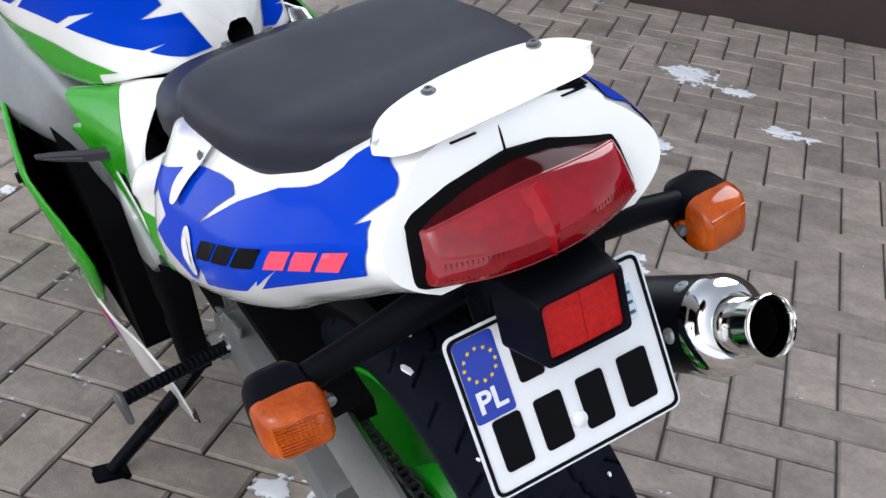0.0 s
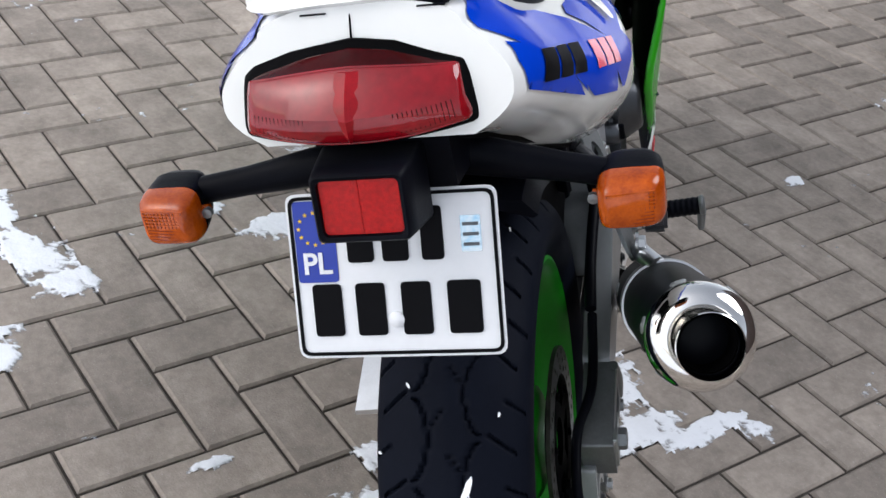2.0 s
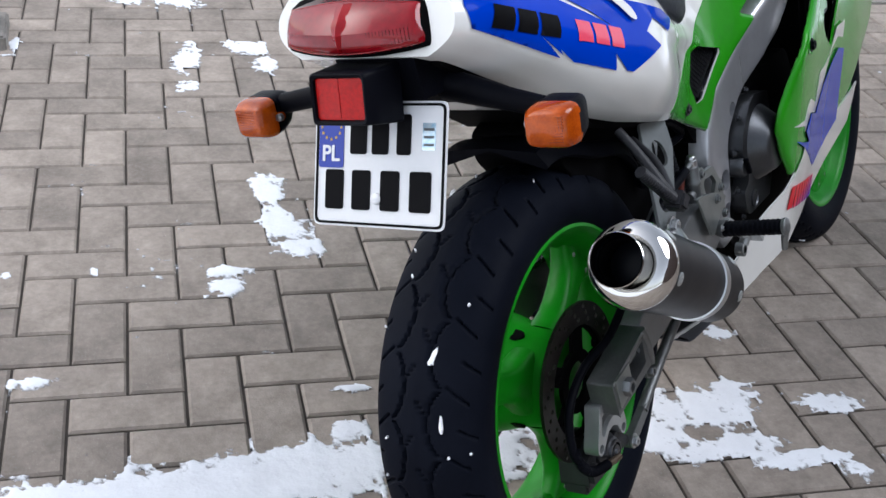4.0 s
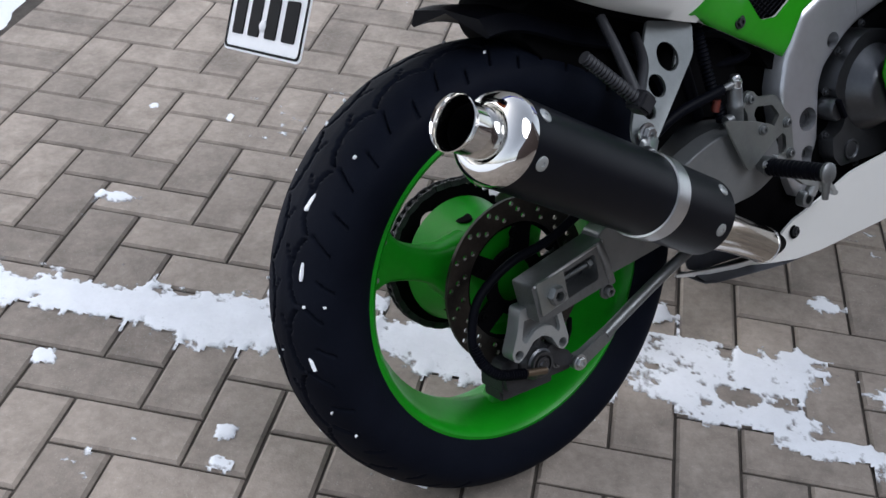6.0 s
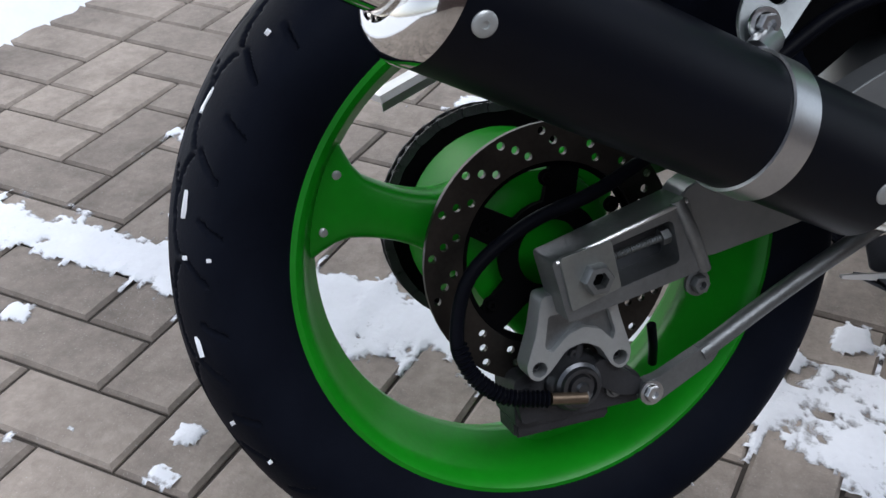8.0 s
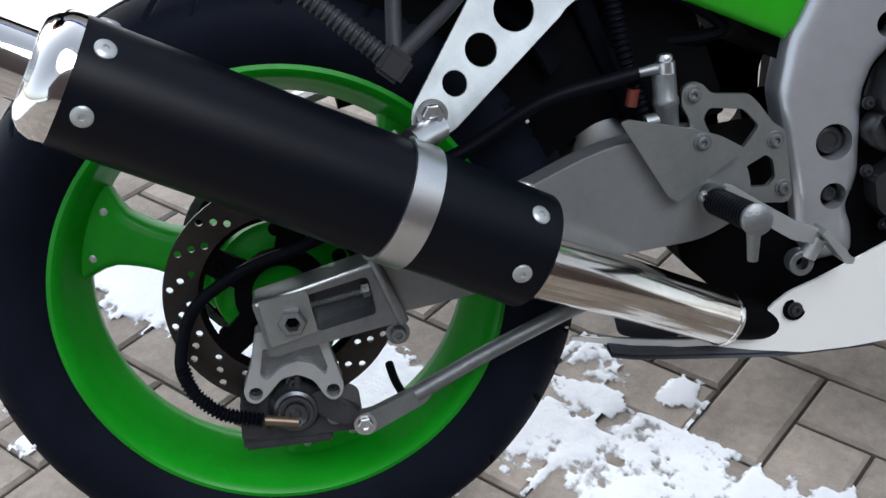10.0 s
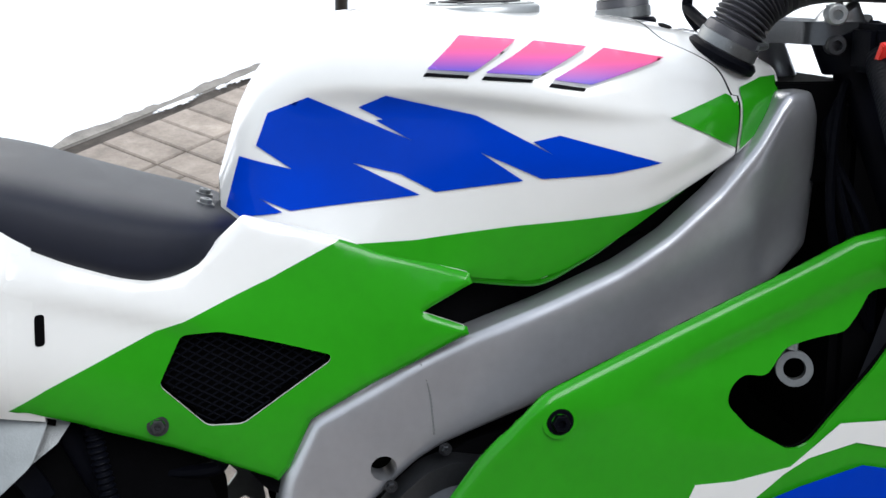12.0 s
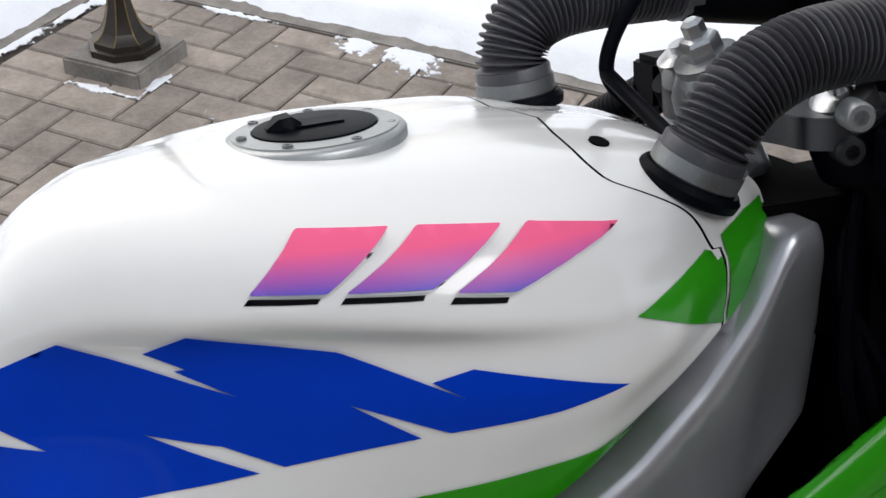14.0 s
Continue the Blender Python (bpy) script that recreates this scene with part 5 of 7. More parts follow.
def spar_place(s):
    def place(y, z):
        x = interp(SX, y)[0]
        lean = -0.06 * max(0.0, z - 0.60 - 0.55 * (y - 0.62)) if y > 0.62 else 0.0
        out = drop = 0.0
        if s > 0:
            out = -0.20 * min(1.0, max(0.0, (y - 0.74) / 0.12)) * max(0.0, interp(SPAR_UP, min(y, 0.992))[0] - 0.012 - z)
        else:
            # the left flank leans outward towards its lower edge
            k = min(1.0, max(0.0, (y - 0.62) / 0.16))
            out = interp([(0.48, 0.090), (0.534, 0.095), (0.637, 0.080), (0.76, 0.074), (0.88, 0.092), (1.05, 0.10)], y)[0] + 0.40 * k * max(0.0, 0.644 + 0.47 * (y - 0.637) - z)
            drop = 0.026 * min(1.0, max(0.0, (0.63 - y) / 0.08))
        roll = 0.007 * (1 - min(1.0, spar_edge(y, z) / 0.012)) ** 2
        return V(s * (x - lean - roll + out), y, z - drop)
    return place


HOLES = [circle2((0.552, 0.423), 0.0185, 28), circle2((0.553, 0.368), 0.0135, 24), circle2((0.603, 0.535), 0.0130, 24)]
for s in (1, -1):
    # left spar takes a darker silver: its dim side is put into the colour
    sp = part("frame_spar", skin(SPAR, spar_place(s), HOLES, 0.012, 0.032, (-s, 0, 0), (inset(SPAR, 0.0018), inset(SPAR, 0.0038), inset(SPAR, 0.0065), inset(SPAR, 0.012))), SILVER if s > 0 else ARM_SPARSHADE, bike, "silver painted aluminium frame spar", smooth=60)
    # left leg is coloured black to stand for the shade down there
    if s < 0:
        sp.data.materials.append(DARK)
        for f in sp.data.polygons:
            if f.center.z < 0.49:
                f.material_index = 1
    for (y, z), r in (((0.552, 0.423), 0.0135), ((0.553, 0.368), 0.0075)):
        # black disc behind each hole stands for the shade inside the spar
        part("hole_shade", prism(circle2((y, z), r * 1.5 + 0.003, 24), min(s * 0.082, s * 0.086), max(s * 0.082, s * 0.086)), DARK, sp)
        part("frame_plug", lathe([(r, -0.022), (r, -0.008), (r * 0.85, -0.0065), (r * 0.62, -0.0068), (r * 0.58, -0.0085), (r * 0.3, -0.0085), (0, -0.0085)], V(s * 0.105, y, z), (s, 0, 0), 24), GREYCAST, sp)
    part("weld_seam", tube([spar_place(s)(0.640, 0.640), spar_place(s)(0.648, 0.61), spar_place(s)(0.652, 0.568)], 0.0009, 8, ripple=0.0002, pitch=0.004), ARM_SPARSHADE, sp)

# ---- engine ----
engine = new("engine")
engine.parent = bike
part("crankcase", prism(rounded([(0.56, 0.30), (0.60, 0.50), (0.70, 0.56), (0.95, 0.56), (1.02, 0.42), (0.98, 0.26), (0.70, 0.22)], 0.03), -0.10, 0.10, bev=0.01), DARK, engine)
part("clutch_cover", lathe([(0.0, 0.022), (0.040, 0.022), (0.046, 0.020), (0.050, 0.015), (0.066, -0.010), (0.070, -0.015), (0.072, -0.05)][::-1], (0.140, 0.680, 0.452), (1, 0.0, 0.0), 56), GREYCAST, engine, "grey painted clutch cover")
part("case_cover", prism(rounded([(0.588, 0.461), (0.596, 0.488), (0.618, 0.514), (0.642, 0.534), (0.67, 0.543), (0.74, 0.53), (0.76, 0.42), (0.72, 0.338), (0.606, 0.340), (0.590, 0.358), (0.586, 0.388), (0.608, 0.399), (0.617, 0.418), (0.614, 0.437), (0.598, 0.447)], 0.006), 0.09, 0.128, bev=0.004), GREYCAST, engine, "grey engine side cover")
cap = part("oil_cap", lathe([(0.0195, -0.02), (0.0195, 0.004), (0.0165, 0.008), (0.0, 0.008)], (0.120, 0.600, 0.432), (1, 0, 0), 28), GREYCAST, engine, "slotted grey oil filler cap")
part("oil_cap_grip", box(-0.005, 0.005, -0.0035, 0.0035, -0.0175, 0.0175, 0.0012, Matrix.Translation((0.131, 0.600, 0.433)) @ Matrix.Rotation(radians(30), 4, "X")), BLACK, cap)
part("oil_sight", lathe([(0.0165, 0.0), (0.0165, 0.003), (0.014, 0.004), (0.012, 0.0015), (0.0, 0.0015)], (0.128, 0.631, 0.362), (1, 0, 0), 28), GREYCAST, engine, "round sight glass")
for y, z in ((0.583, 0.393), (0.582, 0.461), (0.609, 0.518), (0.663, 0.552), (0.604, 0.336), (0.66, 0.332)):
    bolt("case_bolt", V(0.114, y, z), (1, 0, 0), 0.0045, engine, GREYCAST, h=0.006)
# sump, carburettor and under-tank blocks: plain black fillers for the shaded gaps
part("sump", prism(rounded([(0.40, 0.31), (0.40, 0.40), (0.60, 0.42), (0.62, 0.24), (0.47, 0.245)], 0.015), -0.08, 0.085, bev=0.006), DARK, engine, "plain black sump block")
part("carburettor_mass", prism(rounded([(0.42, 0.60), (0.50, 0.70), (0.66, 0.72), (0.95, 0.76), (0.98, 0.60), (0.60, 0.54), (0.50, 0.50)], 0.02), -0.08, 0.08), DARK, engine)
part("under_tank", prism(rounded([(0.66, 0.69), (0.76, 0.715), (0.84, 0.765), (0.90, 0.805), (0.96, 0.852), (1.0, 0.875), (1.03, 0.80), (0.90, 0.70), (0.72, 0.62)], 0.01), -0.16, 0.070), DARK, engine, "black filler block for the shaded gap under the tank")
part("rear_shock", tube([V(0.01, 0.36, 0.64), V(0.01, 0.44, 0.36)], 0.028, 16), DARK, engine)

# ---- rear inner mudguard and struts ----
PEGGREY = mat("worn_peg_metal", (0.018, 0.0185, 0.023), 0.5, metal=0.2, var=0.3, scale=40, bump=0.2, bscale=400)
guard = new("mudguard")
guard.parent = bike
rings = []
for i in range(28):
    a = radians(36 + (98 - 36) * i / 27)
    r = 0.335 + 0.01 * math.sin(i * 0.3)
    c = AXLE + V(0, r * math.cos(a) + 0.02, r * math.sin(a) + 0.01)
    u = V(0, math.cos(a), math.sin(a))
    rings.append([c + V(-0.085, 0, 0) - u * 0.02, c + V(-0.07, 0, 0), c + V(0, 0, 0) + u * 0.006, c + V(0.07, 0, 0), c + V(0.085, 0, 0) - u * 0.02, c + V(0.08, 0, 0) - u * 0.024, c + V(0, 0, 0) + u * 0.002, c + V(-0.08, 0, 0) - u * 0.024])
part("hugger", loft(rings), BLACK, guard, "black inner mudguard")
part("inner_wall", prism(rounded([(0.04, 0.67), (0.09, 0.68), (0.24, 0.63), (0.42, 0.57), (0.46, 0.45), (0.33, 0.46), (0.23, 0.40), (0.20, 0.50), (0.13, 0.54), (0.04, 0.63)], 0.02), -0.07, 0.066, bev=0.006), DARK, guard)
for s in (1, -1):
    part("strut", tube([V(s * 0.07, 0.30, 0.60), V(s * 0.06, 0.36, 0.46)], 0.012, 12), BLACK, guard)
    if s < 0:
        continue
    # folded pillion peg
    peg = part("pillion_peg", tube([V(s * 0.1847, 0.0375, 0.6199), V(s * 0.190, 0.074, 0.588), V(s * 0.197, 0.112, 0.554)], (0.0080, 0.0088), 14, ripple=0.0009, pitch=0.006), PEGGREY, guard, "folded black pillion peg")
    for a in ((0.115, 0.130, 0.647), (0.100, 0.204, 0.609)):
        part("peg_stay", tube([V(*a), V(0.150, 0.4 * 0.116 + 0.6 * a[1], 0.4 * 0.551 + 0.6 * a[2]), V(0.193, 0.118, 0.553)], (0.0065, 0.0075), 12), PEGGREY, guard, "dark grey stay of the pillion peg")
    part("peg_knuckle", box(-0.015, 0.015, -0.013, 0.013, -0.013, 0.013, 0.004, Matrix.Translation((s * 0.198, 0.116, 0.551)) @ Matrix.Rotation(radians(-40), 4, "X")), PEGGREY, peg)

# ---- rider's controls on both sides ----
def rearset(s):
    rs = new("footrest")
    rs.parent = bike
    hang = [(0.393, 0.493), (0.403, 0.498), (0.412, 0.496), (0.422, 0.485), (0.459, 0.482), (0.469, 0.471), (0.483, 0.452), (0.495, 0.444), (0.504, 0.378), (0.498, 0.371), (0.450, 0.375), (0.445, 0.387), (0.415, 0.402), (0.400, 0.43), (0.400, 0.463), (0.392, 0.476)]
    gaps = [rounded([(0.413, 0.462), (0.419, 0.472), (0.453, 0.468), (0.469, 0.450), (0.452, 0.428), (0.421, 0.445)], 0.004), rounded([(0.446, 0.398), (0.458, 0.412), (0.476, 0.421), (0.483, 0.416), (0.486, 0.397), (0.478, 0.389), (0.448, 0.391)], 0.003)]
    x0, x1 = sorted((s * 0.115, s * 0.122))
    hp = part("hanger_plate", prism(rounded(hang, 0.005), x0, x1, gaps, bev=0.0014), HANGER, rs, "alloy footrest hanger", smooth=30)
    x0, x1 = sorted((s * 0.1415, s * 0.1455))
    hg = part("heel_guard", prism(rounded([(0.326, 0.471), (0.334, 0.4725), (0.394, 0.459), (0.423, 0.449), (0.447, 0.435), (0.381, 0.389), (0.371, 0.395)], 0.004), x0, x1, bev=0.0012), HANGER, rs, "satin alloy heel guard plate", smooth=30)
    part("guard_spacer", tube([V(s * 0.12, 0.404, 0.445), V(s * 0.142, 0.404, 0.445)], 0.007, 12), CAST, hg)
    bolt("guard_bolt", V(s * 0.1455, 0.404, 0.445), (s, 0, 0), 0.0058, hg, CAST, hexagon=False)
    for y, z in ((0.403, 0.486), (0.485, 0.435), (0.494, 0.386)):
        bolt("hanger_bolt", V(s * 0.122, y, z), (s, 0, 0), 0.0058, hp, CAST, hexagon=False)
    tip = V(s * 0.250, 0.416, 0.398) if s > 0 else V(-0.310, 0.386, 0.401)
    root = V(s * 0.150, 0.416, 0.388)
    peg = part("peg", tube([root, tip], 0.0128 if s > 0 else 0.0095, 20, ripple=0.0005, pitch=0.008), BLACK, rs, "black rubber footpeg")
    d = (tip - root).normalized()
    part("peg_cap", lathe([(0.0135, -0.003), (0.0145, -0.001), (0.0145, 0.003), (0.012, 0.005), (0, 0.005)], tip, d, 24), CAST, peg)
    part("peg_feeler", tube([tip + V(0, -0.002, -0.006), tip + V(s * -0.002, -0.002, -0.038)], (0.0068, 0.0048), 10), CAST, peg, "alloy peg feeler")
    part("peg_base", tube([V(s * 0.122, 0.416, 0.390), V(s * 0.136, 0.417, 0.390), V(s * 0.151, 0.416, 0.388)], (0.010, 0.0155), 18), CAST, rs, "cast peg clevis")
    bolt("peg_pin", V(s * 0.150, 0.404, 0.394), (s, 0, 0), 0.004, rs, ALLOY, h=0.004)
    x0, x1 = sorted((s * 0.146, s * 0.156))
    pedal = part("pedal", prism(rounded([(0.424, 0.404), (0.432, 0.402), (0.466, 0.379), (0.499, 0.358), (0.521, 0.350), (0.515, 0.336), (0.49, 0.343), (0.456, 0.366), (0.42, 0.386)], 0.005), x0, x1, bev=0.003), SATIN, rs, "cast alloy foot pedal")
    x0, x1 = sorted((s * 0.142, s * 0.170))
    part("pedal_pad", prism([(0.514, 0.350), (0.519, 0.354)] + [(0.519 + 0.0047 * k + (0.0 if k % 2 else 0.0012), 0.354 - 0.0055 * k + (0.0 if k % 2 else 0.0012)) for k in range(1, 7)] + [(0.546, 0.317), (0.539, 0.318)], x0, x1, bev=0.0006), SATIN, pedal, "ribbed pedal tip")
    lug = part("pivot_lug", lathe([(0.0065, -0.01), (0.0125, -0.01), (0.0125, 0.004), (0.0115, 0.005), (0.0065, 0.005)], V(s * 0.146, 0.503, 0.316), (s, 0, 0), 24, caps=False), CAST, pedal)
    part("pivot_arm", tube([V(s * 0.146, 0.510, 0.322), V(s * 0.150, 0.520, 0.342)], 0.009, 12), SATIN, pedal)


sides(rearset)
master = new("rear_master_cylinder")
master.parent = bike
part("cylinder", lathe([(0.0, 0.0), (0.0115, 0.0), (0.0115, 0.022), (0.0128, 0.024), (0.0128, 0.030), (0.0115, 0.032), (0.0115, 0.05), (0.0145, 0.052), (0.0145, 0.060), (0.0, 0.060)], (0.118, 0.376, 0.508), V(0, 0.06, -1).normalized(), 24), CAST, master, "cast alloy master cylinder")
part("banjo_bolt", lathe([(0.0, 0.0), (0.006, 0.0), (0.0075, 0.002), (0.0075, 0.006), (0.0095, 0.007), (0.0095, 0.018), (0, 0.018)], (0.118, 0.377, 0.526), V(0, 0.06, -1).normalized(), 18), ALLOY, master)
part("banjo_arm", tube([V(0.118, 0.377, 0.514), V(0.118, 0.350, 0.510)], (0.006, 0.0045), 12), CAST, master)
part("outlet", tube([V(0.118, 0.377, 0.465), V(0.118, 0.358, 0.462)], 0.008, 12), CAST, master)
part("pressure_hose", tube([V(0.118, 0.351, 0.510), V(0.118, 0.33, 0.506), V(0.114, 0.26, 0.49), V(0.11, 0.19, 0.452), V(0.112, 0.12, 0.425)], 0.0075, 12), BLACK, master, "black brake line")
part("feed_hose", tube([V(0.105, 0.365, 0.46), V(0.10, 0.345, 0.52), V(0.09, 0.33, 0.60)], 0.008, 12, ripple=0.0012, pitch=0.006), BLACK, master)
part("brake_switch", tube([V(0.11, 0.349, 0.494), V(0.108, 0.347, 0.478)], 0.006, 10), mat("rust_brown", (0.12, 0.02, 0.012), 0.6), master)
part("bracket_frame", tube([V(0.06, 0.33, 0.585), V(0.07, 0.40, 0.575), V(0.075, 0.45, 0.54), V(0.06, 0.40, 0.53), V(0.05, 0.34, 0.545)], 0.007, 8), BLACK, master)

# ---- fairings ----
FX = [(0.25, 0.140), (0.40, 0.158), (0.50, 0.172), (0.62, 0.192), (0.72, 0.211), (0.80, 0.206), (0.90, 0.194), (1.05, 0.180), (1.30, 0.165), (1.6, 0.13)]


def fair_x(y, z):
    return interp(FX, y)[0] - 0.15 * max(0.0, 0.62 - z) - 0.12 * max(0.0, z - 0.62)


def fair_place(s, off=0.0):
    return lambda y, z: V(s * (fair_x(y, z) + off) - (0.09 if s < 0 else 0.0), y, z - (0.035 if s < 0 else 0.0))


def belly_place(s, off=0.0):
    return lambda y, z: V(s * (fair_x(y, z) + off) - (0.09 if s < 0 else 0.0), y, z - (0.035 if s < 0 else 0.0))


FAIR = rounded([(0.7136, 0.3752), (0.6753, 0.4238), (0.6452, 0.4813), (0.648, 0.519), (0.6825, 0.5778), (0.7341, 0.6329), (0.7847, 0.6526), (0.8395, 0.6723), (0.9264, 0.7027), (1.0186, 0.736), (1.0619, 0.7537), (1.1193, 0.7624), (1.2599, 0.7902), (1.459, 0.8633), (1.6078, 0.7038), (1.5629, 0.4598), (1.2657, 0.3622)], 0.012)
WINDOW = rounded([(0.9239, 0.6019), (0.9265, 0.6195), (0.9411, 0.6301), (0.9656, 0.6257), (0.9877, 0.6513), (1.0192, 0.6576), (1.0536, 0.661), (1.0685, 0.6775), (1.082, 0.6987), (1.125, 0.7034), (1.142, 0.685), (1.108, 0.647), (1.0746, 0.6110), (1.0214, 0.5506), (1.0055, 0.5453), (0.9937, 0.547), (0.9507, 0.5733)], 0.008)
BELLY = rounded([(0.285, 0.2415), (0.338, 0.2345), (0.375, 0.2305), (0.405, 0.2285), (0.438, 0.2290), (0.459, 0.2355), (0.477, 0.2505), (0.488, 0.2640), (0.504, 0.2780), (0.5286, 0.2895), (0.560, 0.3075), (0.6047, 0.334), (0.6833, 0.3585), (0.718, 0.3779), (0.7755, 0.3753), (1.2544, 0.3652), (1.3982, 0.3625), (1.3044, 0.2993), (0.8939, 0.2703), (0.7596, 0.2528), (0.6595, 0.2290), (0.6057, 0.2169), (0.5687, 0.2104), (0.5222, 0.2065), (0.4697, 0.2125), (0.4268, 0.2205), (0.38, 0.2215), (0.338, 0.2260), (0.285, 0.2375)], 0.004)
FROLL = roller(FAIR, 0.006, 0.009)


def scoop_depth(y, z):
    """How far the fairing sinks towards its air opening: a sharp upper crease that fades out below."""
    top, low = 0.6351 + 0.38 * (y - 0.8322), 0.590 - 0.22 * (y - 0.80)
    if y < 0.80 or not low < z < top:
        return 0.0
    f = (top - z) / (top - low)
    e = min(1.0, f / 0.16)
    return 0.013 * min(1.0, (y - 0.80) / 0.11) * min(1.0, max(0.0, (1.22 - y) / 0.10)) * e * e * (3 - 2 * e) * (1 - f) ** 0.8


for s in (1, -1):
    fr = part("side_fairing", skin(FAIR, lambda y, z, s=s: fair_place(s, -FROLL(y, z) - scoop_depth(y, z))(y, z), [WINDOW], 0.011, 0.004, (-s, 0, 0), (inset(FAIR, 0.002), inset(FAIR, 0.0045), inset(FAIR, 0.009))), GREEN, bike, "glossy green side fairing with an air opening", smooth=50)
    part("fairing_lining", skin(FAIR, lambda y, z, s=s: fair_place(s, -0.008 - scoop_depth(y, z))(y, z), [WINDOW], 0.02, 0.002, (-s, 0, 0)), DARK, fr)
    bolt("fairing_bolt", fair_place(s)(0.7495, 0.608), (s, 0, 0), 0.0085, fr, BLACK, h=0.008)
    part("bolt_cup", lathe([(0.016, 0.0), (0.0165, 0.0012), (0.013, 0.0016), (0.012, 0.0)], fair_place(s)(0.7495, 0.608), (s, 0, 0), 24), GREEN, fr)
    flashes = (("white_flash", [(0.6945, 0.4736), (0.7667, 0.4537), (0.776, 0.4399), (0.8127, 0.4653), (0.879, 0.4459), (0.9406, 0.4755), (0.9951, 0.5195), (1.0203, 0.5335), (1.0727, 0.5449), (1.1324, 0.529), (1.132, 0.5647), (1.0514, 0.5686), (1.0011, 0.5262), (0.9391, 0.5185), (0.8965, 0.5205), (0.8754, 0.4661), (0.8021, 0.495), (0.7746, 0.4848), (0.7646, 0.4665)], WHITE, 0.0012),
               ("blue_flash", [(0.7023, 0.4443), (0.7711, 0.4204), (0.8188, 0.4071), (0.776, 0.4399), (0.8127, 0.464), (0.8795, 0.4449), (0.9405, 0.4806), (1.0121, 0.5027), (1.0832, 0.5187), (1.1428, 0.5036), (1.1449, 0.3499), (0.9015, 0.331), (0.8457, 0.3684), (0.7763, 0.4089)], BLUE, 0.0040),
               ("white_base", [(0.7157, 0.3751), (0.7764, 0.3988), (0.7783, 0.4089), (0.8457, 0.3684), (0.8964, 0.334), (0.8608, 0.3305)], WHITE, 0.0030))
    for nm, poly, m_, off in flashes:
        part(nm, skin(poly, fair_place(s, off), (), 0.02, 0.0008, (-s, 0, 0)), m_, fr)
    be = part("belly_pan", skin(BELLY if s > 0 else [(max(a, 0.56), b) for a, b in BELLY if a > 0.45], belly_place(s, 0.002), (), 0.02, 0.004, (-s, 0, 0)), WHITE, bike, "white belly pan", smooth=50)
    # black disc laid on the pan carries the shade of the bolt recess
    part("bolt_recess", lathe([(0.0125, 0.0), (0.0115, 0.0012), (0.0, 0.0012)], belly_place(s, 0.002)(0.5095, 0.2575), (s, 0, 0), 24), DARK, be)
    bolt("belly_bolt", belly_place(s, 0.003)(0.5095, 0.2575), (s, 0, 0), 0.0055, be, CALIPER, h=0.005)
    RB = gradient_paint("red_blue_script", (0.03, 0.03, 0.35), (0.62, 0.02, 0.03), 0.272, 0.322)
    for i in range(8):
        y0, z0 = 0.690 + 0.0275 * i, 0.318 - 0.0065 * i
        part("script_bar", skin([(y0, z0), (y0 + 0.021, z0 - 0.003), (y0 + 0.034, z0 + 0.036), (y0 + 0.015, z0 + 0.039)], belly_place(s, 0.0050), (), 0.02, 0.0008, (-s, 0, 0)), RB, be)

PANGREY = mat("pan_inside", (0.07, 0.073, 0.085), 0.55, var=0.3, scale=12, bump=0.1, bscale=300)
pan = part("pan_inner_side", prism(rounded([(0.338, 0.256), (0.344, 0.224), (0.366, 0.2165), (0.60, 0.205), (0.60, 0.27)], 0.006), 0.052, 0.056, bev=0.001), PANGREY, bike, "grey inner side of the belly pan")
part("pan_floor", loft([[V(0.056, y, z0), V(0.11, y, (z0 + z1) / 2 - 0.003), V(x1, y, z1), V(x1, y, z1 - 0.004), V(0.11, y, (z0 + z1) / 2 - 0.008), V(0.056, y, z0 - 0.004)] for y, z0, z1, x1 in ((0.322, 0.228, 0.233, 0.085), (0.345, 0.221, 0.229, 0.087), (0.40, 0.2145, 0.224, 0.092), (0.50, 0.208, 0.212, 0.104), (0.60, 0.205, 0.216, 0.119))]), PANGREY, pan, "grey inside of the pan floor")
# added black filler stands for the dark engine space on the left
part("inner_wall", prism(rounded([(0.60, 0.30), (0.62, 0.52), (0.70, 0.60), (0.90, 0.68), (1.10, 0.72), (1.20, 0.40), (0.90, 0.26)], 0.02), -0.235, -0.18, bev=0.006), DARK, bike, "black filler between left spar and fairing")
part("engine_lug", lathe([(0.011, -0.008), (0.018, -0.008), (0.018, 0.008), (0.011, 0.008), (0.011, -0.008)], V(0.150, 1.009, 0.622), (1, -0.4, 0.2), 24, caps=False), CAST, engine, "cast mounting lug")
part("engine_lug_arm", tube([V(0.148, 1.003, 0.640), V(0.14, 1.01, 0.665)], 0.009, 10), CAST, engine)

INNERGREY = mat("inner_trim_plastic", (0.018, 0.019, 0.025), 0.5, var=0.25, scale=20, bump=0.15, bscale=400)
blade = part("inner_blade", loft([[V(x, y, z + h), V(x, y - 0.010, z + h * 0.6), V(x, y - 0.010, z - h * 0.8), V(x, y, z - h)] for x, y, z, h in ((-0.278, 0.640, 0.649, 0.002), (-0.255, 0.615, 0.6505, 0.006), (-0.222, 0.582, 0.6525, 0.008), (-0.190, 0.560, 0.6535, 0.008))]), INNERGREY, bike, "dark grey tapered inner trim", smooth=25)
part("blade_rib", tube([V(-0.268, 0.617, 0.650), V(-0.225, 0.574, 0.6525)], 0.0016, 6), INNERGREY, blade)

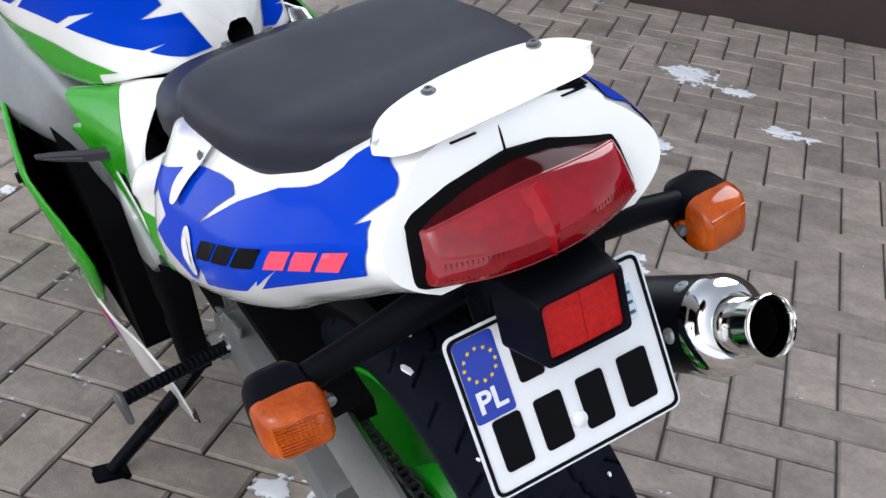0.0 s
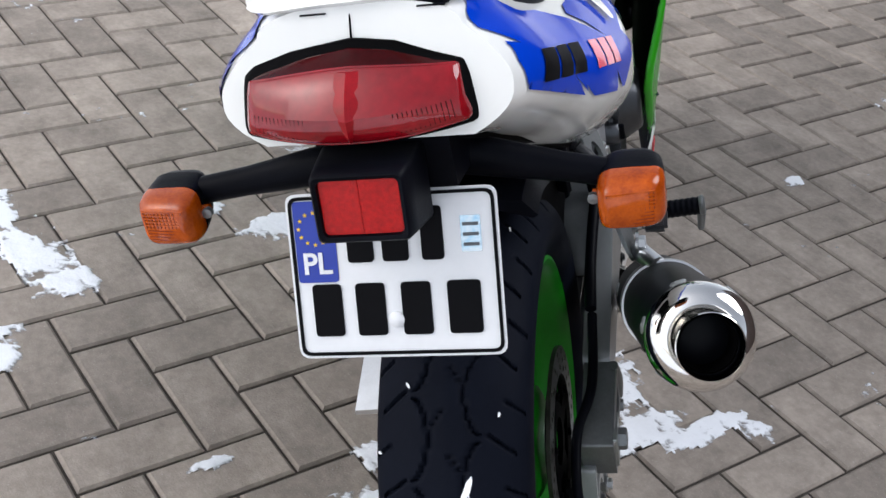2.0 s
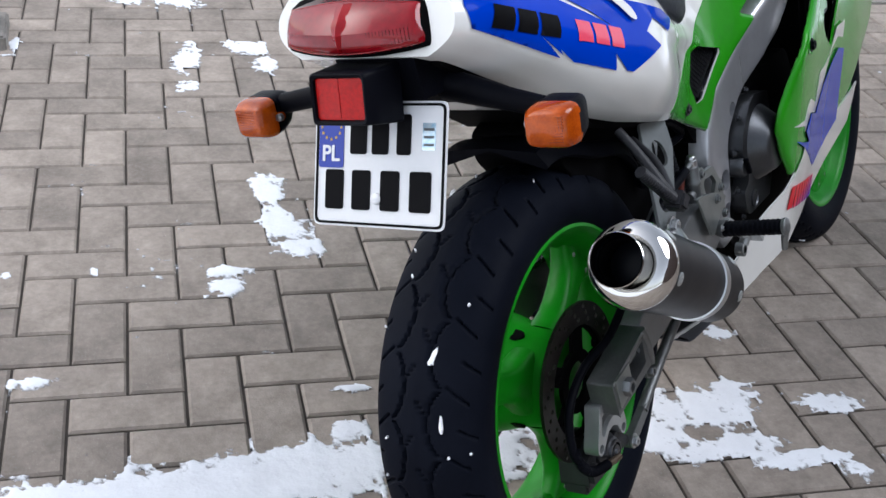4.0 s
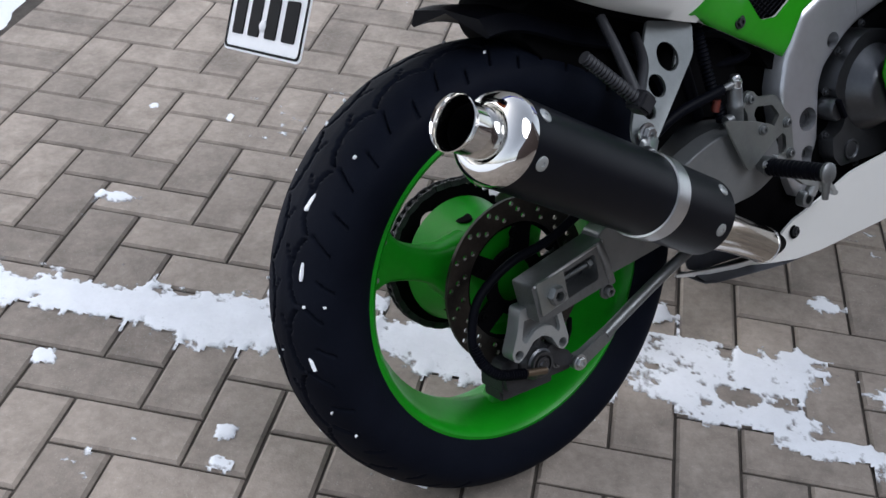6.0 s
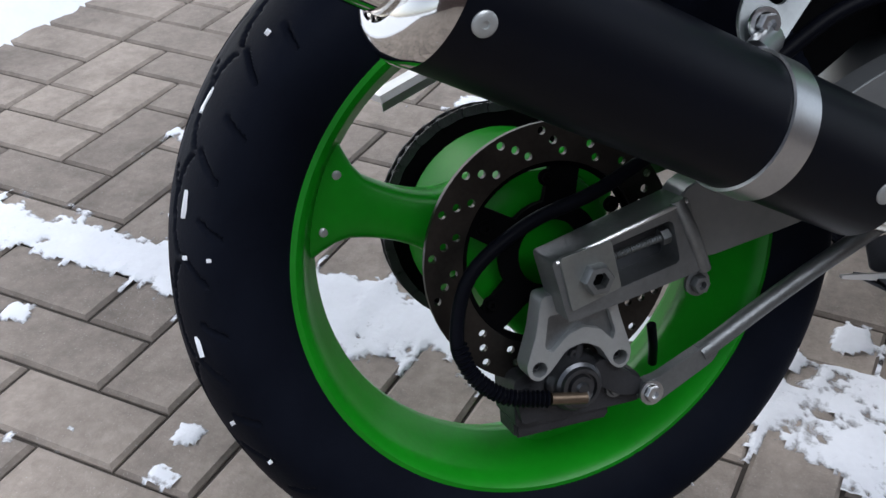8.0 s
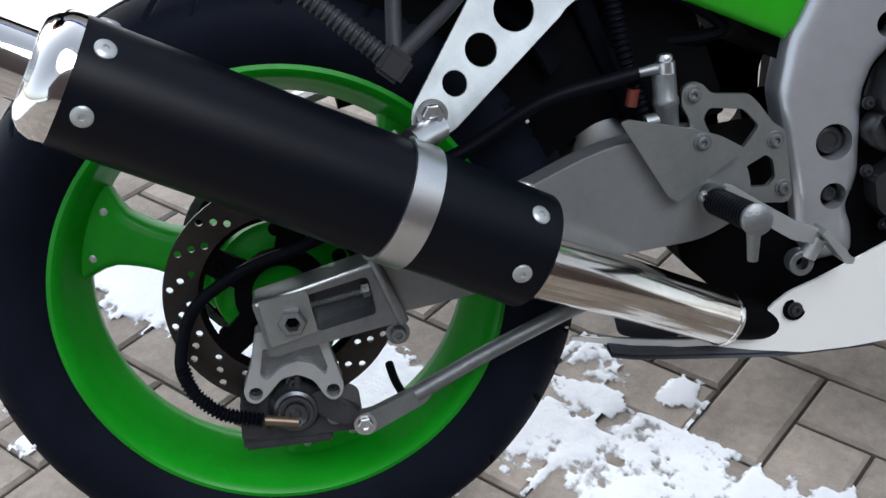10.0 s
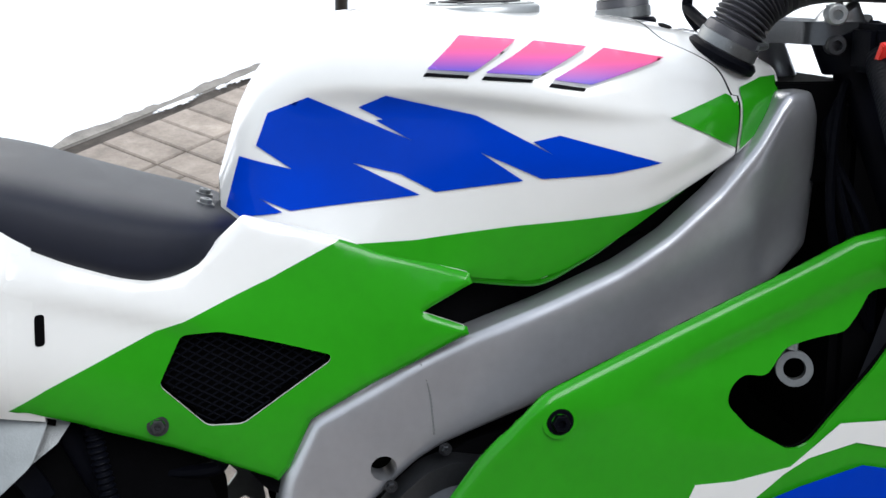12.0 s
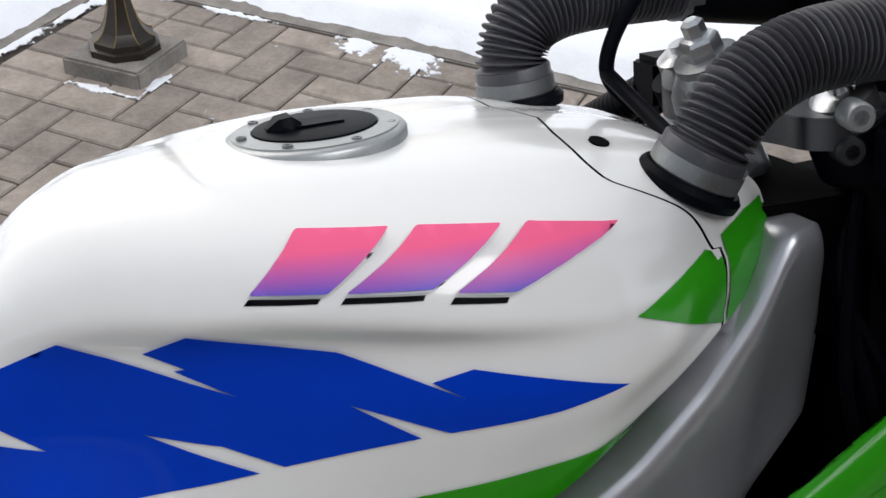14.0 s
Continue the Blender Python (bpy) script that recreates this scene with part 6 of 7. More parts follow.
part("air_duct", loft([[V(0.115, y - 0.013, z), V(0.115, y + 0.014, z - 0.004), V(0.130, y + 0.010, z - 0.004), V(0.130, y - 0.009, z)] for y, z in ((1.150, 0.702), (1.142, 0.674), (1.128, 0.630), (1.105, 0.568))]), INNERGREY, bike, "dark grey plastic duct behind the opening", smooth=30)

# ---- front end seen past the tank ----
front = new("front_end")
front.parent = bike
ST = V(0, -0.42, 0.91).normalized()
for s in (1, -1):
    part("fork_tube", tube([V(s * 0.098, 1.064, 0.955), V(s * 0.098, 1.33, 0.33)], 0.0215, 24), BLACK, front, "dark fork leg")
    part("fork_cap", lathe([(0.022, -0.02), (0.022, 0.006), (0.016, 0.010), (0.008, 0.010), (0.008, 0.016), (0, 0.016)], V(s * 0.098, 1.062, 0.962), ST, 24), ALLOY, front, "alloy fork cap")
    bar = new("clip_on_bar")
    bar.parent = bike
    part("bar_clamp", lathe([(0.024, -0.018), (0.031, -0.018), (0.031, 0.018), (0.024, 0.018)], V(s * 0.098, 1.072, 0.935), ST, 28), BLACK, bar)
    A, B = V(s * 0.125, 1.085, 0.950), V(s * 0.283, 1.030, 0.858)
    part("bar_tube", tube([A, B], 0.011, 14), BLACK, bar)
    part("grip", tube([A.lerp(B, 0.28), B], 0.0168, 20, ripple=0.0002, pitch=0.006), BLACK, bar, "black ribbed grip")
    part("bar_end", lathe([(0.010, 0), (0.0128, 0.003), (0.0135, 0.009), (0.0118, 0.016), (0.006, 0.020), (0, 0.0205)], B, (B - A), 24), ALLOY, bar, "alloy bar end")
    part("switch_box", box(-0.022, 0.022, -0.02, 0.02, -0.022, 0.024, 0.006, Matrix.Translation(A.lerp(B, 0.18))), BLACK, bar)
    part("lever", tube([A.lerp(B, 0.1) + V(0, 0.035, 0.0), A.lerp(B, 0.5) + V(0, 0.055, 0), B + V(0, 0.05, -0.01)], 0.007, 10), BLACK, bar)
part("red_switch", box(-0.0045, 0.0045, -0.004, 0.004, -0.010, 0.010, 0.0015, Matrix.Translation((0.190, 1.056, 0.932)) @ Matrix.Rotation(radians(28), 4, "Y")), RED, front, "red kill switch")
part("inner_trim", prism(rounded([(0.105, 0.66), (0.215, 0.70), (0.225, 0.90), (0.20, 0.985), (0.125, 0.985)], 0.02), 1.135, 1.141, plane="xz", bev=0.002), BLACK, front, "black inner trim of the fairing")
yk = rounded([(-0.125, 1.07), (-0.09, 1.035), (-0.03, 1.0), (0.03, 1.0), (0.085, 1.020), (0.108, 1.022), (0.125, 1.045), (0.122, 1.085), (0.10, 1.105), (0.04, 1.075), (-0.04, 1.075), (-0.10, 1.10)], 0.012)
part("top_yoke", prism(yk, 0.936, 0.958, plane="xy", bev=0.004), GREYCAST, front, "grey cast top yoke")
part("stem_nut", lathe([(0.036, 0.0), (0.034, 0.01), (0.026, 0.022), (0.024, 0.024), (0.024, 0.03), (0.018, 0.032)], V(0, 1.030, 0.957), ST, 32), CAST, front)
part("stem_hex", lathe([(0.0150, 0.03), (0.0150, 0.044), (0.013, 0.047), (0.0085, 0.048), (0.0085, 0.058), (0.005, 0.061), (0, 0.061)], V(0, 1.030, 0.957), ST, 6), ALLOY, front, "steering stem nut", smooth=30)
for s in (1, -1):
    # ribbed air hose from the duct cover to the nose
    h = new("air_hose")
    h.parent = bike
    if s > 0:
        base = V(0.101, 0.940, 0.928)
        line = [base, base + V(0.006, 0.012, 0.026), V(0.107, 0.974, 0.981), V(0.108, 1.015, 1.000), V(0.110, 1.075, 1.004), V(0.114, 1.17, 0.998)]
    else:
        base = V(-0.098, 0.912, 0.951)
        line = [base, V(-0.100, 0.909, 0.982), V(-0.102, 0.921, 1.007), V(-0.103, 0.948, 1.019), V(-0.104, 0.99, 1.023), V(-0.104, 1.06, 1.023)]
    part("bellows", tube(line, 0.0252, 28, 12, ripple=0.0028, pitch=0.0047), HOSE, h, "grey ribbed rubber air hose")
    d0 = (line[1] - line[0]).normalized()
    part("cuff", lathe([(0.0275, 0.0), (0.0290, 0.001), (0.0290, 0.024), (0.0275, 0.026)], base, d0, 36), HOSE, h)
    part("hose_clamp", lathe([(0.0292, 0.0), (0.0306, 0.0005), (0.0306, 0.0115), (0.0292, 0.012)], base + d0 * 0.005, d0, 40), CAST, h, "steel hose clamp")
    part("clamp_screw", tube([base + d0 * 0.009 + V(s * 0.024, 0.018, 0), base + d0 * 0.009 + V(s * 0.012, 0.034, 0)], 0.004, 8), CAST, h)
    part("grommet", lathe([(0.030, -0.008), (0.035, -0.006), (0.036, 0.0), (0.033, 0.004), (0.030, 0.004)], base, d0, 36), BLACK, h, "black rubber grommet")
    part("nose_clamp", lathe([(0.0285, -0.008), (0.0298, -0.008), (0.0298, 0.008), (0.0285, 0.008)], line[-1], (line[-1] - line[-2]), 36), CAST, h)
    part("nose_duct", tube([line[-1], line[-1] + V(s * 0.01, 0.12, -0.02)], 0.03, 20), BLACK, h)
# stay of the instrument panel
part("stay", tube([V(-0.06, 0.985, 0.945), V(-0.065, 0.972, 0.972), V(-0.055, 0.985, 1.015), V(-0.03, 1.03, 1.08)], 0.006, 10), BLACK, front, "bent black stay")
part("stay_bar", tube([V(-0.065, 0.972, 0.968), V(0.0, 0.968, 0.950), V(0.08, 0.965, 0.925)], 0.006, 10), BLACK, front)
part("airbox_dark", prism(rounded([(-0.11, 0.985), (0.10, 0.985), (0.11, 1.08), (-0.11, 1.08)], 0.02), 0.80, 0.900, plane="xy", bev=0.008), DARK, front)
# added black block stands for the shaded space below the yoke
part("yoke_filler", box(-0.10, 0.10, 1.08, 1.20, 0.50, 0.86, 0.01), DARK, front, "black filler block below the yoke")
part("headstock", lathe([(0.03, -0.10), (0.04, -0.08), (0.04, 0.0), (0.03, 0.01)], V(0, 1.01, 0.93), ST, 28), SILVER, front)
for sx, y, z, m_ in ((0.138, 1.034, 0.966, SATIN), (0.112, 1.050, 0.936, CALIPER)):
    part("clamp_bolt", lathe([(0.010, 0), (0.010, 0.016), (0.0085, 0.018), (0.005, 0.018), (0.0045, 0.010), (0, 0.010)], V(sx, y, z), (1, -0.3, 0), 18), m_, front, "clamp bolt")
for k in range(3):
    part("cable", tube([V(0.10, 1.08, 0.92 - 0.02 * k), V(0.125 - 0.01 * k, 1.05, 0.85), V(0.12, 1.06 + 0.02 * k, 0.74), V(0.10, 1.12, 0.64)], 0.005, 8), BLACK, front, "black control cable")
part("instrument_pod", loft([[V(x * w, 1.16 + y, z) for x, z in ((-1, 0.99), (1, 0.99), (0.9, 1.07), (-0.9, 1.07))] for y, w in ((0, 0.09), (0.07, 0.11))]), BLACK, front)
# front wheel and upper fairing close the front
wheel("front_wheel", V(0, 1.385, 0.300), 0.12, bike)
nose = []
for i in range(15):
    a = -1.35 + 2.7 * i / 14
    nose.append((math.sin(a), math.cos(a)))
rings = []
for z, rx, ry, yc in ((0.80, 0.20, 0.30, 1.30), (0.92, 0.215, 0.30, 1.28), (1.02, 0.21, 0.26, 1.25), (1.10, 0.17, 0.20, 1.22)):
    rings.append([V(rx * sx, yc + ry * cy, z) for sx, cy in nose])
part("nose_fairing", loft(rings, False, False), WHITE, bike, "white nose fairing")
part("nose_lining", loft([[V(p.x * 0.97, p.y - 0.012, p.z) for p in r] for r in rings], False, False), DARK, bike, "black inner lining of the nose")

for s in (1, -1):
    mir = new("mirror")
    mir.parent = bike
    rings = []
    for y, k in ((0.965, 0.75), (0.978, 1.0), (1.02, 0.92), (1.06, 0.5)):
        rings.append([V(s * (0.335 + 0.085 * k * math.cos(a)), y, 1.09 + 0.052 * k * math.sin(a)) for a in (2 * math.pi * q / 28 for q in range(28))])
    part("mirror_shell", loft(rings), WHITE, mir, "white mirror shell")
    part("mirror_arm", tube([V(s * 0.30, 1.05, 1.07), V(s * 0.20, 1.25, 1.02)], 0.011, 12), BLACK, mir)

# ---- side stand, on the left ----
stand = new("side_stand")
stand.parent = bike
part("leg", tube([V(-0.13, 0.60, 0.27), V(-0.22, 0.60, 0.205), V(-0.30, 0.606, 0.15), V(-0.352, 0.609, 0.116)], (0.013, 0.010), 12), BLACK, stand, "black side stand")
part("foot", box(-0.028, 0.028, -0.022, 0.022, 0.0, 0.010, 0.003, Matrix.Translation((-0.357, 0.609, 0.106)) @ Matrix.Rotation(radians(16.4), 4, "Y")), BLACK, stand)
part("tang", tube([V(-0.25, 0.60, 0.19), V(-0.28, 0.565, 0.205)], 0.006, 10), BLACK, stand)
part("spring", tube([V(-0.14, 0.585, 0.29), V(-0.22, 0.59, 0.22)], 0.007, 10, ripple=0.0016, pitch=0.005), CAST, stand)

# chain guard on the left
part("chain_guard", loft([[V(x, y, z) for x, z in ((-0.142, z0), (-0.105, z0 + 0.002), (-0.098, z0 - 0.004), (-0.098, z0 - 0.012), (-0.104, z0 - 0.004), (-0.142, z0 - 0.006))] for y, z0 in ((-0.088, 0.436), (-0.02, 0.462), (0.075, 0.489))]), ALLOY, bike, "brushed alloy chain guard", smooth=30)
part("inner_guard", loft([[V(x, y, z) for x, z in ((-0.135, z0), (-0.07, z0 + 0.006), (-0.07, z0 - 0.02), (-0.135, z0 - 0.02))] for y, z0 in ((0.076, 0.486), (0.20, 0.51), (0.34, 0.52))]), DARK, bike, "black inner guard", smooth=30)
# ---- yard: pavers, kerb, wall, lamp post, snow ----
def herringbone():
    """Pavers of two cells each: cell, and whether it runs along y."""
    i0, i1, j0, j1 = math.floor(KERB_X / PITCH) - 2, 60, math.floor(KERB_Y / PITCH) - 2, 39
    out = []
    for i in range(i0, i1):
        for j in range(j0, j1):
            k = (j - i + 2) % 4
            if j < -6:
                if j == -8:
                    out.append((i, j, True))
            elif j == -6 and k == 1:
                out.append((i, j, None))
            elif k == 0:
                out.append((i, j, True))
            elif k == 3:
                out.append((i, j, False))
    return out


def paver_bm(lx, ly, seed):
    rnd = random.Random(seed)
    g, h, c = 0.0026, 0.05, 0.0045
    bm = bmesh.new()
    def ring(inset, z, wob=0.0):
        return [bm.verts.new((x + rnd.uniform(-wob, wob), y + rnd.uniform(-wob, wob), z)) for x, y in ((g + inset, g + inset), (lx - g - inset, g + inset), (lx - g - inset, ly - g - inset), (g + inset, ly - g - inset))]
    a, b, t = ring(0, -h), ring(0, -c, 0.0006), ring(c, 0.0, 0.0005)
    for p, q in ((a, b), (b, t)):
        for k in range(4):
            bm.faces.new((p[k], p[(k + 1) % 4], q[(k + 1) % 4], q[k]))
    bm.faces.new(t)
    return bm


pave = thing("pavement", "grey-brown concrete block paving in herringbone, damp with traces of snow", "pavement", kind="structure")
shapes = {}
for run in (True, False, None):
    for v in range(3):
        bm = paver_bm(PITCH if run is not False else 2 * PITCH, 2 * PITCH if run else PITCH, v + 7 * bool(run) + (20 if run is None else 0))
        me = bpy.data.meshes.new("paver")
        bm.to_mesh(me)
        bm.free()
        me.materials.append(PAVER)
        shapes[run, v] = me
cells = []
for i, j, run in herringbone():
    x, y = i * PITCH, j * PITCH
    w, l = (1, 2) if run else (1, 1) if run is None else (2, 1)
    if x + w * PITCH < KERB_X + 0.02 or y + l * PITCH < KERB_Y + 0.02 or y + l * PITCH > WALL_Y + 0.2:
        continue
    cells.append((math.hypot(x - 0.0, y - 0.45), x, y, run))
cells.sort()
rnd = random.Random(3)
for d, x, y, run in cells[:300]:
    ob = new("paver", shapes[run, rnd.randrange(3)])
    ob.parent = pave
    ob.location = (x, y, rnd.uniform(-0.0006, 0.0006))
    ob.rotation_euler = (rnd.uniform(-0.003, 0.003), rnd.uniform(-0.003, 0.003), 0)
vs, fs = [], []
for d, x, y, run in cells[300:]:
    me = shapes[run, rnd.randrange(3)]
    o = len(vs)
    dz = rnd.uniform(-0.0006, 0.0006)
    vs += [(max(KERB_X + 0.004, x + v.co.x), max(KERB_Y + 0.004, y + v.co.y), v.co.z + dz) for v in me.vertices]
    fs += [[o + k for k in p.vertices] for p in me.polygons]
me = bpy.data.meshes.new("pavers_beyond")
me.from_pydata(vs, [], fs)
me.materials.append(PAVER)
rest = new("paver_field", me)
rest.parent = pave
tagged(rest, "more of the same paving farther off", kind="stuff")

kerb = thing("kerb", "concrete kerb strip along the snowy lawn", "kerb", kind="structure")
part("kerb_strip", box(KERB_X - 0.13, 3.0, KERB_Y - 0.13, KERB_Y - 0.004, -0.1, -0.0005, 0.004), CONCRETE, kerb)
part("kerb_strip", box(KERB_X - 0.13, KERB_X - 0.004, KERB_Y + 0.002, WALL_Y, -0.1, -0.0005, 0.004), CONCRETE, kerb)

wall = part("wall_north", box(-1.2, 9.0, WALL_Y, WALL_Y + 0.3, -0.1, 3.4, 0.01), WALLM, None, smooth=0)
tagged(wall, "dark brown rendered house wall", "wall", kind="structure")
pole = part("downpipe", lathe([(0.035, -0.02), (0.035, 0.05), (0.03, 0.055), (0.03, 2.6)], (-0.72, 3.70, 0), (0, 0, 1), 24), mat("grey_zinc", (0.2, 0.2, 0.21), 0.45, metal=0.6), None)
tagged(pole, "grey zinc pipe standing by the wall", "pipe")

# lamp post
lamp_post = thing("lamp_post", "dark bronze cast-iron lamp post on a concrete plinth", "lamp post", pose(-2.138, -0.531, 0, 0, 0, 20.5))
part("plinth", box(-0.105, 0.105, -0.105, 0.105, -0.05, 0.042, 0.006, Matrix.Rotation(radians(-18.5), 4, "Z")), CONCRETE, lamp_post, "square concrete plinth")
part("base", lathe([(0.086, 0.042), (0.086, 0.058), (0.076, 0.062), (0.076, 0.075), (0.064, 0.081), (0.050, 0.094), (0.039, 0.118), (0.030, 0.150), (0.0245, 0.185), (0.0235, 0.200), (0.027, 0.203), (0.027, 0.210), (0.022, 0.213)], (0, 0, 0), (0, 0, 1), 8), POSTM, lamp_post, "octagonal flared base", smooth=20)
part("collar", lathe([(0.021, 0.212), (0.021, 0.232), (0.024, 0.236), (0.024, 0.243), (0.019, 0.247)], (0, 0, 0), (0, 0, 1), 24), POSTM, lamp_post)
part("shaft", lathe([(0.0175, 0.24), (0.0175, 2.4)], (0, 0, 0), (0, 0, 1), 24), POSTM, lamp_post, "slim black shaft")
for k in range(8):
    a = 2 * math.pi * k / 8
    line = [V(r * math.cos(a), r * math.sin(a), z) for r, z in ((0.0765, 0.076), (0.064, 0.0815), (0.050, 0.0945), (0.039, 0.1185), (0.030, 0.1505), (0.0245, 0.1855), (0.0235, 0.200))]
    part("edge_line", tube(line, 0.0014, 6, 3), GOLD, lamp_post, "rubbed bronze edge")


# snow
def vnoise(x, y, seed):
    """Smooth value noise on arrays."""
    def h(i, j):
        v = np.sin(i * 127.1 + j * 311.7 + seed * 74.7) * 43758.5453
        return v - np.floor(v)
    i, j = np.floor(x), np.floor(y)
    u, v = x - i, y - j
    u, v = u * u * (3 - 2 * u), v * v * (3 - 2 * v)
    return (h(i, j) * (1 - u) + h(i + 1, j) * u) * (1 - v) + (h(i, j + 1) * (1 - u) + h(i + 1, j + 1) * u) * v


def fbm(x, y, seed, oct=4):
    return sum(vnoise(x * 2 ** k, y * 2 ** k, seed + k) / 2 ** k for k in range(oct)) / (2 - 2 ** (1 - oct))


def slush_material():
    """Snow that thins out to wet, see-through slush at its rims."""
    m = mat("half_melted_snow", (0.80, 0.82, 0.86), 0.7, var=0.08, scale=16, bump=0.7, bscale=120)
    N, K = m.node_tree.nodes, m.node_tree.links
    ge, xyz, no, sc, ad, mr = N.new("ShaderNodeNewGeometry"), N.new("ShaderNodeSeparateXYZ"), N.new("ShaderNodeTexNoise"), N.new("ShaderNodeMapRange"), N.new("ShaderNodeMath"), N.new("ShaderNodeMapRange")
    no.inputs["Scale"].default_value, no.inputs["Detail"].default_value, no.inputs["Roughness"].default_value = 85, 6, 0.7
    K.new(ge.outputs["Position"], xyz.inputs[0])
    K.new(ge.outputs["Position"], no.inputs["Vector"])
    sc.inputs["From Min"].default_value, sc.inputs["From Max"].default_value = 0.3, 0.7
    sc.inputs["To Min"].default_value, sc.inputs["To Max"].default_value = -0.0019, 0.0019
    K.new(no.outputs["Fac"], sc.inputs["Value"])
    K.new(xyz.outputs["Z"], ad.inputs[0])
    K.new(sc.outputs[0], ad.inputs[1])
    mr.inputs["From Min"].default_value, mr.inputs["From Max"].default_value = -0.0002, 0.0028
    mr.inputs["To Min"].default_value, mr.inputs["To Max"].default_value = 0.08, 1.0
    K.new(ad.outputs[0], mr.inputs["Value"])
    K.new(mr.outputs[0], N["Principled BSDF"].inputs["Alpha"])
    return m


SLUSH = slush_material()


def snow_mesh(name, height, x0, x1, y0, y1, step, parent, label, low=-0.0017):
    nx, ny = int((x1 - x0) / step), int((y1 - y0) / step)
    X, Y = np.meshgrid(np.linspace(x0, x1, nx), np.linspace(y0, y1, ny), indexing="ij")
    Z = height(X, Y)
    keep = (Z > low)
    cell = keep[:-1, :-1] & keep[1:, :-1] & keep[:-1, 1:] & keep[1:, 1:]
    used = np.zeros_like(keep)
    for a in (0, 1):
        for b in (0, 1):
            used[a:nx - 1 + a, b:ny - 1 + b] |= cell
    idx = -np.ones(keep.shape, int)
    idx[used] = np.arange(used.sum())
    P = np.stack([X[used], Y[used], Z[used]], 1)
    ci, cj = np.nonzero(cell)
    F = np.stack([idx[ci, cj], idx[ci + 1, cj], idx[ci + 1, cj + 1], idx[ci, cj + 1]], 1)
    me = bpy.data.meshes.new(name)
    me.from_pydata(P.tolist(), [], F.tolist())
    me.materials.append(SLUSH if step < 0.01 else SNOW)
    me.shade_smooth()
    ob = new(name, me)
    ob.parent = parent
    return tagged(ob, label, "snow", kind="stuff")


OWNER = {}
for n, (i, j, run) in enumerate(herringbone()):
    for a in range(2 if run is False else 1):
        for b in range(2 if run else 1):
            OWNER[i + a, j + b] = n


def joint_gap(X, Y):
    """Distance to the nearest joint between two pavers."""
    i, j = np.floor(X / PITCH).astype(int), np.floor(Y / PITCH).astype(int)
    i0, j0 = i.min() - 1, j.min() - 1
    own = np.array([[OWNER.get((a, b), -1) for b in range(j0, j.max() + 2)] for a in range(i0, i.max() + 2)])
    a, b = i - i0, j - j0
    u, v = X / PITCH - i, Y / PITCH - j
    gap = np.full(X.shape, 1.0)
    for da, db, d in ((-1, 0, u), (1, 0, 1 - u), (0, -1, v), (0, 1, 1 - v)):
        gap = np.where(own[a + da, b + db] != own[a, b], np.minimum(gap, d * PITCH), gap)
    return gap


# rows: x, y, radius along x, radius along y
STREAK = [(-0.13, -0.50, 0.045, 0.20), (-0.125, -0.25, 0.045, 0.20), (-0.135, 0.0, 0.05, 0.20), (-0.155, 0.2, 0.055, 0.16), (-0.165, 0.42, 0.05, 0.16), (-0.12, -0.36, 0.042, 0.14), (-0.12, 0.08, 0.045, 0.16), (-0.15, 0.44, 0.05, 0.13)]
THIN = [(-0.20, 0.66, 0.06, 0.10), (-0.35, 0.64, 0.04, 0.05), (-0.29, 0.67, 0.03, 0.05), (-0.17, 0.78, 0.035, 0.09), (-0.25, 0.80, 0.055, 0.08), (-0.23, 0.92, 0.06, 0.09), (-0.13, 0.92, 0.035, 0.10), (-0.28, 0.99, 0.045, 0.07), (-0.07, 1.06, 0.022, 0.10), (-0.23, 1.18, 0.03, 0.055), (-0.04, 1.13, 0.026, 0.036), (-0.27, 0.53, 0.03, 0.04)]
PATCHES = [(-1.14, 0.22, 0.08, 0.035), (-0.99, 0.24, 0.09, 0.05), (-0.88, 0.25, 0.045, 0.055), (-0.79, 0.10, 0.02, 0.05), (-0.73, 0.10, 0.03, 0.05), (-2.05, 0.25, 0.06, 0.065), (-1.93, 0.29, 0.067, 0.04), (-2.27, 0.47, 0.066, 0.056), (-1.77, 0.07, 0.035, 0.03), (-1.97, 0.07, 0.11, 0.04), (-0.44, -0.27, 0.02, 0.048), (-0.47, 1.06, 0.02, 0.03), (-0.89, 0.68, 0.04, 0.05), (-1.01, 0.59, 0.025, 0.027), (-1.12, 0.93, 0.038, 0.04), (-0.73, 2.58, 0.09, 0.14), (-0.57, 2.57, 0.025, 0.04), (-0.60, 1.86, 0.02, 0.03)]
KERBSIDE = [(-2.30, -0.83, 0.10, 0.018), (-2.05, -0.835, 0.13, 0.016), (-1.80, -0.84, 0.09, 0.02), (-2.495, -0.72, 0.016, 0.07), (-2.50, -0.45, 0.014, 0.10), (-2.16, -0.845, 0.05, 0.03), (-2.40, -0.82, 0.03, 0.03), (-2.00, -0.50, 0.014, 0.07), (-2.08, -0.405, 0.05, 0.012)]
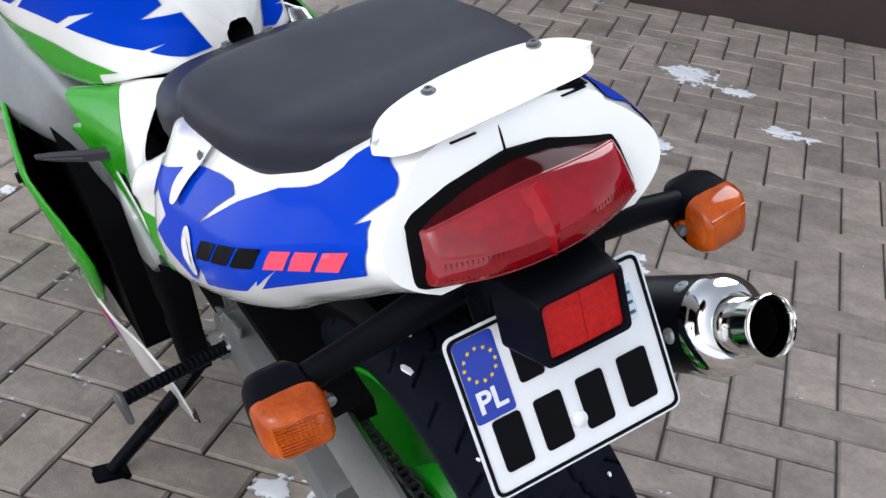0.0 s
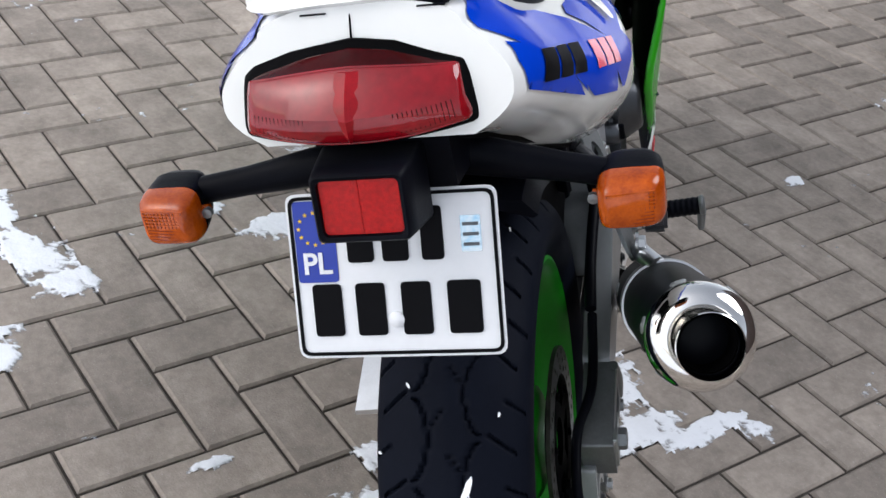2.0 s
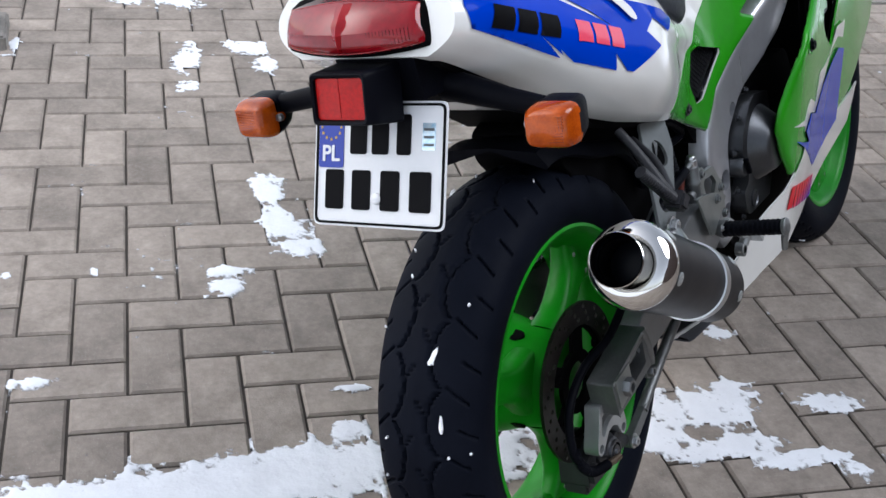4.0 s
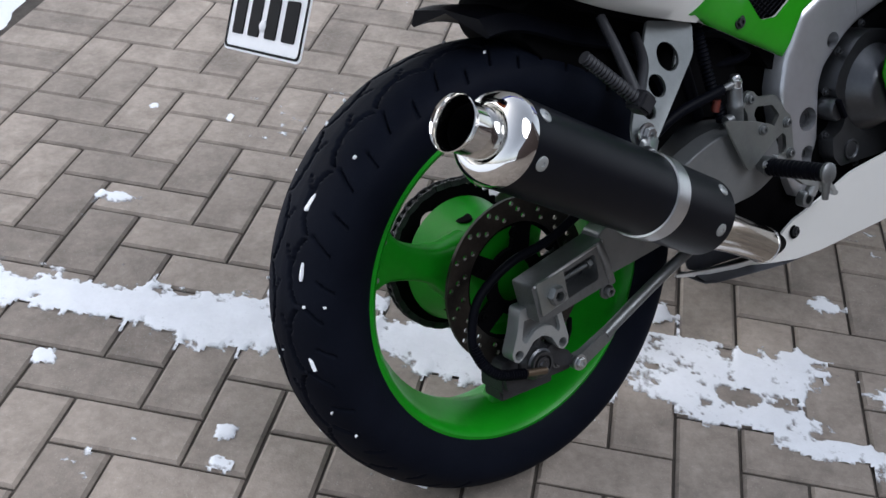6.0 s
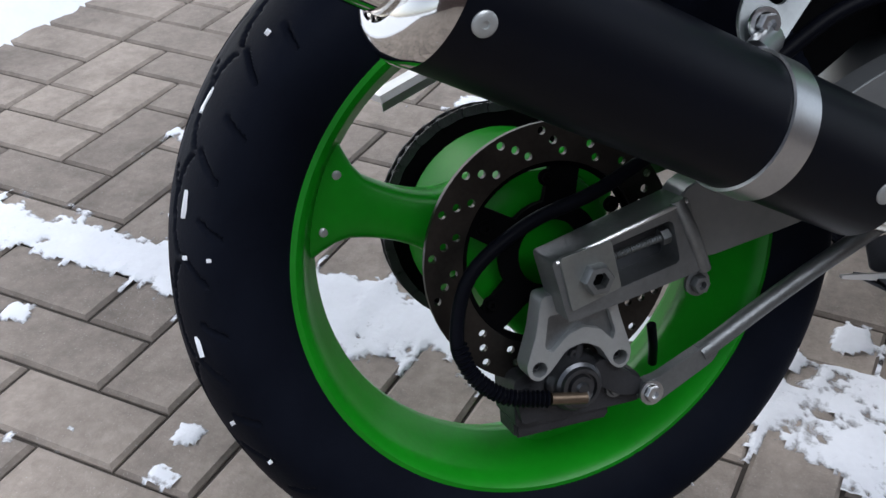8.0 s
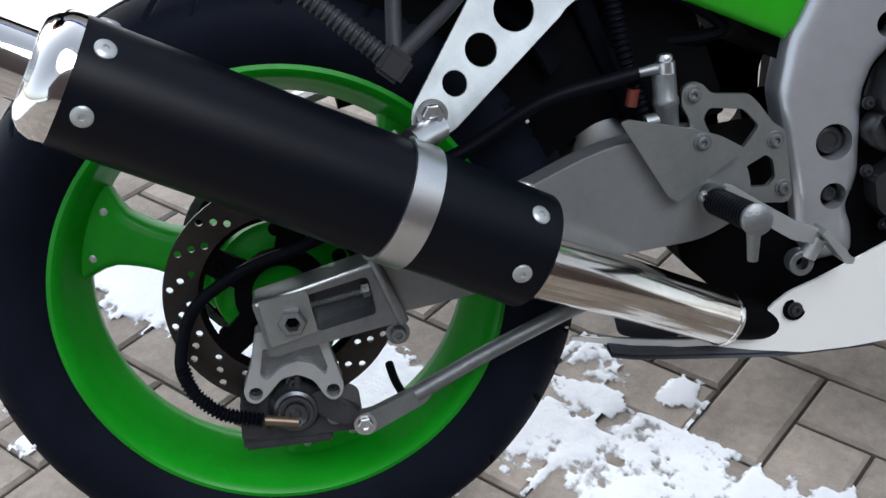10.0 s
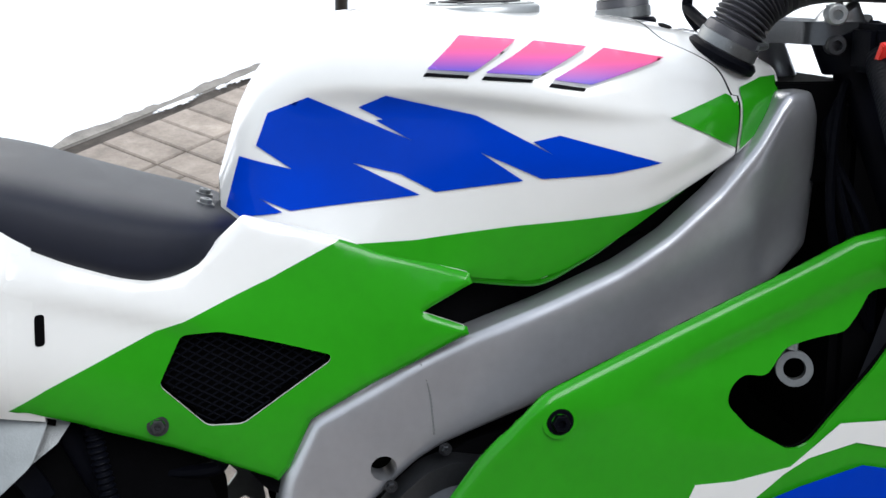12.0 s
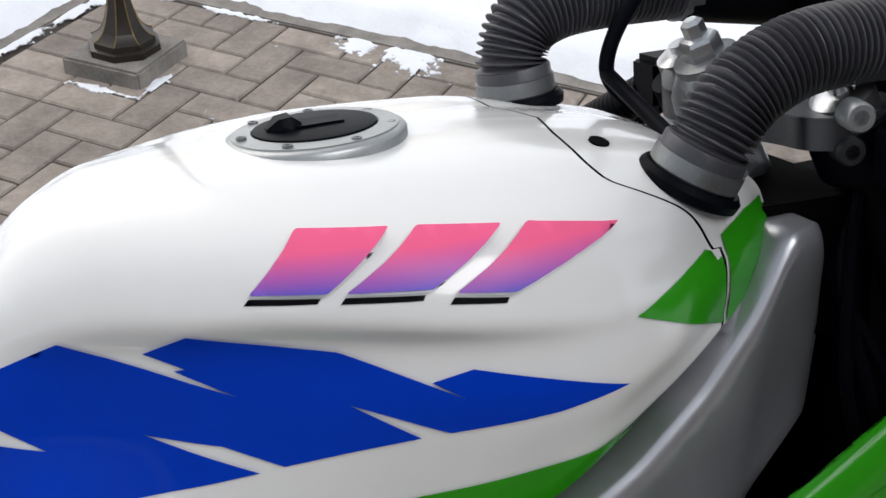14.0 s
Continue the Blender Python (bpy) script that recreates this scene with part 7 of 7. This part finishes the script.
FARTHER = [(0.02, 3.16, 0.08, 0.10), (0.17, 3.09, 0.045, 0.05), (0.0, 2.51, 0.05, 0.05), (0.34, 2.80, 0.07, 0.045), (0.07, 1.83, 0.017, 0.022), (-1.32, 1.46, 0.025, 0.023), (0.06, 1.77, 0.027, 0.03), (-0.13, 2.47, 0.027, 0.045), (-2.47, 0.06, 0.07, 0.085), (-2.48, -0.09, 0.05, 0.06), (0.03, -0.19, 0.02, 0.018), (0.12, 0.14, 0.02, 0.022), (-0.81, -0.34, 0.016, 0.014), (-0.81, -0.16, 0.018, 0.012), (0.18, 0.15, 0.015, 0.021), (-0.25, 0.27, 0.03, 0.034), (-0.37, 0.29, 0.016, 0.04), (-0.36, 0.76, 0.025, 0.025)]


def patch_height(X, Y):
    f = np.full(X.shape, -1.5)
    warp = 0.02 * (fbm(X * 11, Y * 11, 31) - 0.5), 0.02 * (fbm(X * 11, Y * 11, 37) - 0.5)
    for x, y, rx, ry in THIN:
        f = np.maximum(f, np.minimum(1.0 - np.sqrt(((X + warp[0] - x) / rx) ** 2 + ((Y + warp[1] - y) / ry) ** 2), 0.45))
    for x, y, rx, ry in STREAK + PATCHES + KERBSIDE + FARTHER:
        f = np.maximum(f, 1.0 - np.sqrt(((X + warp[0] - x) / rx) ** 2 + ((Y + warp[1] - y) / ry) ** 2))
    for x, y, rx, ry in STREAK:
        f = np.maximum(f, np.minimum(1.22 - np.sqrt(((X + warp[0] - x) / rx) ** 2 + ((Y + warp[1] - y) / ry) ** 2), 0.75))
    n, fine = fbm(X * 26, Y * 26, 5), fbm(X * 120, Y * 120, 8, 3)
    streaky = fbm(X * 16 + Y * 5, Y * 44, 23)
    level = f * 1.15 + (n - 0.5) * 1.3 + (streaky - 0.5) * 0.8 + (fine - 0.55) * 1.1
    level = level + np.where(f > -0.75, 0.50 * np.exp(-(joint_gap(X, Y) / 0.006) ** 2), 0.0)
    big = np.where(f > -0.9, 0.020 * np.clip(level, -1, 0.25) + 0.004 * np.clip(level, 0, 1.0), -0.02)
    speck = 0.05 * (fbm(X * 5, Y * 5, 11) * 0.5 + fbm(X * 60, Y * 60, 17, 3) * 0.7 - 0.893)
    return np.maximum(big, np.minimum(speck, 0.003)) * 0.5 + 0.0003


snow_mesh("snow_patches", patch_height, KERB_X, 1.3, KERB_Y, 3.85, 0.0055, None, "thin half-melted snow in patches on the pavers")


def field_height(X, Y):
    over = 0.10 * np.clip((X + 1.5) / 0.6, 0, 1)
    edge = np.minimum(np.maximum(KERB_X - 0.058 - X, KERB_Y + over - 0.042 - Y) + 0.05 * (fbm(X * 6, Y * 6, 2) - 0.45) + 0.03 * (fbm(X * 30, Y * 30, 12) - 0.5), 1.0)
    z = 0.03 * np.clip(edge * 12, -1, 1) + 0.035 * fbm(X * 2.2, Y * 2.2, 9) + 0.012 * fbm(X * 14, Y * 14, 4) - 0.006
    z = 0.002 + z * np.clip(edge / 0.05, 0, 1) - 0.6 * np.clip(0.012 - edge, 0, 1)
    return np.where(edge > -0.04, z, -1)


snow_mesh("snow_field_near", field_height, -5.0, 2.6, -4.0, 4.2, 0.018, None, "trodden snow covering the lawn beyond the kerb", low=-0.5)


def shrub(at, r, h, seed):
    """A low conifer: a stub of trunk, limbs and many small needled sprigs with snow on some."""
    sh = thing("shrub", "dark snow-dusted conifer shrub at the lawn's edge", "shrub", pose(*at, 0, 0, 20 * seed))
    rnd = random.Random(seed)
    part("trunk", tube([V(0, 0, -0.05), V(0.01, 0, h * 0.8)], (0.02, 0.008), 10), SOIL, sh)
    needles, snowbits = bmesh.new(), bmesh.new()
    for i in range(900):
        a, t = rnd.uniform(0, 2 * math.pi), rnd.random() ** 0.7
        rr = r * (1 - 0.75 * t) * rnd.uniform(0.35, 1.0)
        c = V(rr * math.cos(a), rr * math.sin(a), 0.03 + h * t)
        d = V(math.cos(a) + rnd.uniform(-0.5, 0.5), math.sin(a) + rnd.uniform(-0.5, 0.5), rnd.uniform(-0.2, 0.7)).normalized()
        w = d.orthogonal().normalized() * rnd.uniform(0.003, 0.007)
        l = rnd.uniform(0.03, 0.07)
        bm = snowbits if rnd.random() < 0.22 else needles
        f = [bm.verts.new(p) for p in (c - w, c + w, c + d * l + w * 0.3, c + d * l - w * 0.3)]
        bm.faces.new(f)
    part("needles", needles, LEAF, sh, "dark green needled sprigs", smooth=0)
    part("snow_on_sprigs", snowbits, SNOW, sh, "snow lying on the sprigs", smooth=0)


shrub((-2.55, -1.75, 0.0), 0.20, 0.30, 4)
shrub((-2.95, -1.55, 0.0), 0.24, 0.36, 5)
